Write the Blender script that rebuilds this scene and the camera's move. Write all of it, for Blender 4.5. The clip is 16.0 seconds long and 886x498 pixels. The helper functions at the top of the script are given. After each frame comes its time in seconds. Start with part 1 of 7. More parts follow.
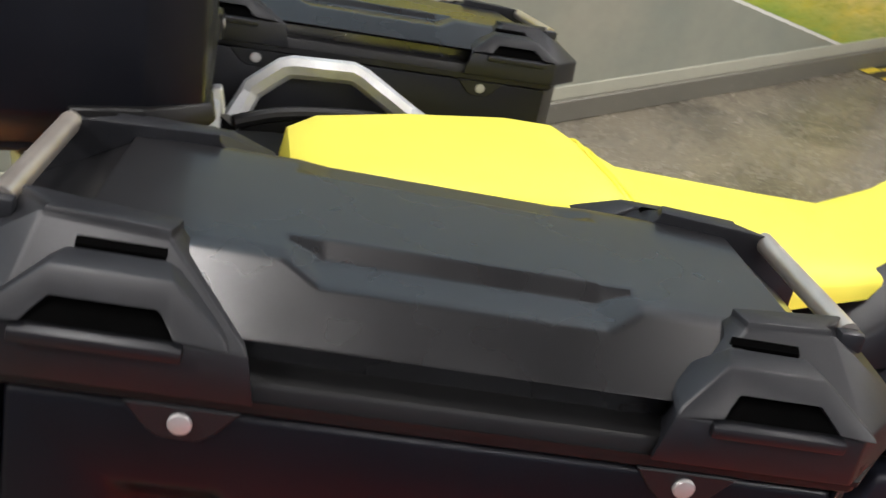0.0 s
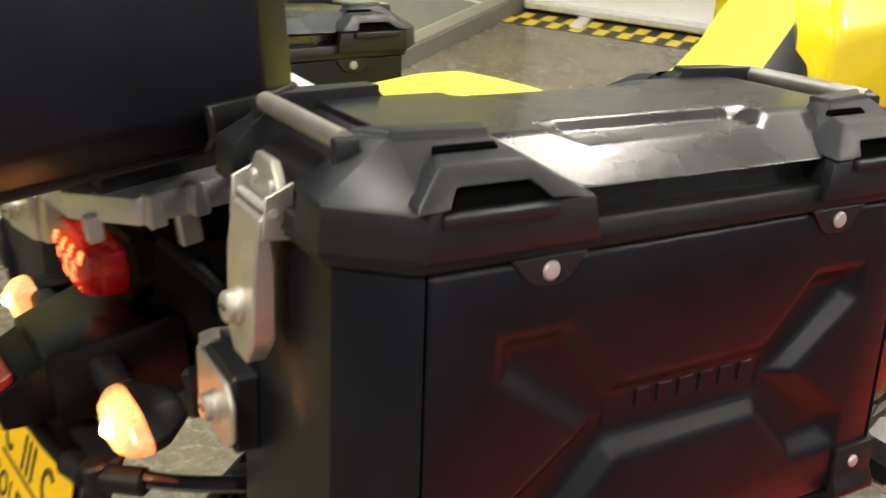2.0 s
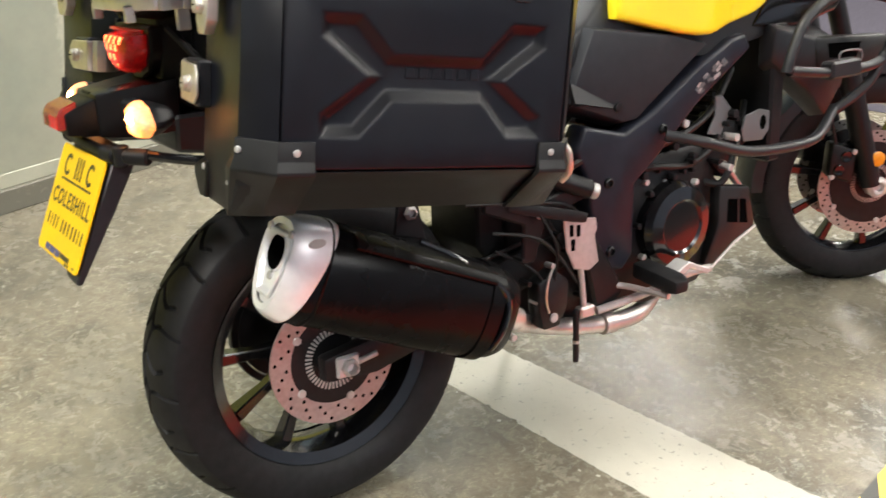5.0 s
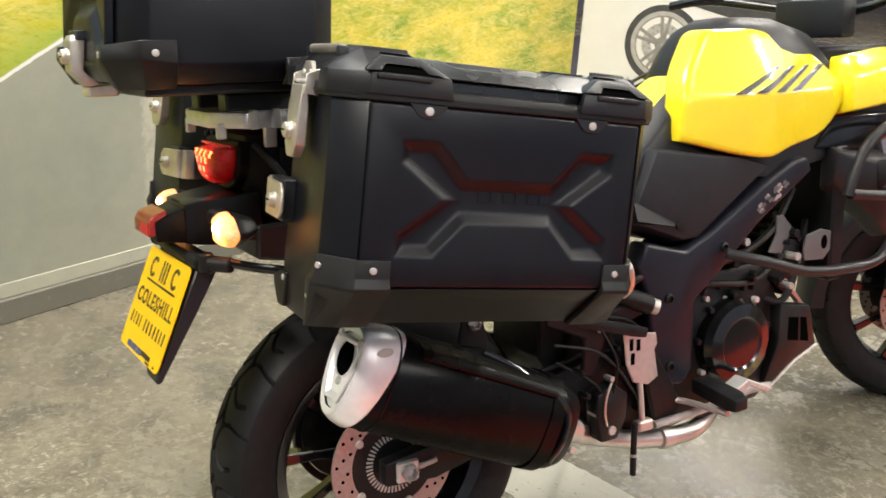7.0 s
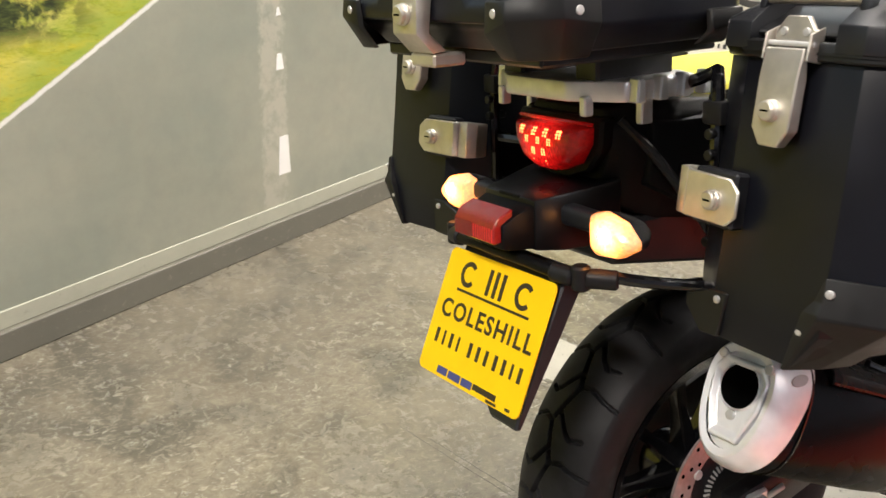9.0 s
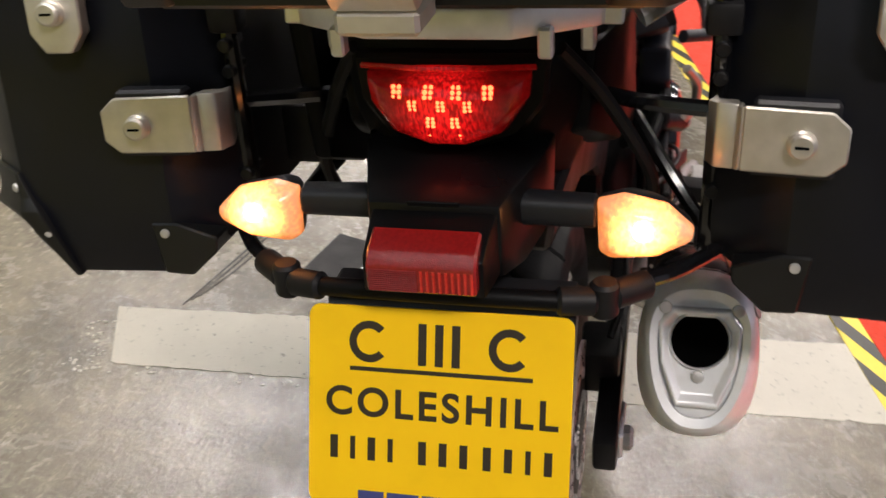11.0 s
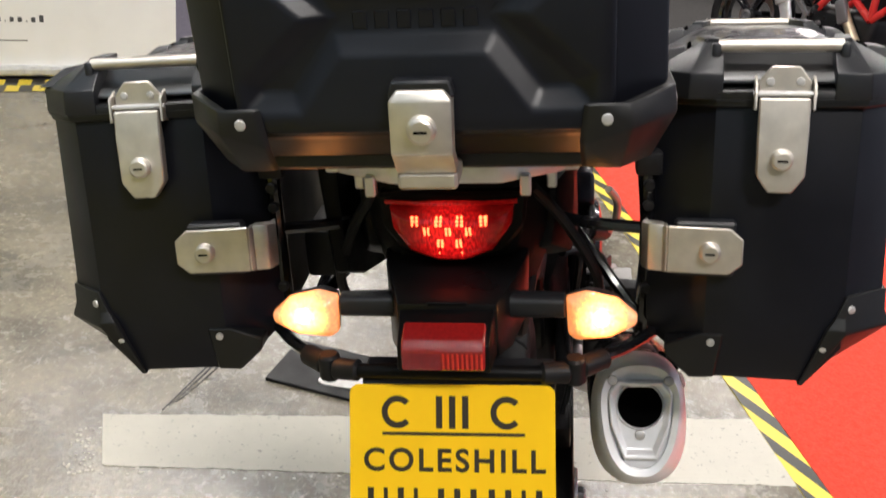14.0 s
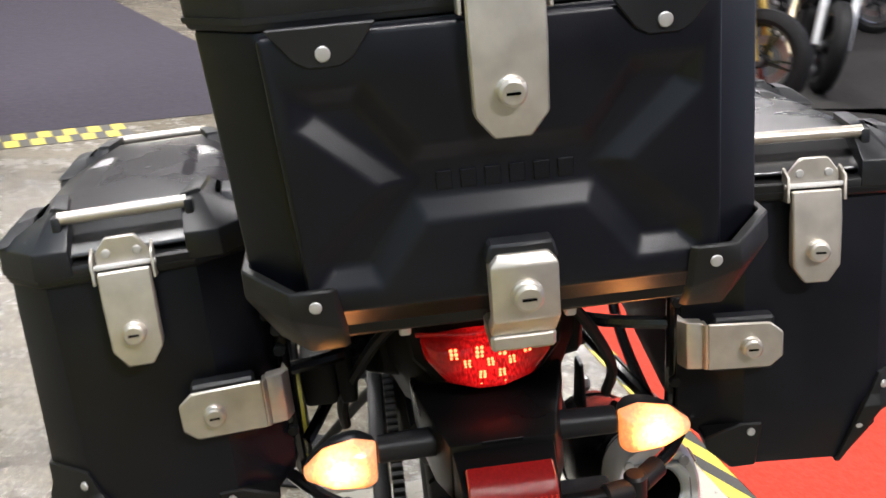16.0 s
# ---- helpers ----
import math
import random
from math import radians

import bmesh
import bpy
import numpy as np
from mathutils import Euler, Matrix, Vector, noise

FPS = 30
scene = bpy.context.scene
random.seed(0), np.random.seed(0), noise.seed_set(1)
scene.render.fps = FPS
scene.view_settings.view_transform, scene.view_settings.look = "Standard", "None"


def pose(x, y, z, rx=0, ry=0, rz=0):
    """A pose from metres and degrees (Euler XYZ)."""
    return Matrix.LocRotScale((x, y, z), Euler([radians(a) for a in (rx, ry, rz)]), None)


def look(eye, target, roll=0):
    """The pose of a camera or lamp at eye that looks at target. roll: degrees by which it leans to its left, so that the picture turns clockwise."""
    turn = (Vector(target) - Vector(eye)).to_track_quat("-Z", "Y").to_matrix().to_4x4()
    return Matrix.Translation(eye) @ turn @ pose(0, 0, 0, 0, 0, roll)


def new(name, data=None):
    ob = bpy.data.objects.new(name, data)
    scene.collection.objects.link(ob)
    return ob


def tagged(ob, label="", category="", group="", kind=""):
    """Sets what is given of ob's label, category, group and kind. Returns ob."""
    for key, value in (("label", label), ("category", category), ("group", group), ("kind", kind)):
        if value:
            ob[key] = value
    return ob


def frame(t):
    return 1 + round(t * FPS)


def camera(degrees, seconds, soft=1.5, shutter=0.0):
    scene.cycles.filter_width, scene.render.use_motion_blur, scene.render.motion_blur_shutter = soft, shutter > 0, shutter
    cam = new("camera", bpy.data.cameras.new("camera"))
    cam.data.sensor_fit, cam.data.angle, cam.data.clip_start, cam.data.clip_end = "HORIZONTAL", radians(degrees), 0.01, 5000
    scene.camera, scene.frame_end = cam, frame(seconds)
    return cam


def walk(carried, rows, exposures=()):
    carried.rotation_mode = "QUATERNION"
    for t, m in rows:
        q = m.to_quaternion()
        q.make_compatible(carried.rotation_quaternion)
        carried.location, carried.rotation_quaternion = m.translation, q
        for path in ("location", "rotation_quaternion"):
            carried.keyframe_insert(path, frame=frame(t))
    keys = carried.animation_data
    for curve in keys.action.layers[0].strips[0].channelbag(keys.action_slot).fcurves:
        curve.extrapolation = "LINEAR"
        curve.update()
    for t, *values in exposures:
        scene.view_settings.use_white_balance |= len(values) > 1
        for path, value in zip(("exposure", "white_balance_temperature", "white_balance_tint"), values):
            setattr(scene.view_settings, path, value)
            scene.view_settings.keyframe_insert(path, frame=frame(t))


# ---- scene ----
cam = camera(49.5, 16.0, 1.5, 0.3)
EXPOSURES = [(0, 0.1, 6200, 14), (0.7, -0.26, 7000, 6), (1.5, -0.36, 7200, 5), (2.0, 0.35, 6800, 8), (2.5, 0.98, 6550, 6), (3.0, 1.23, 6500, 4), (4.0, 0.97, 6500, 6), (5, 0.9, 6400, 8), (7.5, 0.7, 6600, 9), (8.5, 0.7, 6600, 11), (11, 0.1, 6500, 16), (12.0, -0.24, 6500, 15), (13.0, -0.34, 6500, 15), (13.5, -0.04, 6400, 14), (14, 0.28, 6300, 13), (14.5, 0.5, 6100, 12), (15.5, 0.6, 6200, 15), (16, 0.48, 6100, 14)]
PATH = [
    (0, (0.763, -0.129, 1.396), (-0.893, 0.111, 0.3), 7.4),
    (0.5, (0.667, -0.197, 1.384), (-0.896, 0.34, 0.258), 4.4),
    (1, (0.637, -0.241, 1.381), (-0.851, 0.493, 0.264), 4.2),
    (1.5, (0.656, -0.388, 1.371), (-0.701, 0.568, 0.255), 1.3),
    (1.8, (0.726, -0.461, 1.368), (-0.659, 0.498, 0.29), 1.9),
    (2, (0.8, -0.5, 1.36), (-0.669, 0.405, 0.348), 1.5),
    (2.5, (0.956, -0.579, 1.326), (-0.584, 0.228, 0.338), 2.0),
    (3, (1.065, -0.675, 1.288), (-0.464, 0.182, 0.324), 2.5),
    (3.5, (1.212, -0.74, 1.259), (-0.325, 0.105, 0.298), 3.2),
    (4, (1.41, -0.732, 1.262), (-0.18, 0.037, 0.324), 3.3),
    (4.5, (1.498, -0.713, 1.267), (-0.103, 0.092, 0.379), 2.8),
    (5, (1.525, -0.682, 1.271), (-0.041, 0.228, 0.423), 3.0),
    (5.2, (1.532, -0.671, 1.275), (-0.023, 0.278, 0.451), 3.1),
    (7.3, (1.549, -0.745, 1.328), (-0.165, 0.039, 0.659), 4.2),
    (7.5, (1.531, -0.778, 1.32), (-0.195, -0.048, 0.621), 4.5),
    (8, (1.412, -0.907, 1.311), (-0.305, -0.204, 0.562), 4.3),
    (8.5, (1.196, -1.05, 1.304), (-0.467, -0.26, 0.522), 2.4),
    (8.7, (1.112, -1.071, 1.294), (-0.536, -0.263, 0.5), 2.2),
    (11, (0.172, -1.102, 1.202), (-0.265, 0.552, 0.166), 6.2),
    (11.2, (0.125, -1.149, 1.205), (-0.17, 0.517, 0.138), 5.4),
    (11.5, (0.093, -1.213, 1.188), (-0.107, 0.443, 0.084), 6.2),
    (12, (0.123, -1.277, 1.122), (-0.04, 0.294, -0.105), 8.6),
    (12.5, (0.139, -1.298, 1.118), (-0.054, 0.28, -0.096), 8.0),
    (13, (0.138, -1.327, 1.194), (-0.087, 0.352, 0.13), 7.4),
    (13.5, (0.138, -1.357, 1.26), (-0.134, 0.39, 0.324), 6.7),
    (14, (0.128, -1.36, 1.31), (-0.172, 0.439, 0.491), 6.7),
    (14.5, (0.117, -1.353, 1.346), (-0.198, 0.484, 0.619), 6.6),
    (15, (0.114, -1.354, 1.356), (-0.236, 0.487, 0.659), 6.6),
    (15.5, (0.053, -1.337, 1.351), (-0.238, 0.505, 0.628), 6.7),
    (16, (-0.127, -1.262, 1.384), (-0.044, 0.576, 0.6), 4.9),
]
walk(cam, [(t, look(eye, target, roll)) for t, eye, target, roll in PATH], EXPOSURES)

# ---- world, lights ----
world = bpy.data.worlds.new("hall_air")
scene.world = world
world.use_nodes = True
world.node_tree.nodes["Background"].inputs[0].default_value = (0.95, 0.97, 1.0, 1)
world.node_tree.nodes["Background"].inputs[1].default_value = 0.10


def area(name, x, y, z, sx, sy, watts, color=(1.0, 0.95, 0.87)):
    data = bpy.data.lights.new(name, "AREA")
    data.shape, data.size, data.size_y, data.energy, data.color = "RECTANGLE", sx, sy, watts, color
    ob = new(name, data)
    ob.matrix_world = pose(x, y, z)
    return ob


# some placed from floor highlights, others added as fill for lids, panniers and wall
LAMPS = [(-2.4, 3.9, 1.2, 0.35, 130), (-3.9, 5.0, 0.8, 0.3, 45), (0.8, 5.6, 0.5, 1.3, 140), (3.4, 4.6, 1.2, 0.4, 130), (1.2, 2.5, 1.2, 0.4, 14), (-3.6, 9.6, 2.4, 1.0, 260), (2.8, 11.2, 2.4, 1.0, 260), (-4.2, 0.4, 0.4, 1.2, 290),
         (-0.7, -0.6, 1.4, 0.5, 105), (5.65, 1.2, 0.30, 3.0, 115), (2.9, 0.6, 1.2, 0.5, 18), (1.6, -3.4, 1.4, 0.5, 200), (-2.2, -3.2, 1.2, 0.5, 310)]
for x, y, sx, sy, watts in LAMPS:
    area("hall_and_fill_light", x, y, 4.44, sx, sy, watts)


# ---- small mesh kit ----
def ring_faces(bm, a, b):
    n = len(a)
    for i in range(n):
        bm.faces.new((a[i], a[(i + 1) % n], b[(i + 1) % n], b[i]))


def loft(rings, cap=True, closed=False):
    """Rings of equal length, joined one to the next."""
    bm = bmesh.new()
    rows = [[bm.verts.new(p) for p in ring] for ring in rings]
    for a, b in zip(rows, rows[1:]):
        ring_faces(bm, a, b)
    if closed:
        ring_faces(bm, rows[-1], rows[0])
    elif cap:
        bm.faces.new(rows[0][::-1])
        bm.faces.new(rows[-1])
    bmesh.ops.recalc_face_normals(bm, faces=bm.faces)
    return bm


def bev(bm, width, seg=1, angle=20):
    if width > 0:
        es = [e for e in bm.edges if len(e.link_faces) == 2 and e.calc_face_angle(0) > radians(angle)]
        bmesh.ops.bevel(bm, geom=es, offset=width, segments=seg, profile=0.5, affect="EDGES", clamp_overlap=True)
    return bm


AX = {"x": lambda a, b, c: (c, a, b), "y": lambda a, b, c: (a, c, b), "z": lambda a, b, c: (a, b, c)}


def prism(pts, axis, lo, hi, bevel=0.0, seg=1):
    """A polygon (the two other axes, in order) pushed from lo to hi along an axis."""
    put = AX[axis]
    return bev(loft([[put(a, b, lo) for a, b in pts], [put(a, b, hi) for a, b in pts]]), bevel, seg)


def box(x0, x1, y0, y1, z0, z1, bevel=0.0, seg=1):
    return prism([(x0, y0), (x1, y0), (x1, y1), (x0, y1)], "z", z0, z1, bevel, seg)


def basis(way):
    way = Vector(way).normalized()
    side = way.cross(Vector((0, 0, 1)))
    if side.length < 1e-3:
        side = way.cross(Vector((0, 1, 0)))
    side.normalize()
    return way, side, side.cross(way)


def lathe(profile, at, way, n=32, close=True):
    """(radius, height) rows turned round an axis."""
    way, s, t = basis(way)
    at = Vector(at)
    rings = []
    for r, h in profile:
        r = max(r, 1e-4)
        rings.append([at + way * h + (s * math.cos(2 * math.pi * i / n) + t * math.sin(2 * math.pi * i / n)) * r for i in range(n)])
    return loft(rings, cap=close)


def rod(a, b, r, n=14, bevel=0.0):
    a, b = Vector(a), Vector(b)
    L = (b - a).length
    e = min(bevel, r * 0.5)
    prof = [(r, 0), (r, L)] if e == 0 else [(r - e, 0), (r, e), (r, L - e), (r - e, L)]
    return lathe(prof, a, b - a, n)


def smooth_line(pts, k=6):
    pts = [Vector(p) for p in pts]
    out = []
    for i in range(len(pts) - 1):
        p0, p1, p2, p3 = pts[max(i - 1, 0)], pts[i], pts[i + 1], pts[min(i + 2, len(pts) - 1)]
        for j in range(k):
            t = j / k
            out.append(0.5 * ((2 * p1) + (p2 - p0) * t + (2 * p0 - 5 * p1 + 4 * p2 - p3) * t * t + (3 * p1 - p0 - 3 * p2 + p3) * t ** 3))
    return out + [pts[-1]]


def tube(pts, r, n=12, k=5, flat=1.0):
    """A round bar along a line; flat squashes it across."""
    line = smooth_line(pts, k) if k > 1 else [Vector(p) for p in pts]
    rings, up = [], None
    for i, p in enumerate(line):
        way = (line[min(i + 1, len(line) - 1)] - line[max(i - 1, 0)]).normalized()
        if up is None:
            _, side, up = basis(way)
        up = (up - way * up.dot(way)).normalized()
        side = way.cross(up)
        rr = r[min(i * len(r) // len(line), len(r) - 1)] if isinstance(r, (list, tuple)) else r
        rings.append([p + (side * math.cos(2 * math.pi * j / n) * flat + up * math.sin(2 * math.pi * j / n)) * rr for j in range(n)])
    return loft(rings)


def join(*bms):
    out = bmesh.new()
    for bm in bms:
        me = bpy.data.meshes.new("tmp")
        bm.to_mesh(me)
        out.from_mesh(me)
        bpy.data.meshes.remove(me)
        bm.free()
    return out


def moved(bm, m):
    bmesh.ops.transform(bm, matrix=m, verts=bm.verts)
    return bm


SIDE = [1]


def finish(name, bm, material, angle=32):
    if SIDE[0] < 0:
        for v in bm.verts:
            v.co.x = -v.co.x
    bmesh.ops.recalc_face_normals(bm, faces=bm.faces)
    for f in bm.faces:
        f.smooth = True
    for e in bm.edges:
        if len(e.link_faces) == 2 and e.calc_face_angle(0) > radians(angle):
            e.smooth = False
    me = bpy.data.meshes.new(name)
    bm.to_mesh(me)
    bm.free()
    me.materials.append(material)
    return new(name, me)


def part(name, bm, material, parent, label="", angle=32):
    ob = finish(name, bm, material, angle)
    ob.parent = parent
    if label:
        tagged(ob, label)
    return ob


def thing(name, m, label, category, group="", kind=""):
    ob = new(name)
    ob.empty_display_size = 0.1
    ob.matrix_world = m
    return tagged(ob, label, category, group, kind)


def screw(at, way, r=0.006, h=0.004, n=14):
    return lathe([(r, -h), (r, h * 0.35), (r * 0.88, h * 0.62), (r * 0.5, h * 0.72), (r * 0.05, h * 0.74)], at, way, n)


def words(text, size, m, material, parent, depth=0.0008, name="lettering"):
    c = bpy.data.curves.new(name, "FONT")
    c.body, c.size, c.extrude, c.align_x, c.offset = text, size, depth, "CENTER", size * 0.022
    c.space_character = 1.2
    tmp = bpy.data.objects.new("tmp", c)
    me = bpy.data.meshes.new_from_object(tmp)
    bpy.data.objects.remove(tmp)
    bm = bmesh.new()
    bm.from_mesh(me)
    bpy.data.meshes.remove(me)
    moved(bm, m)
    return part(name, bm, material, parent)


# ---- materials ----
def material(name, color, rough=0.5, metal=0.0, vary=0.15, scale=40.0, bump=0.0, bump_scale=400.0, coat=0.0, spec=0.5, stains=0.0, emit=None, strength=0.0):
    m = bpy.data.materials.new(name)
    m.use_nodes = True
    nt = m.node_tree
    b = nt.nodes["Principled BSDF"]
    b.inputs["Roughness"].default_value, b.inputs["Metallic"].default_value = rough, metal
    b.inputs["Coat Weight"].default_value, b.inputs["Specular IOR Level"].default_value = coat, spec
    b.inputs["Coat Roughness"].default_value = 0.08
    tc = nt.nodes.new("ShaderNodeTexCoord")
    no = nt.nodes.new("ShaderNodeTexNoise")
    no.inputs["Scale"].default_value, no.inputs["Detail"].default_value = scale, 6
    nt.links.new(tc.outputs["Object"], no.inputs["Vector"])
    ramp = nt.nodes.new("ShaderNodeMapRange")
    ramp.inputs["From Min"].default_value, ramp.inputs["From Max"].default_value = 0.3, 0.7
    ramp.inputs["To Min"].default_value, ramp.inputs["To Max"].default_value = 1 - vary, 1 + vary
    nt.links.new(no.outputs["Fac"], ramp.inputs["Value"])
    mul = nt.nodes.new("ShaderNodeVectorMath")
    mul.operation = "SCALE"
    mul.inputs[0].default_value = color
    nt.links.new(ramp.outputs["Result"], mul.inputs["Scale"])
    nt.links.new(mul.outputs["Vector"], b.inputs["Base Color"])
    n2 = nt.nodes.new("ShaderNodeTexNoise")
    n2.inputs["Scale"].default_value, n2.inputs["Detail"].default_value = scale * 0.35, 4
    nt.links.new(tc.outputs["Object"], n2.inputs["Vector"])
    rr = nt.nodes.new("ShaderNodeMapRange")
    rr.inputs["From Min"].default_value, rr.inputs["From Max"].default_value = 0.3, 0.7
    rr.inputs["To Min"].default_value, rr.inputs["To Max"].default_value = max(rough * 0.82, 0.02), min(rough * 1.18, 1)
    nt.links.new(n2.outputs["Fac"], rr.inputs["Value"])
    nt.links.new(rr.outputs["Result"], b.inputs["Roughness"])
    if bump:
        n3 = nt.nodes.new("ShaderNodeTexNoise")
        n3.inputs["Scale"].default_value, n3.inputs["Detail"].default_value = bump_scale, 3
        nt.links.new(tc.outputs["Object"], n3.inputs["Vector"])
        bp = nt.nodes.new("ShaderNodeBump")
        bp.inputs["Strength"].default_value, bp.inputs["Distance"].default_value = bump, 0.001
        nt.links.new(n3.outputs["Fac"], bp.inputs["Height"])
        nt.links.new(bp.outputs["Normal"], b.inputs["Normal"])
    if emit:
        b.inputs["Emission Color"].default_value, b.inputs["Emission Strength"].default_value = (*emit, 1), strength
    return m


POWDER = material("black_powder_coat", (0.0050, 0.0055, 0.0086), 0.35, 0.0, 0.14, 30, 0.14, 900, spec=0.29)
LIDBLACK = material("black_anodised_sheet", (0.0075, 0.0075, 0.0085), 0.29, 0.0, 0.10, 25, 0.02, 900, coat=0.12, spec=0.9)
GUARD = material("moulded_black_plastic", (0.0075, 0.0075, 0.0078), 0.42, 0.0, 0.12, 40, 0.12, 1500, spec=0.34)
# blue in this black paints in cool light from above
PLASTIC = material("grained_black_plastic", (0.0104, 0.0110, 0.0134), 0.44, 0.0, 0.12, 40, 0.14, 1500, spec=0.40)
GLOSSBLACK = material("gloss_black_paint", (0.005, 0.005, 0.006), 0.16, 0.0, 0.1, 20, coat=0.35, spec=0.45)
MUFFLER = material("satin_black_muffler", (0.0040, 0.0038, 0.0040), 0.26, 0.0, 0.15, 25, 0.06, 500, spec=0.13)
ENGINE = material("black_engine_casting", (0.008, 0.008, 0.009), 0.40, 0.0, 0.25, 60, 0.3, 300, spec=0.26)
RUBBER = material("tyre_rubber", (0.0085, 0.0085, 0.0095), 0.58, 0.0, 0.3, 60, 0.25, 300, spec=0.24)
TAILBLACK = material("black_tail_plastic", (0.0032, 0.0032, 0.0036), 0.45, 0.0, 0.15, 40, 0.12, 1200, spec=0.12)
GLOSSTAIL = material("gloss_black_tail_plastic", (0.0040, 0.0040, 0.0045), 0.32, 0.0, 0.15, 40, 0.08, 900, spec=0.24)
HOSE = material("black_hose_rubber", (0.009, 0.009, 0.010), 0.48, 0.0, 0.2, 60, spec=0.22)
STEEL = material("bead_blasted_steel", (0.60, 0.56, 0.50), 0.42, 0.85, 0.08, 60, 0.2, 1200)
TUBESTEEL = material("satin_stainless_tube", (0.66, 0.60, 0.53), 0.38, 0.9, 0.08, 50)
BOLT = material("bright_zinc_bolt", (0.52, 0.51, 0.50), 0.48, 0.5, 0.1, 80)
ALLOY = material("silver_cast_alloy", (0.74, 0.75, 0.77), 0.34, 0.55, 0.1, 40, 0.15, 500)
CAPSILVER = material("silver_painted_cap", (0.86, 0.86, 0.88), 0.37, 0.38, 0.06, 40, 0.1, 600)
PIPE = material("heat_tinted_steel_pipe", (0.58, 0.53, 0.51), 0.36, 0.8, 0.2, 18)
FRONTDISC = material("grey_brake_steel", (0.36, 0.34, 0.32), 0.42, 0.6, 0.12, 120, 0.1, 900)
# steel whose base colour includes a painted reflection of the red carpet
DISC = material("red_tinted_brake_steel", (0.40, 0.33, 0.32), 0.42, 0.6, 0.12, 120, 0.1, 900)
YSEAT = material("yellow_seat_vinyl", (0.92, 0.83, 0.085), 0.48, 0.0, 0.04, 12, 0.25, 700)
YPAINT = material("yellow_tank_paint", (0.87, 0.74, 0.018), 0.3, 0.0, 0.03, 8, coat=0.8)
DECAL = material("black_decal_film", (0.012, 0.012, 0.013), 0.35, 0.0, 0.1, 20)
YPLATE = material("yellow_reflective_plate", (1.0, 0.60, 0.006), 0.40, 0.0, 0.04, 20, spec=0.25)
INK = material("black_print", (0.03, 0.02, 0.012), 0.45, 0.0, 0.1, 60)
BLUEINK = material("blue_print", (0.05, 0.06, 0.22), 0.45, 0.0, 0.1, 60)
PINKSTEEL = material("bare_guard_alloy", (0.52, 0.46, 0.45), 0.42, 0.5, 0.1, 60)
REDPLASTIC = material("red_reflector_plastic", (0.24, 0.008, 0.008), 0.20, 0.0, 0.15, 300, 0.5, 900, coat=0.4)
REDLENS = material("lit_red_lens", (0.40, 0.006, 0.006), 0.12, 0.0, 0.3, 160, 0.35, 500, coat=0.2, spec=0.35, emit=(1.0, 0.012, 0.010), strength=0.42)
LED = material("red_led", (0.6, 0.03, 0.02), 0.3, emit=(1.0, 0.10, 0.030), strength=6.0)
# lighter red that paints the glints on the reflector's ribs
REDGLINT = material("painted_red_glint", (0.62, 0.03, 0.02), 0.18, 0.0, 0.15, 300, coat=0.5)
AMBER = material("lit_amber_bulb", (1.0, 0.5, 0.2), 0.3, emit=(1.0, 0.40, 0.09), strength=70.0)
ORANGE = material("amber_reflector", (0.75, 0.30, 0.01), 0.25, 0.0, 0.1, 200, 0.4, 700, coat=0.4)
# sheenless near-black that paints the shade inside slots, holes and pockets
HOLESHADE = material("painted_hole_shade", (0.002, 0.002, 0.002), 0.9, spec=0.0)
REDPAINT = material("red_trellis_paint", (0.55, 0.02, 0.018), 0.28, 0.0, 0.05, 20, coat=0.6)
GREYPAINT = material("grey_body_paint", (0.12, 0.12, 0.125), 0.35, 0.1, 0.08, 20, coat=0.3)
TAUPE = material("warm_grey_body_paint", (0.24, 0.21, 0.21), 0.38, 0.1, 0.08, 20, coat=0.3)
RIMGLOSS = material("gloss_black_wheel_paint", (0.006, 0.006, 0.007), 0.12, 0.0, 0.1, 20, coat=0.8, spec=0.7)
# frame and side cover black, tinted blue to paint in cool overhead light
FRAMEBLACK = material("cool_lit_black_frame_paint", (0.0125, 0.0140, 0.0215), 0.36, 0.0, 0.15, 40, 0.15, 700, spec=0.26)
COVERBLACK = material("cool_lit_black_plastic", (0.0165, 0.0180, 0.0225), 0.55, 0.0, 0.12, 40, 0.14, 1500, spec=0.20)
PALEGOLD = material("heat_tinted_pale_steel", (0.62, 0.52, 0.36), 0.32, 0.8, 0.1, 30)
GOLD = material("gold_fork_anodising", (0.62, 0.42, 0.12), 0.3, 0.9, 0.08, 40)


def lens_glass():
    m = material("clear_ribbed_lens", (0.80, 0.50, 0.36), 0.16, 0.0, 0.08, 60, 0.6, 260, coat=0.3, emit=(1.0, 0.28, 0.05), strength=1.3)
    b = m.node_tree.nodes["Principled BSDF"]
    b.inputs["Transmission Weight"].default_value = 0.2
    return m


CLEAR = lens_glass()


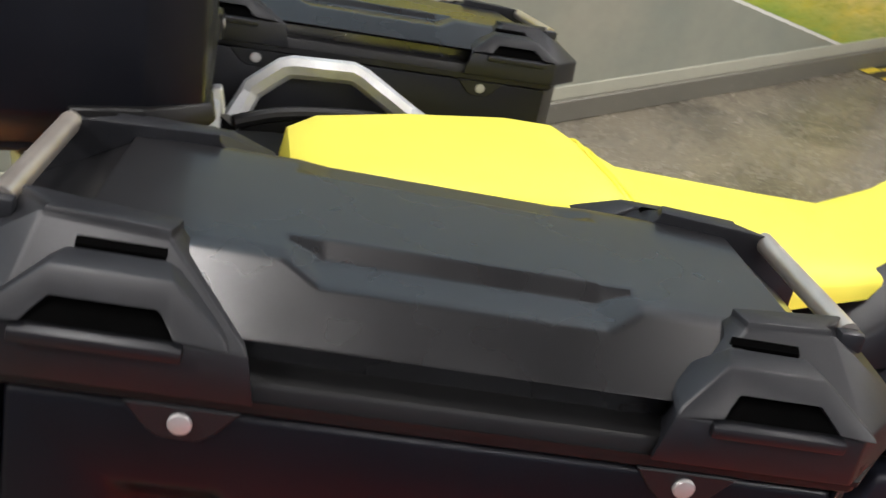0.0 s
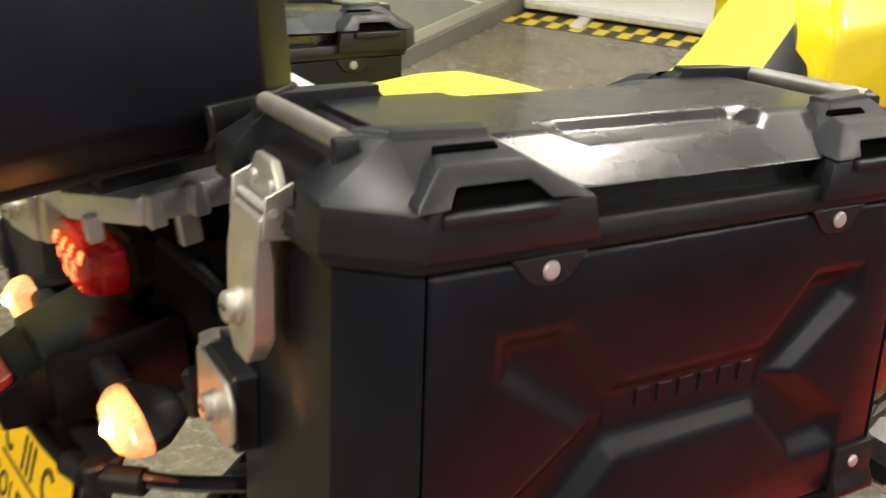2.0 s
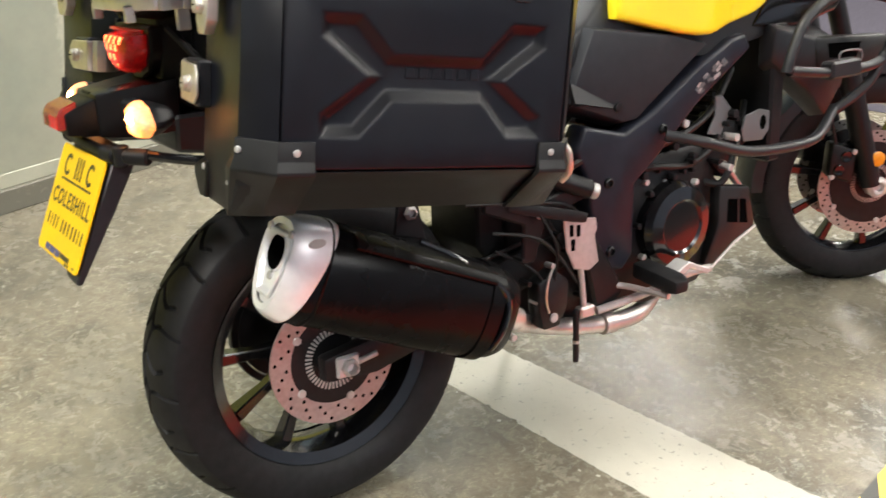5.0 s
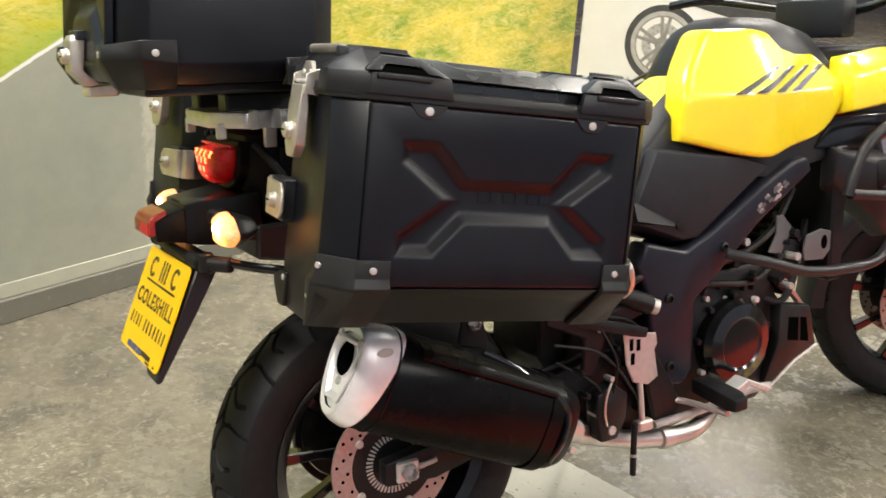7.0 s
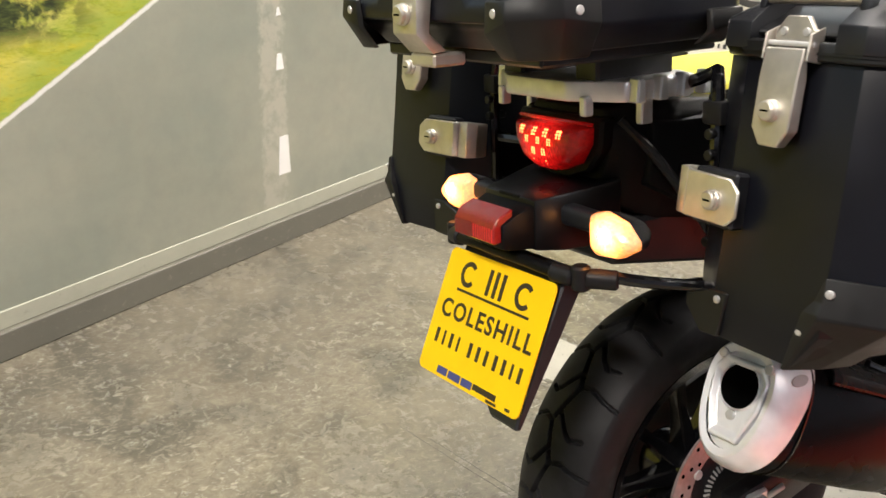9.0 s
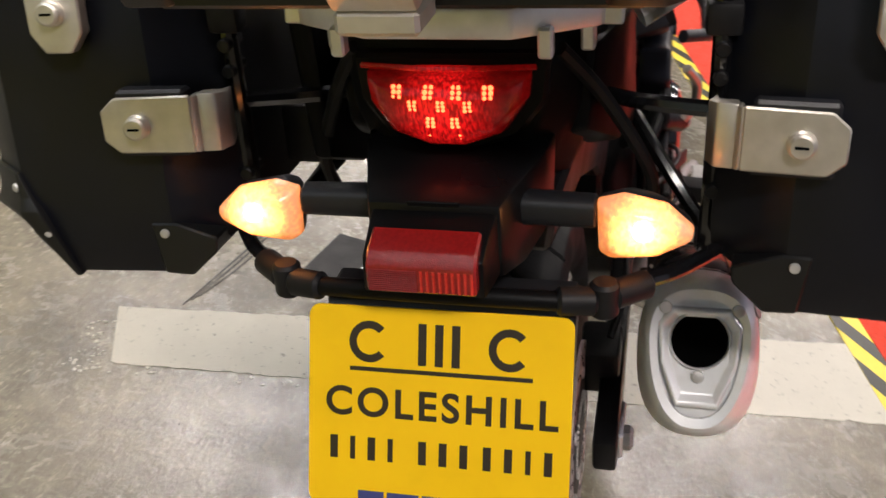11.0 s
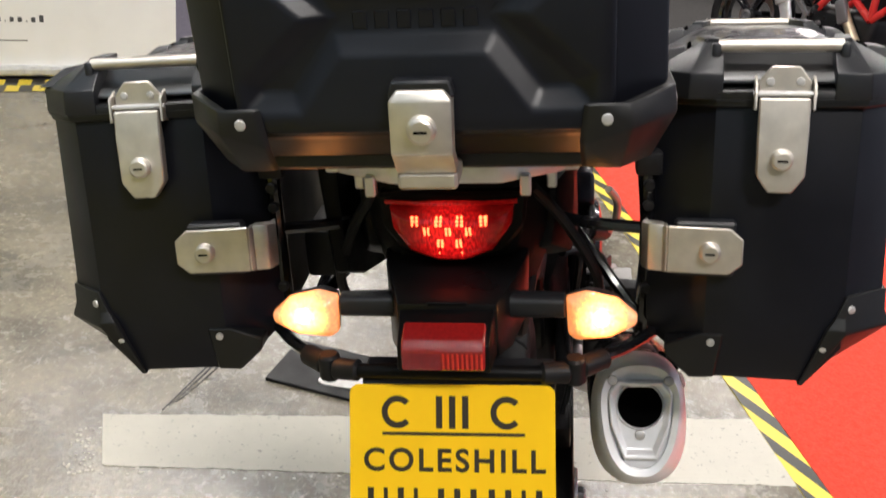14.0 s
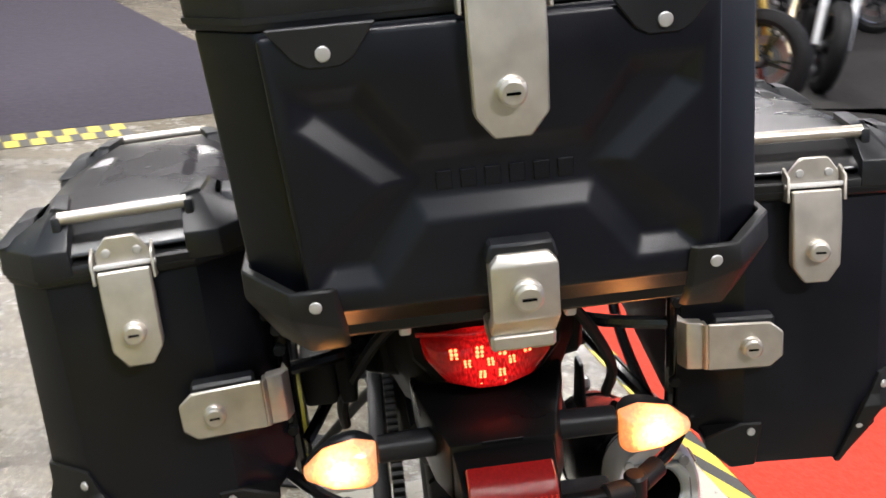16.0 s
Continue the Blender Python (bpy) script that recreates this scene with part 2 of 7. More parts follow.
def lamp_glow(m, centre, reach, hi, lo, scale, dim, ribs):
    """A lens that glows most round its bulb and fades towards its rim, broken up by its ribs."""
    nt = m.node_tree
    b = nt.nodes["Principled BSDF"]
    tc = nt.nodes.new("ShaderNodeTexCoord")
    ab = nt.nodes.new("ShaderNodeVectorMath")
    ab.operation = "MULTIPLY"
    ab.inputs[1].default_value = (1, 0.5, 1)
    mir = nt.nodes.new("ShaderNodeVectorMath")
    mir.operation = "ABSOLUTE"
    nt.links.new(tc.outputs["Object"], mir.inputs[0])
    nt.links.new(mir.outputs["Vector"], ab.inputs[0])
    di = nt.nodes.new("ShaderNodeVectorMath")
    di.operation = "DISTANCE"
    di.inputs[1].default_value = (centre[0], abs(centre[1]) * 0.5, centre[2])
    nt.links.new(ab.outputs["Vector"], di.inputs[0])
    fall = nt.nodes.new("ShaderNodeMapRange")
    fall.interpolation_type = "SMOOTHSTEP"
    for k, v in (("From Min", 0.0), ("From Max", reach), ("To Min", hi), ("To Max", lo)):
        fall.inputs[k].default_value = v
    nt.links.new(di.outputs["Value"], fall.inputs["Value"])
    no = nt.nodes.new("ShaderNodeTexNoise")
    no.inputs["Scale"].default_value, no.inputs["Detail"].default_value = scale, 2
    mp = nt.nodes.new("ShaderNodeMapping")
    mp.inputs["Scale"].default_value = ribs
    nt.links.new(tc.outputs["Object"], mp.inputs["Vector"])
    nt.links.new(mp.outputs["Vector"], no.inputs["Vector"])
    mr = nt.nodes.new("ShaderNodeMapRange")
    for k, v in (("From Min", 0.40), ("From Max", 0.64), ("To Min", dim), ("To Max", 1.25)):
        mr.inputs[k].default_value = v
    nt.links.new(no.outputs["Fac"], mr.inputs["Value"])
    mu = nt.nodes.new("ShaderNodeMath")
    mu.operation = "MULTIPLY"
    nt.links.new(fall.outputs["Result"], mu.inputs[0])
    nt.links.new(mr.outputs["Result"], mu.inputs[1])
    nt.links.new(mu.outputs[0], b.inputs["Emission Strength"])


lamp_glow(REDLENS, (0.0, -0.294, 0.902), 0.054, 1.05, 0.03, 300, 0.22, (1.8, 1.0, 0.5))
lamp_glow(CLEAR, (0.166, -0.334, 0.815), 0.034, 12.0, 0.8, 210, 0.68, (1.2, 1.0, 1.0))

# ---- the bike's stance: parked on its side stand, leaning to its left ----
BIKE = Matrix.Translation((0.0864, -0.0892, 0.0)) @ pose(0, 0, 0, 0, 0, 5.4) @ pose(0, 0, 0, 0, -9.1, 0)


def plate_bars(parent, rows, put, mat, depth):
    """Unreadable or private writing as plain bars: rows of x centre, y centre, widths, gap, height."""
    for xc, yc, widths, gap, h in rows:
        total = sum(widths) + gap * (len(widths) - 1)
        x = xc - total / 2
        for w in widths:
            part("bar", put(x, x + w, yc - h / 2, yc + h / 2, depth), mat, parent)
            x += w + gap


def cross_relief(hw, hh, inset, arm):
    """Outline of the pressed X: half width, half height, waist half-size, arm breadth."""
    wx, wy = inset
    a = arm
    return [(-hw, hh), (-hw + a, hh), (-wx, wy), (wx, wy), (hw - a, hh), (hw, hh), (hw, hh - a * 0.55), (wx + a * 0.62, 0.0),
            (hw, -hh + a * 0.55), (hw, -hh), (hw - a, -hh), (wx, -wy), (-wx, -wy), (-hw + a, -hh), (-hw, -hh), (-hw, -hh + a * 0.55),
            (-wx - a * 0.62, 0.0), (-hw, hh - a * 0.55)]


def key_lock(at, way, parent, r=0.0105):
    at, way = Vector(at), Vector(way).normalized()
    cyl = part("key_lock", lathe([(r * 1.12, -0.002), (r * 1.12, 0.003), (r, 0.0045), (r, 0.009), (r * 0.80, 0.0105), (r * 0.1, 0.0104)], at, way, 24), STEEL, parent, "round bright key lock")
    _, s, t = basis(way)
    c = at + way * 0.0103
    q = [c + s * a + t * b for a, b in ((-r * 0.5, -r * 0.1), (r * 0.5, -r * 0.1), (r * 0.5, r * 0.1), (-r * 0.5, r * 0.1))]
    part("keyhole", loft([q, [p + way * 0.0008 for p in q]]), HOLESHADE, cyl)


def sheet_with_cross(frame4, cross, put, deep, slope):
    """A thick sheet with an X pressed through it: outer corners, outline of the X, sloping flanks."""
    bm = bmesh.new()
    fo = [bm.verts.new(put(p, q, 0.0)) for p, q in frame4]
    fx = [bm.verts.new(put(p, q, 0.0)) for p, q in cross]
    es = [bm.edges.new((r[i], r[(i + 1) % len(r)])) for r in (fo, fx) for i in range(len(r))]
    bmesh.ops.triangle_fill(bm, use_beauty=True, edges=es)
    back = [bm.verts.new(put(p, q, -deep)) for p, q in frame4]
    ring_faces(bm, fo, back)
    n = len(cross)
    inner = []
    area2 = sum(cross[i - 1][0] * cross[i][1] - cross[i][0] * cross[i - 1][1] for i in range(n))
    sg = 1 if area2 > 0 else -1
    for i in range(n):
        v, p, q = Vector(cross[i]), Vector(cross[i - 1]), Vector(cross[(i + 1) % n])
        d1, d2 = (v - p).normalized(), (q - v).normalized()
        n1, n2 = Vector((-d1.y, d1.x)) * sg, Vector((-d2.y, d2.x)) * sg
        m = n1 + n2
        m = m / max(m.length_squared, 0.5) * 2 * slope
        inner.append((v + m)[:])
    lo = [bm.verts.new(put(p, q, -deep)) for p, q in inner]
    ring_faces(bm, fx, lo)
    f = bm.faces.new(lo)
    bmesh.ops.triangulate(bm, faces=[f])
    bmesh.ops.recalc_face_normals(bm, faces=bm.faces)
    return bev(bm, 0.0045, 3, 15)


def side_pannier(side):
    SIDE[0] = side
    m = BIKE @ Matrix.Translation((0.375 * side, 0.0 if side > 0 else -0.001, 0.87)) @ pose(0, 0, 0, 0, 0, -6 * side) @ pose(0, 0, 0, -7.5, 0, 0)
    if side < 0:
        # the box away from the exhaust is longer
        m = m @ Matrix.Translation((0, -0.28, 0)) @ Matrix.Diagonal((1, 1.10, 1, 1)) @ Matrix.Translation((0, 0.28, 0))
    top = thing("side_pannier", m, "black aluminium side pannier with steel latches, hung on the motorcycle", "pannier", "motorcycle luggage")
    # plan outline of the body, wound from the outer rear edge
    plan = [(0.124, -0.222), (0.086, -0.260), (-0.060, -0.262), (-0.124, -0.222), (-0.124, 0.195), (-0.060, 0.236), (0.086, 0.236), (0.124, 0.200)]

    def ring(w, cut=0.0, incut=0.0, sunk=False):
        """Outline at height w; sunk leaves the outer face back for the sheet."""
        out = []
        face = 0.1318 - 0.020 * max(w + 0.12, 0) - cut
        for u, v in plan:
            k = 1 - (cut + incut) * 0.10 + (0.006 if w < -0.1 else 0.0)
            uu = max(u * 1.03, -0.130 + incut) if u < 0 else (face if u > 0.1 else min(u, face))
            out.append((uu, v * k, w))
        back = face - (0.0150 if sunk else 0.0)
        return out + [(back, 0.1990, w), (back, -0.2210, w)]
    body = loft([ring(-0.190, 0.078, 0.050), ring(-0.148, 0.030, 0.004), ring(-0.1240), ring(-0.1225, sunk=True), ring(0.0, sunk=True), ring(0.121, sunk=True)])
    bev(body, 0.0022, 2, 25)
    shell = part("body", body, POWDER, top, "matt black powder-coated box")
    # outer sheet with the pressed cross
    cross = [(a - 0.006, w - 0.003) for a, w in cross_relief(0.165, 0.077, (0.066, 0.029), 0.054)]
    outer = sheet_with_cross([(-0.2206, -0.1222), (0.1986, -0.1222), (0.1986, 0.1205), (-0.2206, 0.1205)], cross, lambda v, w, h: (0.1318 - 0.020 * (w + 0.12) + h, v, w), 0.0115, 0.0130)
    part("outer_sheet", outer, POWDER, shell, "black sheet with a pressed X-shaped relief")
    for i in range(6):
        y = -0.050 + i * 0.0195
        b = box(0.1165, 0.1192, y, y + 0.0130, -0.0035, 0.0105, 0.0006)
        part("badge_bar", b, POWDER, shell)
    # lid: dark channel, side sheet, raised top with long recess
    lid = part("lid", bev(loft([[(u * 1.035, v * 1.03, 0.1215) for u, v in plan], [(u * 1.035, v * 1.03, 0.1400) for u, v in plan],
                                [(u * 1.0, v * 1.0, 0.1410) for u, v in plan]]), 0.002), GUARD, top, "black plastic lid rim")
    part("seam_groove", loft([[(u * 1.042, v * 1.036, 0.1275) for u, v in plan], [(u * 1.042, v * 1.036, 0.1305) for u, v in plan]]), GUARD, lid)
    # sheet panel of the lid: sloped flanks and flat top between the corner caps
    def lid_ring(v, deep):
        half = [(0.108, 0.138), (0.108, 0.155), (0.122, 0.158)]
        half += [(0.0885, 0.1740), (0.0815, 0.1748), (0.0575, 0.1752), (0.047, 0.1827)] if deep else [(0.075, 0.1806), (0.066, 0.1824), (0.055, 0.1826), (0.047, 0.1827)]
        return [(u, v, w) for u, w in half] + [(-u, v, w) for u, w in half[::-1]]
    sheet = loft([lid_ring(-0.205, 0), lid_ring(-0.104, 0), lid_ring(-0.084, 1), lid_ring(0.068, 1), lid_ring(0.088, 0), lid_ring(0.185, 0)])
    pressed = part("lid_sheet", bev(sheet, 0.0026, 2, 10), LIDBLACK, lid, "black anodised lid sheet with pressed pockets")
    pressed.modifiers.new("even_normals", "WEIGHTED_NORMAL").keep_sharp = True
    # end flanks under the carrying bars
    for v0, v1, d in ((-0.2045, -0.2580, -1), (0.1845, 0.2330, 1)):
        e = loft([[(-0.070, v0, 0.145), (0.070, v0, 0.145), (0.070, v0, 0.179), (-0.070, v0, 0.179)],
                  [(-0.070, v1, 0.145), (0.070, v1, 0.145), (0.070, v1, 0.150), (-0.070, v1, 0.150)]])
        part("lid_end", bev(e, 0.002), LIDBLACK, lid)
    # four corner caps with a grip slot each
    for se in (1, -1):
        for ed in (1, -1):
            corner_cap(top, se, ed)
    # carrying bars
    for v in (-0.243, 0.212):
        part("carry_bar", tube([(-0.062, v, 0.184), (0.064, v, 0.184)], 0.0068, 16, 1), TUBESTEEL, top, "satin stainless carrying bar")
        for u in (-0.064, 0.066):
            part("bar_mount", box(u - 0.005, u + 0.005, v - 0.0080, v + 0.0080, 0.160, 0.1875, 0.003, 2), PLASTIC, top)
    # screws with tear-drop lugs on both long sides
    for se in (1, -1):
        for v in (-0.139, 0.115):
            x = 0.1272 * se
            lug = prism([(v - 0.028, 0.1225), (v + 0.028, 0.1225), (v + 0.016, 0.108), (v + 0.009, 0.1035), (v - 0.009, 0.1035), (v - 0.016, 0.108)], "x", x - 0.003 * se, x + 0.0022 * se, 0.001)
            l = part("lid_lug", lug, PLASTIC, top)
            part("screw", screw((x + 0.0022 * se, v, 0.1135), (se, 0, 0), 0.0060, 0.0035), BOLT, l, "bright round-headed screw")
    # lower corner guards
    for ed in (-1, 1):
        v_out, v_in, vf = (-0.2245, -0.176, -0.2655) if ed < 0 else (0.2045, 0.160, 0.2415)
        # moulded guard wrapped round the corner: rear wing, chamfer, side wing, flared lower edge
        def wrap(w, off, ua, shrink=None):
            pts = [(ua, abs(vf) + off), (0.0885, abs(vf) + off), (0.1345 + off, abs(v_out) + off * 0.4), (0.1345 + off, abs(v_in))]
            if shrink:
                pts = [(0.044, abs(vf) * 0.982), (0.049, abs(vf) * 0.984), (0.060, abs(v_out) * 0.980), (0.062, abs(v_in) * 0.990)]
            inner = [(u - 0.012 * (i > 1), v - 0.012 * (i < 3)) for i, (u, v) in enumerate(pts)]
            return [(u, ed * v, w) for u, v in pts] + [(u, ed * v, w) for u, v in inner[::-1]]
        g = loft([wrap(-0.085, 0.0, 0.0870), wrap(-0.110, 0.0008, 0.0780), wrap(-0.1225, 0.0055, 0.0700), wrap(-0.1275, 0.0055, 0.0680), wrap(-0.1945, 0.0, 0.0, True)])
        g = part("corner_guard", bev(g, 0.0016, 2, 18), GUARD, top, "black plastic corner guard")
        part("screw", screw((0.1350, v_out + (0.024 if ed < 0 else -0.024), -0.099), (1, 0, 0), 0.0050, 0.0035), BOLT, g)
        part("screw", screw((0.0930, ed * (abs(vf) - 0.003), -0.100), (0.55, ed, 0), 0.0046, 0.0035), BOLT, g)
        part("screw", screw((0.0665, ed * (abs(vf) + 0.0005), -0.146), (0, ed, 0), 0.0046, 0.0035), BOLT, g)
        # inner lower guard
        gi = prism([(-0.040, -0.137), (-0.066, -0.137), (-0.106, -0.152), (-0.104, -0.167), (-0.076, -0.192), (-0.048, -0.190)], "y", min(vf, vf - 0.05 * ed), max(vf, vf - 0.05 * ed), 0.002)
        g = part("corner_guard", gi, GUARD, top, "black plastic corner guard")
        part("screw", screw((-0.054, vf, -0.147), (0, ed, 0), 0.0048, 0.0035), BOLT, g)
    # front drop latch: hinge plate and strap with lock
    strap_latch(top, (0.006, -0.266, 0.153), 0.099, 0.88)
    # inner mount latch, wrapped round the rear edge
    out = 0.006 if side > 0 else 0.012
    a = prism([(-0.046 + out, -0.0600), (-0.032 + out, -0.0480), (-0.032 + out, -0.0200), (-0.046 + out, -0.0080), (-0.107, -0.0065), (-0.107, -0.0600)], "y", -0.2850, -0.2805, 0.0015)
    arm = part("mount_latch", a, STEEL, top, "bead-blasted steel mounting latch")
    part("fold", bev(loft([[(-0.107, -0.2850, w) for w in (-0.0600, -0.0065)] + [(-0.107, -0.2690, w) for w in (-0.0065, -0.0600)],
                           [(-0.112, -0.2815, w) for w in (-0.0600, -0.0065)] + [(-0.112, -0.2690, w) for w in (-0.0065, -0.0600)]]), 0.0015), STEEL, arm)
    hook = loft([[(-0.111, -0.2790, w) for w in (-0.0605, -0.0060)] + [(-0.111, -0.2640, w) for w in (-0.0060, -0.0605)],
                 [(-0.128, -0.2770, w) for w in (-0.0605, -0.0060)] + [(-0.128, -0.2600, w) for w in (-0.0060, -0.0605)],
                 [(-0.136, -0.2640, w) for w in (-0.0590, -0.0075)] + [(-0.130, -0.2400, w) for w in (-0.0075, -0.0590)]])
    part("hook", bev(hook, 0.002, 2), STEEL, arm)
    part("latch_block", box(-0.100, -0.034, -0.2805, -0.2600, -0.064, -0.002, 0.003), PLASTIC, arm)
    key_lock((-0.061 if side > 0 else -0.055, -0.2850, -0.0345), (0, -1, 0), arm)
    SIDE[0] = 1
    return top


def corner_cap(top, se, ed):
    """One plastic corner of the lid with its grip slot. se: outer or inner, ed: front or rear."""
    far = 0.2450 if ed > 0 else 0.2700
    out = 0.1335
    near = 0.112 if ed > 0 else 0.128
    V = lambda v: ed * v
    U = lambda u: se * u
    # outline of the cap from the rim up to the crown, in steps
    base = [(out, near - 0.022), (out, far - 0.045), (out - 0.042, far), (0.056, far), (0.056, far - 0.040), (0.070, near)]
    mid = [(out - 0.001, near - 0.016), (out - 0.001, far - 0.046), (out - 0.043, far - 0.001), (0.056, far - 0.001), (0.056, far - 0.040), (0.070, near)]
    crown = [(0.084, near + 0.030), (0.077, far - 0.050), (0.073, far - 0.053), (0.056, far - 0.034), (0.056, far - 0.040), (0.068, near + 0.026)]
    rings = [[(U(u), V(v), w) for u, v in rg] for rg, w in ((base, 0.1300), (mid, 0.1575), (crown, 0.1860))]
    rings.append([(U(u * 0.985), V(v), 0.1905) for u, v in crown])
    cap = bev(loft(rings), 0.0018, 2, 14)
    c = part("corner_cap", cap, PLASTIC, top, "grained black plastic lid corner with a grip slot")
    # arched hood round the grip slot
    v0, v1 = (near + 0.008, near + 0.070) if ed > 0 else (near + 0.018, near + 0.084)
    arch = [(v0 - 0.026, 0.1590), (v0 - 0.022, 0.1630), (v0 + 0.004, 0.1790), (v1 - 0.004, 0.1790), (v1 + 0.018, 0.1630), (v1 + 0.022, 0.1590),
            (v1, 0.1600), (v1 - 0.003, 0.1635), (v1 - 0.009, 0.1690), (v0 + 0.009, 0.1690), (v0 + 0.003, 0.1635), (v0, 0.1600)]
    front = [(U(0.1365 - (w - 0.159) * 1.15), V(v), w) for v, w in arch]
    rear_ring = [(U(0.0960), V(v + (0.006 if v < near + 0.05 else -0.006)), w + 0.0020) for v, w in arch]
    part("grip", bev(loft([rear_ring, front]), 0.0016, 2), PLASTIC, c)
    part("grip_lip", bev(loft([[(U(u), V(v), w) for u, w in ((0.1200, 0.1500), (0.1372, 0.1500), (0.1372, 0.1565), (0.1200, 0.1605))] for v in (v0 - 0.005, v1 + 0.005)]), 0.0014, 2), PLASTIC, c)
    sl = loft([[(U(u), V(v), w) for u, w in ((0.0980, 0.1595), (0.1325, 0.1595), (0.1270, 0.1635), (0.1170, 0.1694), (0.0980, 0.1694))] for v in (v0 - 0.001, v1 + 0.001)])
    part("slot", sl, HOLESHADE, c, "grip slot, its shade drawn as a near-black solid")
    sl = loft([[(U(u), V(v), w) for u, w in ((0.0895, 0.1780), (0.0940, 0.1780), (0.0940, 0.1814), (0.0900, 0.1840))] for v in (v0 + 0.012, v1 - 0.012)])
    part("slot", sl, HOLESHADE, c)


def strap_latch(top, at, drop, k=1.0):
    """Drop latch: a hinge plate with two bolts and a long strap with a key lock, facing -y."""
    x, y, z = at
    hp = prism([(x - 0.030 * k, z - 0.020), (x + 0.030 * k, z - 0.020), (x + 0.030 * k, z - 0.004), (x + 0.016 * k, z + 0.012), (x - 0.016 * k, z + 0.012), (x - 0.030 * k, z - 0.004)], "y", y - 0.004, y + 0.002, 0.0012)
    st = part("drop_latch", hp, STEEL, top, "bead-blasted steel drop latch")
    for s in (-1, 1):
        part("bolt", screw((x + s * 0.017 * k, y - 0.004, z - 0.004), (0, -1, 0), 0.0045, 0.003), BOLT, st)
        part("cheek", prism([(y - 0.016, z - 0.032), (y - 0.014, z - 0.006), (y + 0.004, z + 0.002), (y + 0.004, z - 0.034)], "x", x + s * 0.033 * k - 0.0015, x + s * 0.033 * k + 0.0015, 0.0006), STEEL, st)
    part("hinge_pin", rod((x - 0.036 * k, y - 0.009, z - 0.016), (x + 0.036 * k, y - 0.009, z - 0.016), 0.003, 10), BOLT, st)
    z1 = z - 0.020
    strap = loft([[(x - 0.029 * k, y - 0.016, z1), (x + 0.029 * k, y - 0.016, z1), (x + 0.029 * k, y - 0.010, z1), (x - 0.029 * k, y - 0.010, z1)],
                  [(x - 0.029 * k, y - 0.020, z1 - 0.030), (x + 0.029 * k, y - 0.020, z1 - 0.030), (x + 0.029 * k, y - 0.006, z1 - 0.030), (x - 0.029 * k, y - 0.006, z1 - 0.030)],
                  [(x - 0.028 * k, y - 0.022, z1 - drop + 0.018), (x + 0.028 * k, y - 0.022, z1 - drop + 0.018), (x + 0.028 * k, y - 0.006, z1 - drop + 0.018), (x - 0.028 * k, y - 0.006, z1 - drop + 0.018)],
                  [(x - 0.014 * k, y - 0.022, z1 - drop), (x + 0.014 * k, y - 0.022, z1 - drop), (x + 0.014 * k, y - 0.008, z1 - drop), (x - 0.014 * k, y - 0.008, z1 - drop)]])
    part("strap", bev(strap, 0.0015), STEEL, st)
    key_lock((x, y - 0.0215, z1 - drop + 0.036), (0, -1, 0), st)


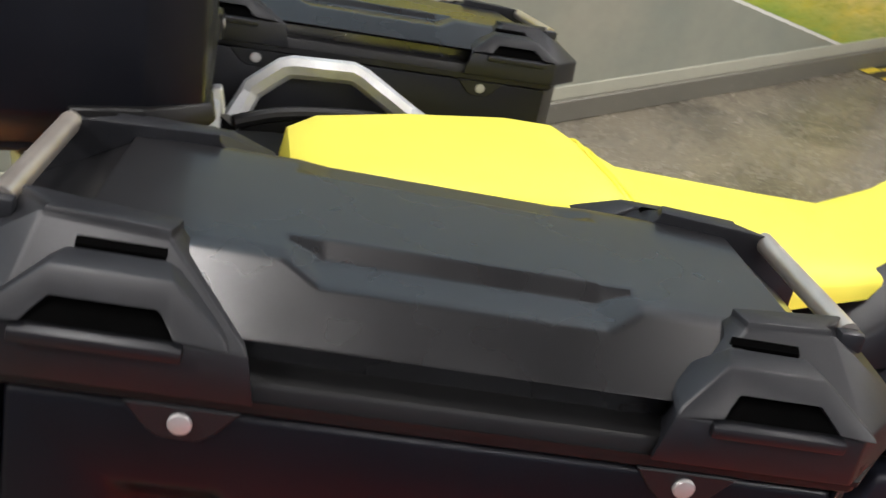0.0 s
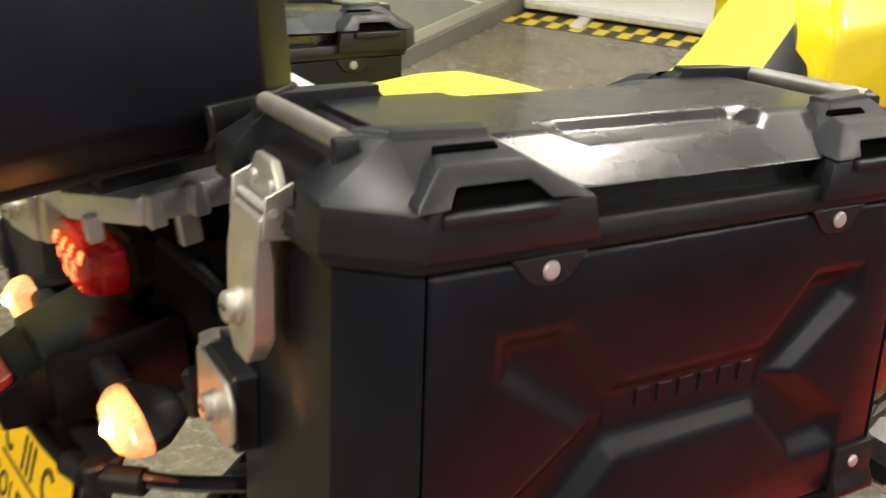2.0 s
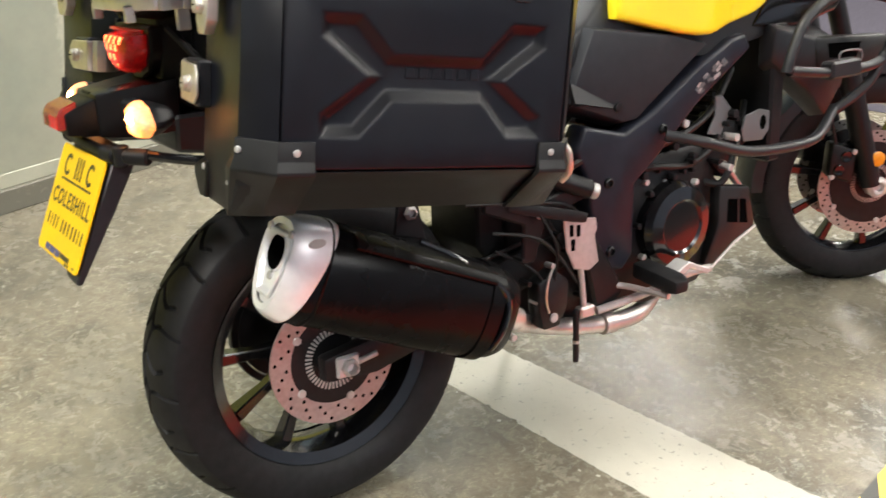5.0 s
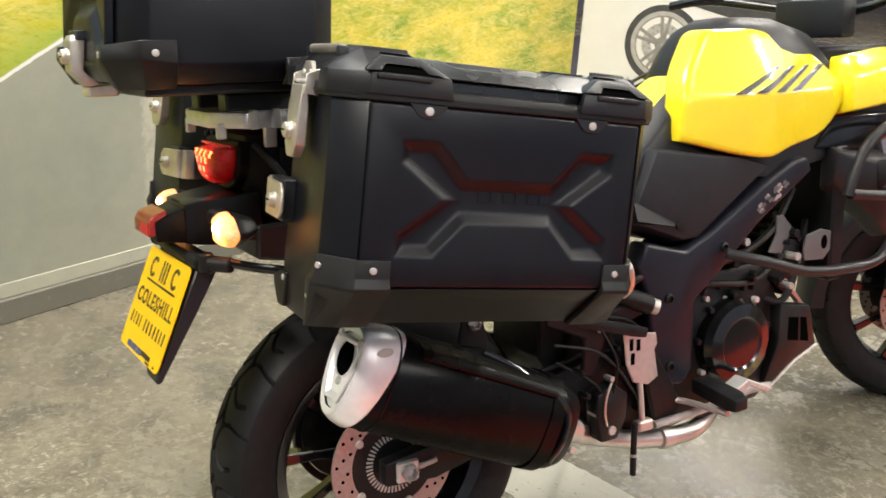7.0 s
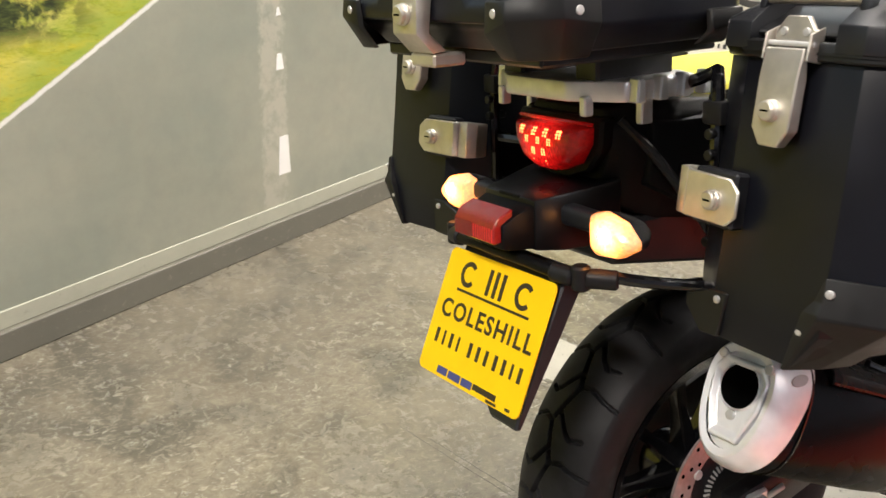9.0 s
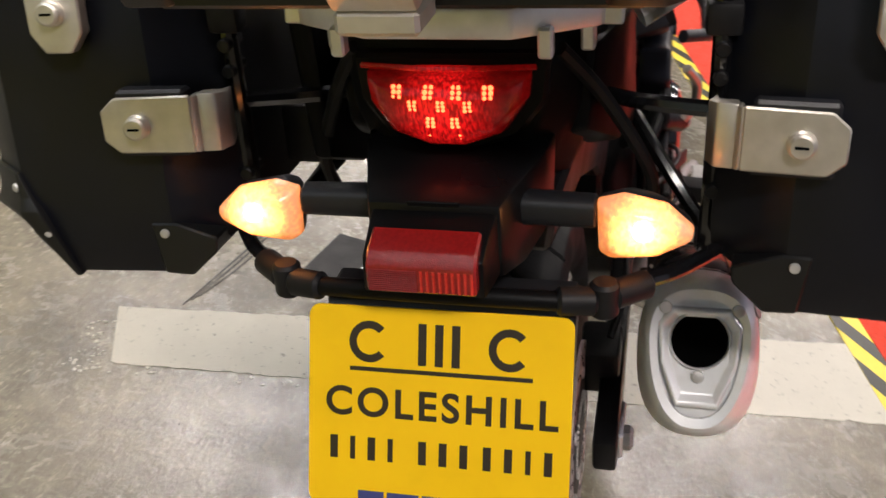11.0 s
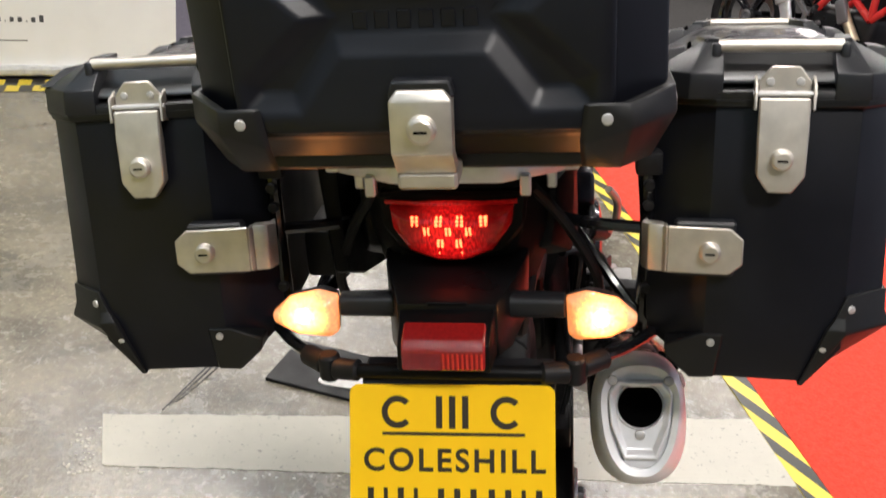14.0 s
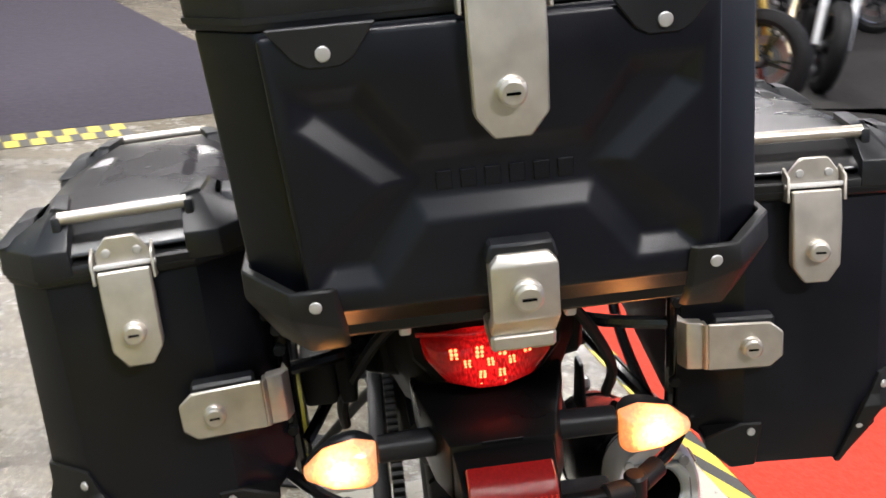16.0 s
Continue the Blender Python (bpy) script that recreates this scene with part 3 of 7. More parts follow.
def top_case():
    top = thing("top_case", BIKE, "large black aluminium top case locked on the luggage rack", "top case", "motorcycle luggage")
    plan = [(0.218, -0.425), (0.172, -0.459), (-0.172, -0.459), (-0.218, -0.425), (-0.216, -0.175), (-0.185, -0.135), (0.185, -0.135), (0.216, -0.175)]

    def flare(z):
        return 1 + (z - 1.215) * 0.36

    def ring(z, k=1.0, dy=0.0):
        return [(x * k * (flare(z) if x < 0 else 1.0), -0.30 + (y + 0.30) * k + dy, z) for x, y in plan]
    shell = part("body", bev(loft([ring(1.037, 0.90, 0.012), ring(1.060, 0.985, 0.006), ring(1.066, 1.0, 0.0), ring(1.288, 0.985, 0.016)]), 0.004, 2, 12), POWDER, top, "matt black powder-coated box")
    rear = lambda z: -0.4690 + (z - 1.066) * 0.085
    cross = cross_relief(0.154, 0.080, (0.062, 0.030), 0.054)
    outer = sheet_with_cross([(-0.159, -0.098), (0.170, -0.098), (0.170, 0.118), (-0.172, 0.118)], cross, lambda u, w, h: (u, rear(w + 1.168) - 0.0050 - h, w + 1.168), 0.0110, 0.0165)
    part("rear_sheet", outer, POWDER, shell, "black sheet with a pressed X-shaped relief")
    for i in range(6):
        x = -0.052 + i * 0.0190
        part("badge_bar", box(x, x + 0.0125, rear(1.165) + 0.0045, rear(1.165) + 0.0075, 1.158, 1.173, 0.0006), POWDER, shell)
    lidm = part("lid", bev(loft([ring(1.2885, 1.005, 0.016), ring(1.318, 1.005, 0.016), ring(1.345, 0.96, 0.018), ring(1.362, 0.86, 0.020)]), 0.004, 2, 12), PLASTIC, top, "black plastic and sheet lid")
    part("seam_groove", loft([ring(1.2945, 1.012, 0.016), ring(1.299, 1.012, 0.016)]), PLASTIC, lidm)
    part("carry_bar", tube([(-0.060, -0.432, 1.351), (0.060, -0.432, 1.351)], 0.0068, 14, 1), TUBESTEEL, lidm, "satin stainless carrying bar")
    for s in (-1, 1):
        l = part("lid_lug", prism([(s * 0.125 - 0.040, 1.292), (s * 0.125 + 0.040, 1.292), (s * 0.125 + 0.022, 1.268), (s * 0.125 + 0.012, 1.262), (s * 0.125 - 0.012, 1.262), (s * 0.125 - 0.022, 1.268)], "y", rear(1.275) - 0.0085, rear(1.275) - 0.003, 0.001), PLASTIC, top)
        part("screw", screw((s * 0.125, rear(1.272) - 0.0085, 1.272), (0, -1, 0), 0.0058, 0.0035), BOLT, l)
        # lower corner guards, rear and front
        for yy, d in ((-1, -1), (1, 1)):
            y_flat = -0.4795 if d < 0 else -0.1300
            y_cor = -0.436 if d < 0 else -0.172
            za, zb = (1.095, 1.074) if d < 0 else (1.066, 1.054)
            a = [(s * 0.148, y_flat, za), (s * 0.182, y_flat, za), (s * 0.2225, y_cor, za + 0.006), (s * 0.2225, y_cor - d * 0.050, za + 0.006)]
            b = [(s * 0.144, y_flat, zb - 0.014), (s * 0.184, y_flat - 0.003 * -d, zb), (s * 0.2250, y_cor, zb + 0.002), (s * 0.2250, y_cor - d * 0.050, zb - 0.006)]
            c = [(s * 0.146, y_flat - d * 0.022, 1.032), (s * 0.176, y_flat - d * 0.020, 1.032), (s * 0.204, y_cor - d * 0.010, 1.032), (s * 0.204, y_cor - d * 0.050, 1.032)]
            lean = lambda rg: [(x * (flare(z) if x < 0 else 1.0), y, z) for x, y, z in rg]
            thick = lambda rg: lean(rg) + [(x * 0.965, -0.30 + (y + 0.30) * 0.965, z) for x, y, z in lean(rg)[::-1]]
            g = part("corner_guard", bev(loft([thick(a), thick(b), thick(c)]), 0.0015), GUARD, top, "black plastic corner guard")
            part("screw", screw((s * (0.163 if s > 0 else 0.155), y_flat, za - 0.013), (0, d, 0), 0.0052, 0.0035), BOLT, g)
            part("screw", screw((s * (0.2235 if s > 0 else 0.2125), y_cor - d * 0.020, za - 0.012), (s, 0, 0), 0.0052, 0.0035), BOLT, g)
    strap_latch(top, (0.007, rear(1.29) - 0.002, 1.323), 0.104)
    # lower lock: hasp over the rack plate
    y = rear(1.08)
    hasp = loft([[(-0.017, y - 0.022, 1.112), (0.031, y - 0.022, 1.112), (0.031, y - 0.004, 1.112), (-0.017, y - 0.004, 1.112)],
                 [(-0.025, y - 0.026, 1.104), (0.039, y - 0.026, 1.104), (0.039, y - 0.004, 1.104), (-0.025, y - 0.004, 1.104)],
                 [(-0.025, y - 0.028, 1.058), (0.039, y - 0.028, 1.058), (0.039, y - 0.010, 1.058), (-0.025, y - 0.010, 1.058)],
                 [(-0.025, y - 0.006, 1.034), (0.039, y - 0.006, 1.034), (0.039, y + 0.014, 1.036), (-0.025, y + 0.014, 1.036)]])
    h = part("mount_latch", bev(moved(hasp, Matrix.Translation((0.007, 0, 0)) @ Matrix.Diagonal((0.84, 1, 1, 1)) @ Matrix.Translation((-0.007, 0, 0))), 0.002, 2), STEEL, top, "bead-blasted steel mounting latch")
    part("latch_foot", box(-0.020, 0.034, y - 0.006, y + 0.040, 1.018, 1.034, 0.003), STEEL, h)
    part("latch_block", prism([(-0.018, 1.119), (-0.022, 1.104), (0.036, 1.104), (0.032, 1.119)], "y", y - 0.018, y + 0.004, 0.002), PLASTIC, h)
    key_lock((0.008, y - 0.027, 1.080), (0, -1, 0), h, 0.0115)
    # base plate
    part("base_plate", bev(box(-0.165, 0.165, -0.420, -0.150, 1.020, 1.037), 0.003), PLASTIC, top, "black plastic mounting plate")
    return top


side_pannier(1)
side_pannier(-1)
top_case()

# ---- the motorcycle ----
bike = thing("motorcycle", BIKE, "yellow and black adventure touring motorcycle leaning on its side stand", "motorcycle")


def seg_dist(px, py, a, b):
    ax, ay = a
    dx, dy = b[0] - ax, b[1] - ay
    t = np.clip(((px - ax) * dx + (py - ay) * dy) / (dx * dx + dy * dy), 0, 1)
    return np.hypot(px - ax - t * dx, py - ay - t * dy)


def tyre_mesh(R, W, n=460, depth=0.0075, across=45):
    """Carcass with cut tread grooves, turned about x at the origin."""
    prof = [(0.69, 0.36), (0.70, 0.40), (0.74, 0.455), (0.80, 0.492), (0.86, 0.497), (0.905, 0.478)]
    k = np.linspace(-1, 1, across)
    lat = np.sin(k * 1.13) / math.sin(1.13) * 0.462
    rad = 1.0 - 0.082 * np.abs(lat / 0.462) ** 2.1
    pts = [(r * R, -x * W) for r, x in prof] + list(zip(rad * R, lat * W)) + [(r * R, x * W) for r, x in prof[::-1]]
    pts = np.array(pts)
    m = len(pts)
    ang = np.arange(n) / n * 2 * math.pi
    reps = 17
    p = 2 * math.pi * R / reps
    s = (ang * R)[:, None] % p
    x = pts[None, :, 1] + 0 * s
    s = s + 0 * x
    on = (np.abs(x) < 0.47 * W) & (pts[None, :, 0] > 0.88 * R)
    h = W / 0.15
    # centre zigzag, a long branch and a hooked one to either shoulder
    zig = [(-0.010, 0.0), (0.012, 0.5), (-0.010, 1.0)]
    limb = [(-0.010, 0.0), (-0.030, -0.05), (-0.052, 0.02), (-0.074, 0.06)]
    hook = [(0.002, 0.32), (-0.020, 0.56), (-0.032, 0.64), (-0.047, 0.60)]
    cut = np.zeros_like(x)
    for chain, w, mirrors in ((zig, 0.0030, (1,)), (limb, 0.0027, (1, -1)), (hook, 0.0030, (1, -1))):
        for mir in mirrors:
            for off in (-2, -1, 0, 1, 2):
                sh = off + (0.5 if mir < 0 else 0)
                ch = [(mir * q * h, (t + sh) * p) for q, t in chain]
                for q0, q1 in zip(ch, ch[1:]):
                    d = seg_dist(x, s, q0, q1)
                    cut = np.maximum(cut, np.clip((w - d) / 0.0020 + 0.5, 0, 1))
    r = pts[None, :, 0] - depth * cut * on
    V = np.stack([x, r * np.cos(ang)[:, None], r * np.sin(ang)[:, None]], -1).reshape(-1, 3)
    i = np.arange(n)[:, None] * m
    j = np.arange(m - 1)[None, :]
    i2 = (np.arange(n)[:, None] + 1) % n * m
    F = np.stack([i + j, i + j + 1, i2 + j + 1, i2 + j], -1).reshape(-1, 4)
    me = bpy.data.meshes.new("tyre")
    me.from_pydata(V.tolist(), [], F.tolist())
    bm = bmesh.new()
    bm.from_mesh(me)
    bpy.data.meshes.remove(me)
    return bm


def wheel(name, place, R, W, rim_r, discs, spokes=10, fine=(), steel=None, look_of="drilled grey steel brake disc"):
    w = part(name, moved(lathe([(rim_r * 0.93, -W * 0.34), (rim_r * 1.03, -W * 0.40), (rim_r * 1.035, -W * 0.36), (rim_r * 0.97, -W * 0.30), (rim_r * 0.92, -W * 0.12),
                                (rim_r * 0.92, W * 0.12), (rim_r * 0.97, W * 0.30), (rim_r * 1.035, W * 0.36), (rim_r * 1.03, W * 0.40), (rim_r * 0.93, W * 0.34),
                                (rim_r * 0.915, W * 0.24), (rim_r * 0.895, W * 0.10), (rim_r * 0.885, 0), (rim_r * 0.895, -W * 0.10), (rim_r * 0.915, -W * 0.24)], (0, 0, 0), (1, 0, 0), 64, False), place), GLOSSBLACK, bike, "gloss black cast alloy wheel")
    part("tyre", moved(tyre_mesh(R, W, *fine), place), RUBBER, w, "black road tyre with angled tread grooves", 24)
    for i in range(spokes):
        a = 2 * math.pi * i / spokes + 0.2
        sp = loft([[(-0.020, -0.016, 0.040), (0.020, -0.016, 0.040), (0.020, 0.016, 0.040), (-0.020, 0.016, 0.040)],
                   [(-0.012, -0.009, rim_r * 0.55), (0.012, -0.009, rim_r * 0.55), (0.012, 0.009, rim_r * 0.55), (-0.012, 0.009, rim_r * 0.55)],
                   [(-0.018, -0.012, rim_r * 0.90), (0.018, -0.012, rim_r * 0.90), (0.018, 0.012, rim_r * 0.90), (-0.018, 0.012, rim_r * 0.90)]])
        part("spoke", moved(bev(sp, 0.003), place @ pose(0, 0, 0, math.degrees(a), 0, 0)), GLOSSBLACK, w)
    part("hub", moved(lathe([(0.03, -W * 0.42), (0.050, -W * 0.40), (0.052, -W * 0.2), (0.045, 0), (0.052, W * 0.2), (0.050, W * 0.40), (0.03, W * 0.42)], (0, 0, 0), (1, 0, 0), 32), place), GLOSSBLACK, w)
    for x, r1, r0, nh in discs:
        s = 1 if x > 0 else -1
        d = part("brake_disc", moved(lathe([(r0, x - 0.0022), (r1, x - 0.0022), (r1, x + 0.0022), (r0, x + 0.0022), (r0, x - 0.0022)], (0, 0, 0), (1, 0, 0), 72, False), place), steel, w, look_of)
        holes = []
        for i in range(nh):
            for q, rr in enumerate((0.22, 0.5, 0.78)):
                a = 2 * math.pi * (i + 0.33 * q) / nh
                r = r0 + (r1 - r0) * rr
                holes.append(lathe([(0.0036, x - 0.0026), (0.0036, x + 0.0026)], (0, r * math.cos(a), r * math.sin(a)), (1, 0, 0), 8))
        tagged(part("drillings", moved(join(*holes), place), HOLESHADE, d), kind="stuff")
        part("disc_carrier", moved(lathe([(0.040, x - s * 0.018), (r0 * 0.86, x - s * 0.006), (r0 * 1.02, x - s * 0.003), (r0 * 1.02, x + s * 0.001), (r0 * 0.8, x + s * 0.002), (0.040, x + s * 0.002)], (0, 0, 0), (1, 0, 0), 48), place), ENGINE, d)
        for i in range(5):
            a = 2 * math.pi * i / 5
            part("bobbin", moved(rod((x - 0.004, r0 * math.cos(a), r0 * math.sin(a)), (x + 0.005, r0 * math.cos(a), r0 * math.sin(a)), 0.008, 14, 0.001), place), BOLT, d)
        teeth = []
        for i in range(46):
            a = 2 * math.pi * i / 46
            teeth.append(moved(box(x + s * 0.0035 - 0.001, x + s * 0.0035 + 0.001, -0.0016, 0.0016, 0.047, 0.060), pose(0, 0, 0, math.degrees(a), 0, 0)))
        tagged(part("sensor_ring", moved(join(*teeth), place), BOLT, d, "slotted speed sensor ring"), kind="stuff")
    return w


rear = wheel("rear_wheel", Matrix.Translation((0, 0, 0.321)), 0.321, 0.150, 0.216, [(0.086, 0.128, 0.088, 16)], 10, (1000, 0.0075, 77), DISC, "drilled steel brake disc, red carpet reflection put in its colour")
STEER = Matrix.Translation((-0.060, 1.835, 0.334)) @ pose(0, 0, 0, 0, 5, 0) @ pose(0, 0, 0, 0, 0, -30)
front = wheel("front_wheel", STEER, 0.329, 0.112, 0.242, [(0.072, 0.155, 0.122, 22), (-0.072, 0.155, 0.122, 22)], 10, (), FRONTDISC)

# chain drive on the left
part("sprocket", lathe([(0.050, -0.119), (0.104, -0.117), (0.104, -0.111), (0.050, -0.109)], (0, 0, 0.321), (1, 0, 0), 44), ENGINE, bike, "dark steel chain sprocket")
links = []
for i in range(46):
    a = -10 + 200 * i / 45
    links.append(moved(box(-0.125, -0.105, -0.0075, 0.0075, 0.106, 0.121, 0.002), Matrix.Translation((0, 0, 0.321)) @ pose(0, 0, 0, a, 0, 0)))
for z0, z1 in ((0.432, 0.470), (0.212, 0.360)):
    for i in range(26):
        t = i / 25
        links.append(box(-0.125, -0.105, 0.03 + 0.50 * t - 0.007, 0.03 + 0.50 * t + 0.007, z0 + (z1 - z0) * t - 0.006, z0 + (z1 - z0) * t + 0.006, 0.002))
tagged(part("drive_chain", join(*links), ENGINE, bike, "dark drive chain"), kind="stuff")

# swingarm
for s in (1, -1):
    x0, x1 = (0.108, 0.140) if s > 0 else (-0.160, -0.130)
    arm = loft([[(x0, -0.045, 0.300), (x1, -0.045, 0.300), (x1, -0.045, 0.346), (x0, -0.045, 0.346)],
                [(x0, 0.060, 0.292), (x1, 0.060, 0.292), (x1, 0.060, 0.362), (x0, 0.060, 0.362)],
                [(x0, 0.300, 0.345), (x1, 0.300, 0.345), (x1, 0.300, 0.430), (x0, 0.300, 0.430)],
                [(x0 * 0.95, 0.560, 0.400), (x1 * 0.95, 0.560, 0.400), (x1 * 0.95, 0.560, 0.480), (x0 * 0.95, 0.560, 0.480)]])
    sw = part("swingarm", bev(arm, 0.006, 2), ENGINE, bike, "black alloy swingarm leg")
    if s > 0:
        part("axle_block", box(0.136, 0.146, -0.024, 0.022, 0.303, 0.345, 0.004), ALLOY, sw, "bright alloy axle block")
        part("axle_nut", lathe([(0.017, 0), (0.017, 0.010), (0.012, 0.014), (0.010, 0.010), (0.009, -0.002)], (0.145, 0.000, 0.323), (1, 0, 0), 6), BOLT, sw)
        part("adjuster", rod((0.140, 0.022, 0.326), (0.140, 0.060, 0.332), 0.006, 12), BOLT, sw)
cal = part("brake_caliper", bev(loft([[(0.080, 0.080, 0.330), (0.135, 0.080, 0.330), (0.135, 0.140, 0.350), (0.080, 0.140, 0.350)],
                                      [(0.080, 0.060, 0.410), (0.135, 0.060, 0.410), (0.135, 0.120, 0.430), (0.080, 0.120, 0.430)]]), 0.008, 2), ENGINE, bike, "black rear brake caliper")
part("hose", tube([(0.12, 0.09, 0.42), (0.135, 0.16, 0.455), (0.13, 0.30, 0.45), (0.12, 0.46, 0.47)], 0.005, 8), HOSE, cal)


# ---- exhaust ----
MUF_A, MUF_B = Vector((0.226, -0.160, 0.575)), Vector((0.232, 0.258, 0.386))
MUF_W = (MUF_B - MUF_A).normalized()
MUF_S = Vector((1, 0, 0))
MUF_T = MUF_S.cross(MUF_W).normalized()


def oval(d, hx, hz, shift=0.0, n=36, tri=0.0, slant=0.0):
    c = MUF_A + MUF_W * d
    out = []
    for i in range(n):
        a = 2 * math.pi * i / n
        ca, sa = math.cos(a), math.sin(a)
        px = math.copysign(abs(ca) ** 0.8, ca) * hx
        pz = math.copysign(abs(sa) ** 0.8, sa) * hz
        px *= 1 + tri * (pz / hz)
        out.append(c + MUF_S * px + MUF_T * (pz + shift) + MUF_W * slant * (pz / hz))
    return out


muf = part("muffler", loft([oval(0.036, 0.052, 0.074, slant=0.024), oval(0.053, 0.0632, 0.0876, slant=0.024), oval(0.300, 0.066, 0.091), oval(0.405, 0.065, 0.088), oval(0.450, 0.061, 0.083), oval(0.470, 0.054, 0.074), oval(0.474, 0.030, 0.040)]), MUFFLER, bike, "satin black oval muffler", 50)
cap = part("end_cap", loft([oval(0.052, 0.0640, 0.0886, slant=0.024), oval(0.047, 0.0652, 0.0898, slant=0.023), oval(0.022, 0.0610, 0.0860, tri=0.10, slant=0.010), oval(0.002, 0.0545, 0.0790, tri=0.16, slant=0.001), oval(-0.003, 0.0500, 0.0745, tri=0.18), oval(-0.001, 0.0420, 0.0640, tri=0.20)], cap=False), CAPSILVER, muf, "silver exhaust end cap")
def shield(d, k):
    pts = [(-0.030, 0.055), (0.030, 0.055), (0.0435, 0.038), (0.0400, -0.006), (0.0220, -0.053), (-0.0220, -0.053), (-0.0400, -0.006), (-0.0435, 0.038)]
    return [MUF_A + MUF_W * d + MUF_S * x * k + MUF_T * (0.006 + (z - 0.006) * k) for x, z in pts]


part("recess", loft([oval(0.0040, 0.0425, 0.0645, tri=0.20), oval(0.0060, 0.0425, 0.0645, tri=0.20)]), CAPSILVER, cap)
part("inner_plate", bev(loft([shield(0.0045, 1.00), shield(-0.0028, 0.98), shield(-0.0052, 0.94), shield(-0.0048, 0.88), shield(0.0015, 0.76), shield(0.0022, 0.72)]), 0.0018, 2, 12), CAPSILVER, cap, "silver shield-shaped outlet plate")
tip = MUF_A + MUF_T * 0.020
part("outlet", lathe([(0.0290, -0.02), (0.0296, 0.001), (0.0308, 0.003), (0.0320, 0.001), (0.0320, -0.02)][::-1], tip, -MUF_W, 32, False), CAPSILVER, cap)
part("bore", lathe([(0.0292, -0.019), (0.0292, 0.0002)], tip, -MUF_W, 28), HOLESHADE, cap, "exhaust bore, its shade drawn as a near-black solid")
for sx, tz in ((-0.0365, 0.054), (0.0375, 0.054), (0.0, -0.019)):
    part("cap_screw", screw(MUF_A + MUF_S * sx + MUF_T * tz + MUF_W * (-0.0025 if tz > 0 else 0.0015), -MUF_W, 0.0068, 0.006), BOLT, cap)
part("badge", moved(lathe([(0.012, -0.001), (0.012, 0.0015)], (0, 0, 0), (1, 0, 0), 20), Matrix.Translation(MUF_A + MUF_S * 0.058 + MUF_W * 0.032 + MUF_T * 0.052) @ pose(0, 0, 0, 0, -32, 0) @ Matrix.Diagonal((1, 1.2, 0.6, 1))), PINKSTEEL, cap)
for d0, d1, k in ((0.395, 0.425, 1.02), (0.060, 0.064, 1.0)):
    part("band", loft([oval(d0, 0.066 * k, 0.090 * k), oval(d1, 0.0655 * k, 0.0895 * k)]), MUFFLER, muf)
part("heat_shield", bev(loft([[MUF_A + MUF_W * d + MUF_S * sx + MUF_T * tz for sx, tz in ((0.035, 0.086), (0.056, 0.074), (0.062, 0.060), (0.058, 0.056), (0.030, 0.080))] for d in (0.10, 0.20, 0.34, 0.40)]), 0.002), MUFFLER, muf)
def on_muffler(d, deg, k=1.03):
    a = radians(deg)
    return MUF_A + MUF_W * d + MUF_S * 0.066 * k * math.cos(a) + MUF_T * 0.091 * k * math.sin(a)


part("strap", tube([on_muffler(0.25, 84), on_muffler(0.31, 66), on_muffler(0.35, 48), on_muffler(0.40, 40), on_muffler(0.432, 22), on_muffler(0.436, -10), on_muffler(0.432, -38)], 0.0065, 10, 5), GLOSSBLACK, muf, "glossy black strap round the muffler")
part("collar", lathe([(0.034, 0.466), (0.036, 0.478), (0.030, 0.492), (0.024, 0.510), (0.020, 0.525)], MUF_A, MUF_W, 24), PIPE, muf, "heat-tinted collar")
part("collar_bolt", rod(MUF_A + MUF_W * 0.490 + MUF_S * 0.030 + MUF_T * -0.030, MUF_A + MUF_W * 0.490 + MUF_S * 0.044 + MUF_T * -0.030, 0.007, 8, 0.001), BOLT, muf)
part("hanger", prism([(0.085, 0.560), (0.150, 0.540), (0.130, 0.640), (0.100, 0.640)], "x", 0.180, 0.188, 0.002), ENGINE, muf)
part("hanger_bolt", lathe([(0.013, 0), (0.013, 0.006), (0.008, 0.010), (0.008, 0.002)], (0.190, 0.117, 0.596), (1, 0, 0), 6), BOLT, muf)
part("link_pipe", tube([(0.215, 0.262, 0.368), (0.170, 0.34, 0.330), (0.135, 0.44, 0.285), (0.145, 0.55, 0.256), (0.158, 0.68, 0.246), (0.12, 0.78, 0.250), (0.03, 0.92, 0.275), (0.02, 1.03, 0.34), (0.02, 1.08, 0.46)], 0.0195, 16, 6), PIPE, bike, "brushed steel exhaust pipe")
part("pipe_clamp", rod((0.1565, 0.600, 0.250), (0.1570, 0.636, 0.248), 0.0235, 18, 0.002), PIPE, bike)

# ---- number plate and its holder ----
PLATE = Matrix.Translation((0.003, -0.3965, 0.6675)) @ pose(0, 0, 0, 90 - 23.2, 0, 1.0)
rnd = []
for cx, cy, a0 in ((0.104, 0.079, 0), (-0.104, 0.079, 90), (-0.104, -0.079, 180), (0.104, -0.079, 270)):
    for k in range(5):
        a = radians(a0 + 22.5 * k)
        rnd.append((cx + 0.010 * math.cos(a), cy + 0.010 * math.sin(a)))
plate = part("number_plate", moved(prism(rnd, "z", -0.0015, 0.0015, 0.0005), PLATE), YPLATE, bike, "bright yellow rectangular show plate with dark bars")
flat = lambda x0, x1, y0, y1, d: moved(box(x0, x1, y0, y1, 0.0014, 0.0014 + d), PLATE)
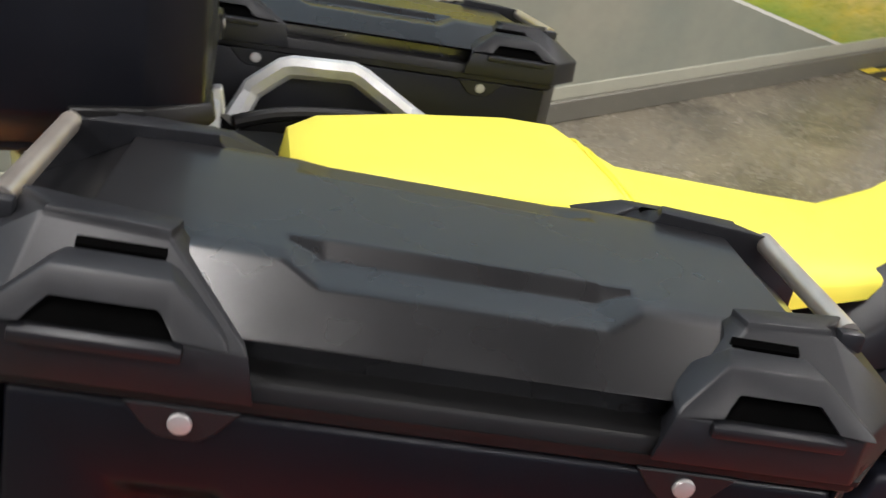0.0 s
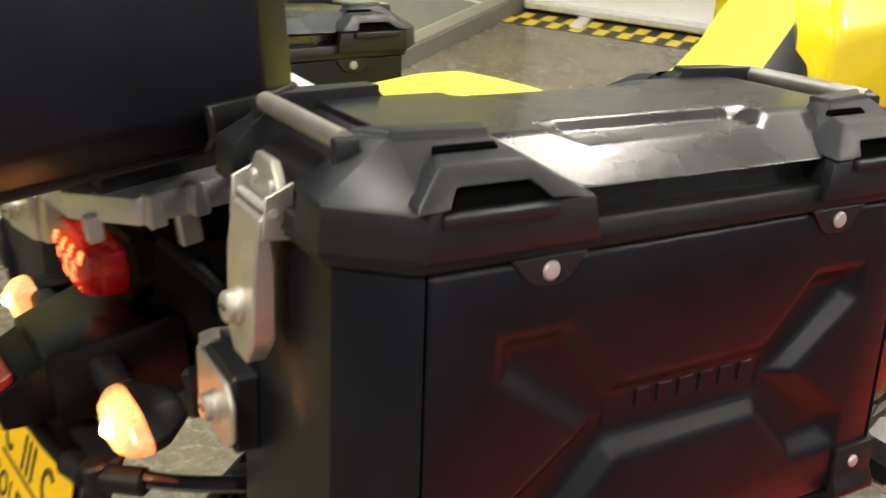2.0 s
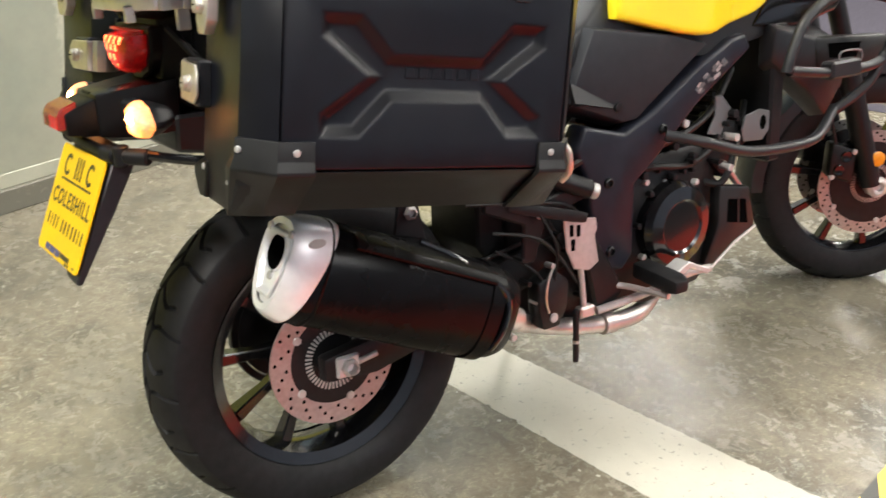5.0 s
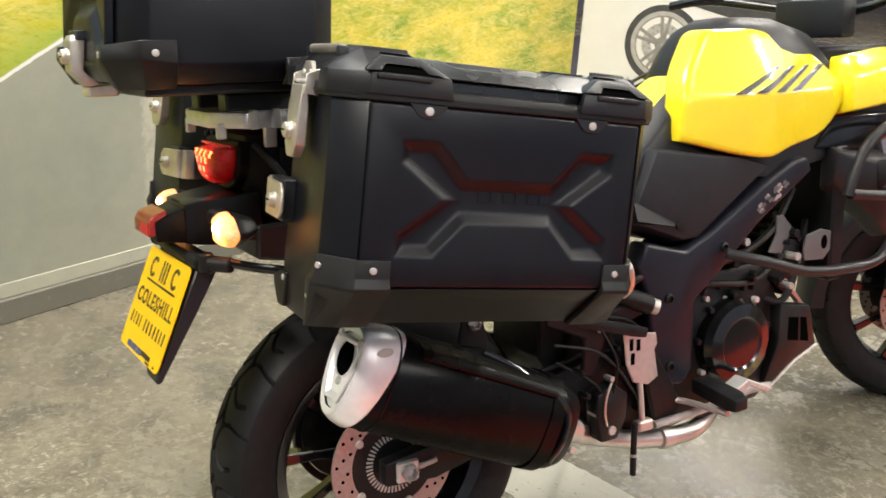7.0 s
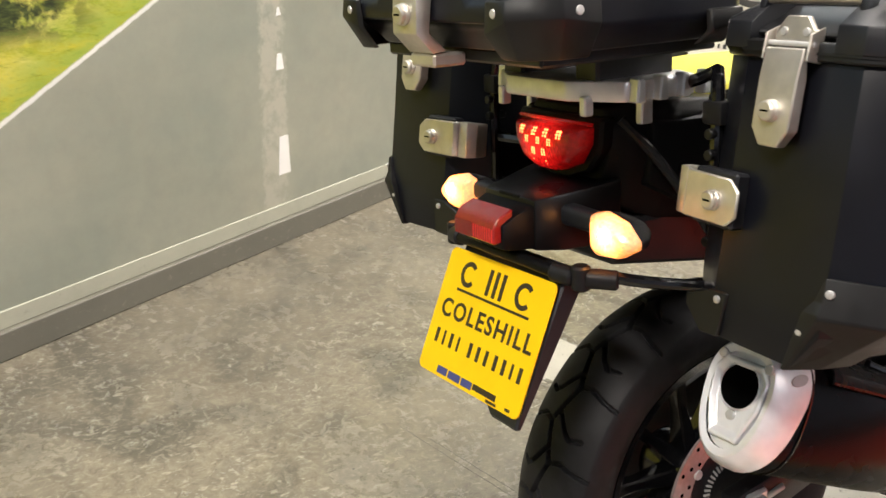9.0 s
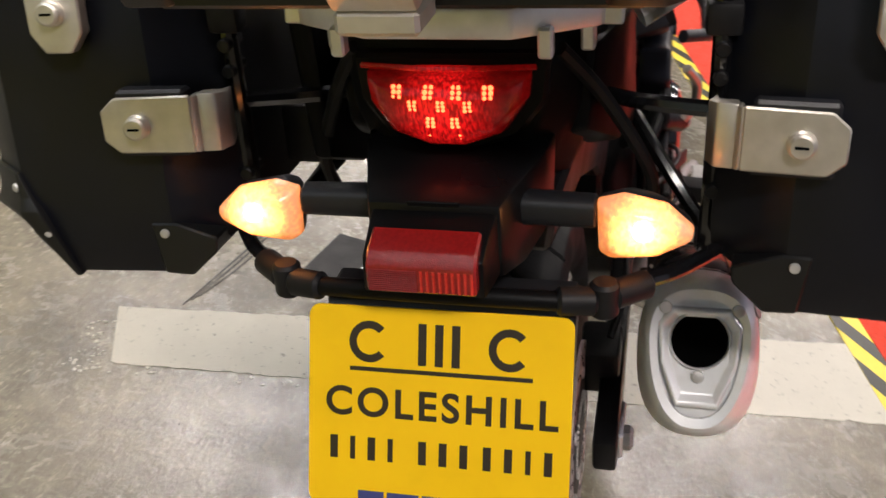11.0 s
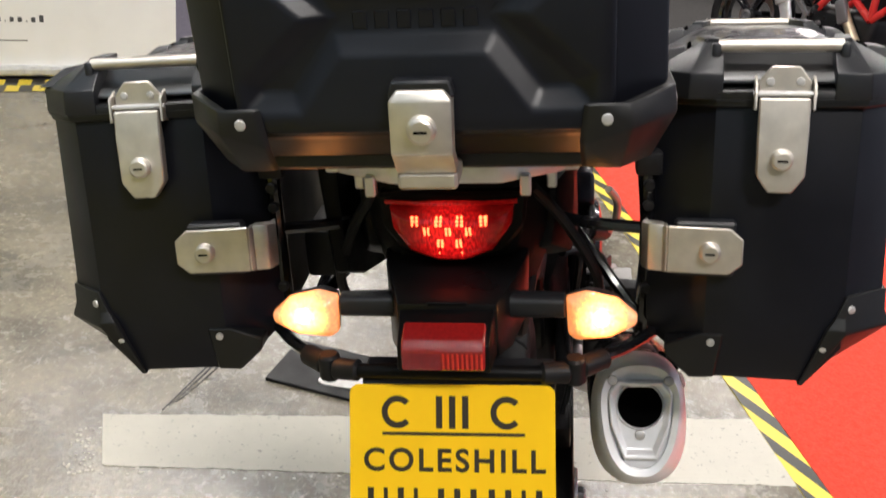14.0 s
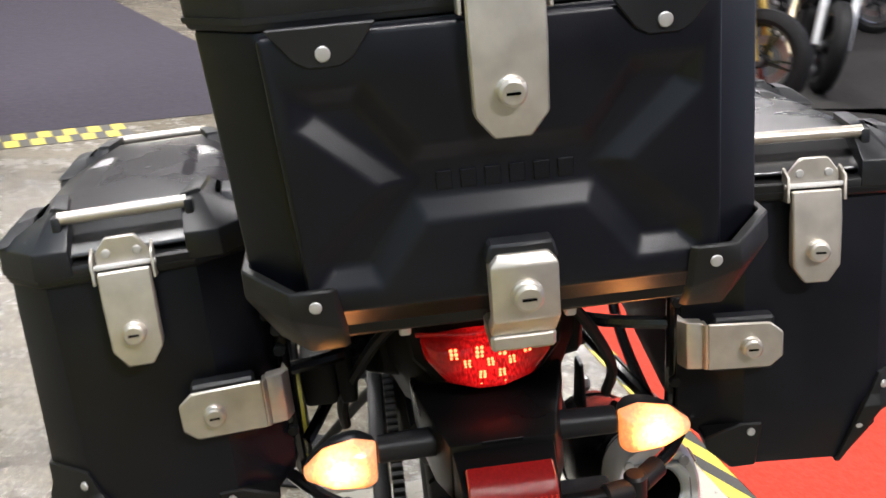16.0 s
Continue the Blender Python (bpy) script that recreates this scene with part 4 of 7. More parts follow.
for xc in (-0.060, 0.061):
    hoop = []
    for k in range(23):
        a = radians(42 + 276 * k / 22)
        hoop.append([(xc + r * 1.0 * math.cos(a), 0.0585 + r * 1.02 * math.sin(a), z) for r, z in ((0.0178, 0.0014), (0.0178, 0.0020), (0.0112, 0.0020), (0.0112, 0.0014))])
    part("mark", moved(loft(hoop), PLATE), INK, plate)
part("mark", moved(join(*[box(xx, xx + 0.007, 0.0405, 0.0765, 0.0014, 0.002) for xx in (-0.017, -0.0025, 0.012)]), PLATE), INK, plate)
plate_bars(plate, [(0.002, 0.0345, [0.158], 0.0, 0.0036)], flat, INK, 0.0006)
words("COLESHILL", 0.0352, PLATE @ Matrix.Translation((0.002, -0.0065, 0.0016)), INK, plate, 0.0004)
plate_bars(plate, [(-0.066, -0.036, [0.0068, 0.0045, 0.0068, 0.0045], 0.0112, 0.0205), (0.006, -0.036, [0.0068] * 3, 0.0112, 0.0205), (0.070, -0.036, [0.0068, 0.0068, 0.0045, 0.0068], 0.0112, 0.0205),
                   (0.040, -0.0775, [0.050], 0.0, 0.008), (0.058, -0.0855, [0.022], 0.0, 0.0035), (0.092, -0.083, [0.010], 0.0, 0.004)], flat, INK, 0.0005)
plate_bars(plate, [(-0.028, -0.079, [0.023, 0.028, 0.024], 0.003, 0.0105)], flat, BLUEINK, 0.0005)
holder = loft([[(-0.100, -0.352, 0.752), (0.116, -0.350, 0.752), (0.116, -0.310, 0.756), (-0.100, -0.310, 0.756)],
               [(-0.095, -0.385, 0.680), (0.115, -0.383, 0.680), (0.115, -0.356, 0.675), (-0.095, -0.356, 0.675)],
               [(0.060, -0.432, 0.572), (0.116, -0.432, 0.572), (0.116, -0.422, 0.568), (0.060, -0.422, 0.568)]])
part("plate_holder", bev(holder, 0.003), PLASTIC, bike, "black plastic plate holder")
part("plate_lamp_bar", tube([(-0.128, -0.350, 0.760), (-0.100, -0.357, 0.763), (-0.050, -0.362, 0.766), (0.0, -0.364, 0.767), (0.050, -0.362, 0.766), (0.100, -0.357, 0.763), (0.128, -0.350, 0.760)], 0.0085, 14), TAILBLACK, bike, "black tube across the tail")
for s in (1, -1):
    cl = part("clamp", rod((s * 0.100, -0.357, 0.763), (s * 0.132, -0.348, 0.760), 0.0125, 16, 0.003), HOSE, bike, "black rubber pipe joint")
    part("knuckle", rod((s * 0.138, -0.343, 0.744), (s * 0.138, -0.343, 0.776), 0.0125, 16, 0.003), HOSE, cl)
    part("socket", rod((s * 0.142, -0.340, 0.760), (s * 0.172, -0.312, 0.758), 0.0125, 16, 0.003), HOSE, cl)
    part("stay", tube([(s * 0.168, -0.316, 0.762), (s * 0.195, -0.285, 0.756), (s * 0.230, -0.230, 0.748)], 0.0075, 10), GLOSSBLACK, bike)

# ---- tail ----
tail_rings = []
for y, hw, z0, z1 in ((-0.246, 0.082, 0.838, 0.947), (-0.222, 0.104, 0.815, 0.952), (-0.170, 0.124, 0.790, 0.955), (-0.080, 0.132, 0.780, 0.950), (0.080, 0.136, 0.770, 0.930), (0.300, 0.138, 0.720, 0.890)):
    tail_rings.append([(-hw, y, z1 - 0.022), (-hw * 0.86, y, z1), (hw * 0.86, y, z1), (hw, y, z1 - 0.022), (hw * 0.95, y, z0 * 0.55 + z1 * 0.45), (hw * 0.72, y, z0), (-hw * 0.72, y, z0), (-hw * 0.95, y, z0 * 0.55 + z1 * 0.45)])
tf = part("tail_fairing", bev(loft(tail_rings), 0.005, 2, 15), TAILBLACK, bike, "black plastic tail fairing")
for s in (1, -1):
    part("side_panel", bev(loft([[(s * x, -0.205, z) for x, z in ((0.090, 0.846), (0.112, 0.850), (0.118, 0.930), (0.100, 0.936))], [(s * x, -0.120, z) for x, z in ((0.100, 0.800), (0.136, 0.806), (0.138, 0.930), (0.110, 0.938))],
                                 [(s * x, 0.020, z) for x, z in ((0.100, 0.760), (0.146, 0.770), (0.142, 0.905), (0.110, 0.915))]]), 0.005, 2), TAILBLACK, tf)
lamp = part("tail_lamp", bev(prism([(-0.086, 0.938), (0.086, 0.938), (0.082, 0.898), (0.058, 0.866), (0.018, 0.852), (-0.018, 0.852), (-0.058, 0.866), (-0.082, 0.898)], "y", -0.262, -0.235), 0.004), TAILBLACK, bike, "lit red tail lamp in a black surround")
LENS = [(-0.071, 0.926), (-0.024, 0.929), (0.024, 0.929), (0.071, 0.926), (0.069, 0.904), (0.050, 0.876), (0.016, 0.864), (-0.016, 0.864), (-0.050, 0.876), (-0.069, 0.904)]
DOME = [(1.0, -0.258), (0.985, -0.270), (0.93, -0.283), (0.80, -0.291), (0.55, -0.296), (0.25, -0.298)]
lens = part("lens", bev(loft([[(x * k, y, 0.899 + (z - 0.899) * k) for x, z in LENS] for k, y in DOME]), 0.002, 2, 25), REDLENS, lamp, "glowing red ribbed lens", 40)


def dome_y(x, z):
    q = max(abs(x) / 0.068, abs(z - 0.899) / 0.031)
    return np.interp(q, [k for k, y in DOME[::-1]], [y for k, y in DOME[::-1]])


part("top_rim", tube([(-0.074, -0.268, 0.930), (-0.024, -0.286, 0.934), (0.024, -0.286, 0.934), (0.074, -0.268, 0.930)], 0.0026, 8, 1), REDLENS, lamp)
rl = random.Random(7)
for x, z, r in [(q, 0.9165, 0.0052) for q in (-0.0380, -0.0115, 0.0120, 0.0380)] + [(q, 0.9055, 0.0044) for q in (-0.0250, -0.0010, 0.0215)] + [(q, 0.8915, 0.0046) for q in (-0.0100, 0.0105)] + [(q, 0.8765, 0.0048) for q in (-0.0095, 0.0115)]:
    for k in range(6):
        dx, dz, q = (k % 2 - 0.5) * 0.95 * r + rl.uniform(-0.08, 0.08) * r, (k // 2 - 1) * 0.72 * r, r * rl.uniform(0.34, 0.46)
        part("led", lathe([(q, -0.0012), (q * 0.9, 0.0006), (q * 0.5, 0.0012), (q * 0.02, 0.0014)], (x + dx, float(dome_y(x + dx, z + dz)) + 0.0004, z + dz), (0, -1, 0), 8), LED, lens)
arm = loft([[(-0.084, -0.228, 0.775), (0.084, -0.228, 0.775), (0.086, -0.228, 0.858), (-0.086, -0.228, 0.858)],
            [(-0.078, -0.262, 0.772), (0.078, -0.262, 0.772), (0.080, -0.262, 0.853), (-0.080, -0.262, 0.853)],
            [(-0.070, -0.310, 0.772), (0.070, -0.310, 0.772), (0.066, -0.310, 0.847), (-0.066, -0.310, 0.847)],
            [(-0.056, -0.348, 0.776), (0.056, -0.348, 0.776), (0.055, -0.348, 0.842), (-0.055, -0.348, 0.842)]])
mud = part("mudguard", bev(arm, 0.004, 2, 15), GLOSSTAIL, bike, "glossy black plastic rear mudguard")
part("reflector_bracket", bev(loft([[(x, -0.340, z) for x, z in ((-0.054, 0.778), (0.054, 0.778), (0.053, 0.838), (-0.053, 0.838))], [(x, -0.372, z) for x, z in ((-0.051, 0.780), (0.051, 0.780), (0.050, 0.8270), (-0.050, 0.8270))],
                                    [(x, -0.394, z) for x, z in ((-0.050, 0.784), (0.050, 0.784), (0.049, 0.8160), (-0.049, 0.8160))]]), 0.003, 2, 15), TAILBLACK, mud, "black reflector bracket")
part("ridge", bev(box(-0.022, 0.022, -0.3475, -0.3440, 0.838, 0.8435), 0.001), TAILBLACK, mud)
ref = part("reflector", prism([(-0.392, 0.7925), (-0.4060, 0.7925), (-0.4055, 0.8145), (-0.398, 0.8255), (-0.374, 0.8345), (-0.374, 0.800)], "x", -0.043, 0.045, 0.002), REDPLASTIC, mud, "red ribbed reflector")
for k in range(9):
    part("rib", rod((0.0015 + 0.0050 * k, -0.4062, 0.795), (0.0015 + 0.0050 * k, -0.4057, 0.8130), 0.0013, 6), REDGLINT, ref)
for k in range(11):
    part("facet", bev(box(-0.0410, -0.0015, -0.4068, -0.4050, 0.7940 + 0.0018 * k, 0.7950 + 0.0018 * k), 0.0003), REDPLASTIC, ref)
part("inner_fender", bev(loft([[(-0.08, -0.24, 0.74), (0.08, -0.24, 0.74), (0.09, -0.24, 0.80), (-0.09, -0.24, 0.80)], [(-0.085, 0.0, 0.70), (0.085, 0.0, 0.70), (0.10, 0.0, 0.80), (-0.10, 0.0, 0.80)], [(-0.085, 0.25, 0.60), (0.085, 0.25, 0.60), (0.11, 0.25, 0.76), (-0.11, 0.25, 0.76)], [(-0.085, 0.42, 0.50), (0.085, 0.42, 0.50), (0.11, 0.42, 0.76), (-0.11, 0.42, 0.76)]]), 0.006), PLASTIC, bike, "black inner mudguard")
for s in (1, -1):
    st = part("indicator", bev(loft([[(s * 0.060, -0.300 + a * 0.014, 0.819 + b * 0.014) for a, b in ((-1, -0.6), (-0.6, -1), (0.6, -1), (1, -0.6), (1, 0.6), (0.6, 1), (-0.6, 1), (-1, 0.6))],
                                       [(s * 0.128, -0.304 + a * 0.013, 0.820 + b * 0.013) for a, b in ((-1, -0.6), (-0.6, -1), (0.6, -1), (1, -0.6), (1, 0.6), (0.6, 1), (-0.6, 1), (-1, 0.6))]]), 0.002), PLASTIC, bike, "rear indicator on a short black stalk")
    side = [(0.128, 0.024), (0.150, 0.030), (0.185, 0.022), (0.207, 0.002), (0.206, -0.008), (0.178, -0.024), (0.140, -0.028), (0.130, -0.022)]
    part("shell", bev(loft([[(s * x, -0.308, 0.811 + z * 0.97) for x, z in side], [(s * (0.165 + (x - 0.165) * 0.92), -0.294, 0.811 + z * 0.86) for x, z in side], [(s * (0.160 + (x - 0.16) * 0.5), -0.270, 0.813 + z * 0.45) for x, z in side]]), 0.003, 2), PLASTIC, st)
    part("lens", bev(loft([[(s * x, -0.307, 0.811 + z) for x, z in side], [(s * (0.165 + (x - 0.165) * 0.97), -0.320, 0.811 + z * 0.95) for x, z in side], [(s * (0.163 + (x - 0.163) * 0.66), -0.331, 0.812 + z * 0.62) for x, z in side]]), 0.003, 2, 12), CLEAR, st, "clear ribbed lens, amber bulb glowing")
    part("bulb", lathe([(0.001, -0.008), (0.008, -0.004), (0.008, 0.004), (0.001, 0.008)], (s * 0.166, -0.3300, 0.817), (0, 1, 0), 12), AMBER, st)

# ---- luggage rack and grab rails ----
rk = [(-0.128, -0.262), (-0.060, -0.302), (0.060, -0.302), (0.128, -0.262), (0.134, -0.150), (0.095, -0.132), (-0.095, -0.132), (-0.134, -0.150)]
rack = part("luggage_rack", bev(prism(rk, "z", 0.962, 0.988), 0.004, 2), ALLOY, bike, "silver cast luggage rack with ribbed edges")
for s in (1, -1):
    for i in range(4):
        y = -0.250 + i * 0.038
        part("rib", prism([(y - 0.008, 0.962), (y + 0.008, 0.962), (y + 0.005, 0.992), (y - 0.005, 0.992)], "x", s * 0.134 - 0.009, s * 0.134 + 0.009, 0.002), ALLOY, rack)
    part("post", bev(box(s * 0.112 - 0.006, s * 0.112 + 0.006, -0.226, -0.206, 0.930, 0.970), 0.002), ALLOY, rack)
    part("post", bev(box(s * 0.085 - 0.006, s * 0.085 + 0.006, -0.295, -0.280, 0.945, 0.970), 0.002), ALLOY, rack)
    part("top_pad", box(s * 0.075 - 0.022, s * 0.075 + 0.022, -0.28, -0.15, 0.984, 1.018, 0.004), PLASTIC, rack)
    low = 0.012 if s > 0 else 0.0
    gr = part("grab_rail", tube([(x, y, z - low) for x, y, z in [(s * 0.150, -0.124, 0.945), (s * 0.186, -0.106, 0.964), (s * 0.190, -0.100, 0.974), (s * 0.192, -0.064, 0.998), (s * 0.192, -0.054, 1.000), (s * 0.192, 0.012, 0.995), (s * 0.191, 0.024, 0.989), (s * 0.178, 0.078, 0.950), (s * 0.150, 0.100, 0.940)]], 0.0150, 8, 1, 0.75), ALLOY, bike, "silver cast grab rail")
    part("inner_rail", tube([(s * 0.135, -0.120, 0.952), (s * 0.150, -0.060, 0.958), (s * 0.150, 0.030, 0.955), (s * 0.135, 0.085, 0.940)], 0.008, 10, 5), HOSE, gr)
    if s < 0:
        part("side_shield", bev(loft([[(-x, -0.178, z) for x, z in ((0.146, 0.800), (0.166, 0.800), (0.176, 0.950), (0.150, 0.965))], [(-x, -0.060, z) for x, z in ((0.150, 0.745), (0.176, 0.745), (0.182, 0.945), (0.150, 0.955))], [(-x, 0.120, z) for x, z in ((0.150, 0.690), (0.180, 0.690), (0.180, 0.900), (0.150, 0.910))]]), 0.006, 2), TAILBLACK, bike, "black inner side shield under the seat")
        part("tool_box", bev(box(-0.214, -0.170, -0.140, -0.030, 0.775, 0.842), 0.008, 2), HOSE, bike, "small black box beside the rail")
    # pannier rails
    fr = part("pannier_rail", tube([(s * 0.205, -0.190, 1.000), (s * 0.220, -0.205, 0.975), (s * 0.222, -0.207, 0.860), (s * 0.222, -0.198, 0.740), (s * 0.222, -0.120, 0.712), (s * 0.248, 0.120, 0.690), (s * 0.252, 0.185, 0.740), (s * 0.240, 0.200, 0.900)], 0.0085, 10, 5), GLOSSBLACK, bike, "black tubular pannier rail")
    part("cross_stay", tube([(s * 0.222, -0.205, 0.872), (s * 0.150, -0.175, 0.868), (s * 0.090, -0.130, 0.866)], 0.008, 8, 3), GLOSSBLACK, fr)
    part("top_stay", tube([(s * 0.205, -0.190, 1.000), (s * 0.160, -0.170, 0.985), (s * 0.120, -0.160, 0.975)], 0.008, 8, 3), GLOSSBLACK, fr)
    for z in (0.930, 0.905, 0.800):
        part("rail_bolt", rod((s * 0.222, -0.222, z), (s * 0.222, -0.190, z), 0.0065, 10, 0.001), ENGINE, fr)
    part("rail_clamp", bev(box(s * 0.222 - 0.015, s * 0.222 + 0.015, -0.218, -0.190, 0.940, 0.968), 0.004, 2), HOSE, fr)
    part("lower_stay", tube([(s * 0.222, -0.120, 0.712), (s * 0.170, -0.040, 0.760), (s * 0.120, 0.060, 0.800)], 0.008, 8, 3), GLOSSBLACK, fr)
    part("hose", tube([(s * 0.090, -0.235, 0.935), (s * 0.125, -0.200, 0.880), (s * 0.165, -0.150, 0.790), (s * 0.170, -0.100, 0.720)], 0.007, 8), HOSE, bike)

# ---- seat ----
seat_rows = [(-0.075, 0.955, 0.060, 0.915), (-0.066, 0.980, 0.100, 0.905), (-0.035, 0.990, 0.118, 0.900), (0.060, 0.992, 0.132, 0.890), (0.170, 0.989, 0.140, 0.880), (0.220, 0.982, 0.142, 0.872),
             (0.255, 0.960, 0.142, 0.866), (0.310, 0.929, 0.146, 0.862), (0.400, 0.912, 0.142, 0.862), (0.500, 0.898, 0.122, 0.862), (0.570, 0.892, 0.106, 0.856), (0.630, 0.914, 0.098, 0.850), (0.676, 0.947, 0.094, 0.860), (0.716, 0.988, 0.092, 0.880), (0.744, 1.005, 0.090, 0.900), (0.758, 1.009, 0.080, 0.940)]
rings = []
for y, zt, hw, zb in seat_rows:
    rg = []
    zt -= 0.007 if y < 0.6 else 0.0
    for i in range(17):
        a = math.pi * i / 16
        ca, sa = math.cos(a), math.sin(a)
        rg.append((hw * math.copysign(abs(ca) ** 0.55, ca), y, zb + (zt - zb) * abs(sa) ** 0.42))
    rings.append(rg)
seat = part("seat", loft(rings), YSEAT, bike, "bright yellow two-level vinyl seat", 50)
part("piping", tube([(0.138, 0.262, 0.905), (0.120, 0.252, 0.938), (0.070, 0.243, 0.961), (0.0, 0.240, 0.964), (-0.070, 0.243, 0.961), (-0.120, 0.252, 0.938), (-0.138, 0.262, 0.905)], 0.0016, 6), YSEAT, seat)
part("piping", tube([(0.139, 0.276, 0.900), (0.121, 0.266, 0.931), (0.070, 0.257, 0.952), (0.0, 0.254, 0.956), (-0.070, 0.257, 0.952), (-0.121, 0.266, 0.931), (-0.139, 0.276, 0.900)], 0.0016, 6), YSEAT, seat)
part("seat_pan", bev(loft([[(-0.10, -0.07, 0.895), (0.10, -0.07, 0.895), (0.10, -0.07, 0.915), (-0.10, -0.07, 0.915)], [(-0.135, 0.2, 0.850), (0.135, 0.2, 0.850), (0.135, 0.2, 0.880), (-0.135, 0.2, 0.880)], [(-0.138, 0.40, 0.800), (0.138, 0.40, 0.800), (0.138, 0.40, 0.840), (-0.138, 0.40, 0.840)], [(-0.10, 0.60, 0.790), (0.10, 0.60, 0.790), (0.10, 0.60, 0.830), (-0.10, 0.60, 0.830)]]), 0.005), PLASTIC, seat)

# ---- tank ----
rings = []
for y, zt, hw, zb in ((0.575, 0.848, 0.090, 0.790), (0.630, 0.868, 0.096, 0.790), (0.690, 0.900, 0.098, 0.790), (0.735, 0.972, 0.104, 0.790), (0.752, 1.018, 0.108, 0.790), (0.785, 1.075, 0.114, 0.790), (0.825, 1.112, 0.124, 0.790), (0.890, 1.130, 0.164, 0.790), (0.980, 1.130, 0.160, 0.800), (1.080, 1.105, 0.150, 0.810), (1.160, 1.050, 0.125, 0.830)):
    rg = []
    for i in range(15):
        a = math.pi * i / 14
        ca, sa = math.cos(a), math.sin(a)
        rg.append((hw * math.copysign(abs(ca) ** 0.6, ca), y, zb + (zt - zb) * abs(sa) ** 0.5))
    rings.append(rg)
tank = part("fuel_tank", loft(rings), PLASTIC, bike, "black textured tank top", 50)
def panel_x(y, z):
    return 0.196 - max(0.0, z - 0.97) * 0.55 - abs(y - 0.86) * 0.11


for s in (1, -1):
    y0 = 0.622 if s > 0 else 0.845
    corner = [(y0 + 0.004, 0.884), (y0 + 0.008, 0.945), (y0 + 0.024, 1.000), (y0 + 0.074, 1.060), (y0 + 0.118 if s > 0 else 0.90, 1.098), (0.800 if s > 0 else 0.93, 1.104), (0.900 if s > 0 else 0.965, 1.100 if s > 0 else 1.092), (1.020, 1.070), (1.100, 1.010), (1.140, 0.960), (1.060, 0.880), (0.935, 0.852), (0.838, 0.836)]
    line = [(p.x, p.y) for p in smooth_line([Vector((*p, 0)) for p in corner + corner[:1]], 4)[:-1]]
    cy, cz = 0.86, 0.965
    at_k = lambda k, drop: [(s * (panel_x(cy + (y - cy) * k, cz + (z - cz) * k) - drop), cy + (y - cy) * k, cz + (z - cz) * k) for y, z in line]
    tp = part("tank_panel", loft([at_k(1.0, 0.055), at_k(1.0, 0.010), at_k(0.985, 0.004), at_k(0.955, 0.0005), at_k(0.90, 0.0), at_k(0.75, -0.002), at_k(0.5, -0.004), at_k(0.25, -0.005), at_k(0.05, -0.005)]), YPAINT, bike, "glossy yellow tank panel with black slashes", 60)
    for i in range(4):
        y = 0.755 + i * 0.054
        rows = []
        for j in range(7):
            q = j / 6
            ya, yb, z = y + 0.138 * q, y + 0.026 + 0.124 * q, 0.972 + 0.052 * q
            rows.append([(s * (panel_x(yy, z) + d), yy, z) for yy, d in ((ya, 0.001), (yb, 0.001), (yb, 0.0085), (ya, 0.0085))])
        part("slash", loft(rows), DECAL, tp)
    if s > 0:
        part("knee_pad", bev(loft([[(s * x, y, z) for x, z in ((0.09, 0.80), (0.158, 0.80), (0.150 - max(0, y - 0.60) * 0.35, z1 - 0.03), (0.095, z1))] for y, z1 in ((0.440, 0.845), (0.500, 0.872), (0.570, 0.918), (0.650, 0.980), (0.720, 1.045))]), 0.006, 2), PLASTIC, bike, "black knee pad beside the seat")
    # side cover and frame spar
    dz = 0.0 if s > 0 else -0.055
    sc = part("side_cover", bev(loft([[(s * 0.120, y, z + dz) for y, z in ((0.480, 0.720), (0.545, 0.880), (0.800, 0.845), (0.905, 0.822), (0.690, 0.668), (0.640, 0.664))],
                                      [(s * 0.176, y, z + dz) for y, z in ((0.495, 0.735), (0.560, 0.872), (0.800, 0.838), (0.880, 0.815), (0.678, 0.684), (0.640, 0.682))]]), 0.006, 2), COVERBLACK, bike, "grained black side cover")
    part("cover_bolt", screw((s * 0.178, 0.622, 0.714), (s, 0, 0), 0.010, 0.006), ENGINE, sc)
    spar = [(0.995, 0.828), (0.950, 0.821), (0.860, 0.778), (0.720, 0.695), (0.640, 0.660), (0.530, 0.690), (0.508, 0.640), (0.545, 0.560), (0.555, 0.385), (0.640, 0.370), (0.668, 0.400), (0.672, 0.550), (0.740, 0.600), (0.850, 0.692), (1.015, 0.795)]
    sp = part("frame_spar", bev(prism(spar if s > 0 else spar[::-1], "x", min(s * 0.130, s * 0.182), max(s * 0.130, s * 0.182), 0.0), 0.010, 3), FRAMEBLACK, bike, "satin black alloy frame spar")
    for y, z in ((0.593, 0.566), (0.600, 0.420), (0.745, 0.655)):
        part("frame_bolt", lathe([(0.011, 0), (0.011, 0.005), (0.007, 0.007), (0.006, 0.001)], (s * 0.182, y, z), (s, 0, 0), 16), ENGINE, sp)
    rb = random.Random(6)
    for i in range(22):
        q, v = rb.uniform(-0.048, 0.048), rb.uniform(-0.013, 0.013)
        part("badge_bar", moved(box(s * 0.1822 - 0.0010, s * 0.1822 + 0.0010, q - rb.uniform(0.003, 0.008), q + rb.uniform(0.003, 0.008), v - 0.0035, v + 0.0035), Matrix.Translation((0, 0.888, 0.749)) @ pose(0, 0, 0, 35, 0, 0)), GREYPAINT if i % 3 else PINKSTEEL, sp)
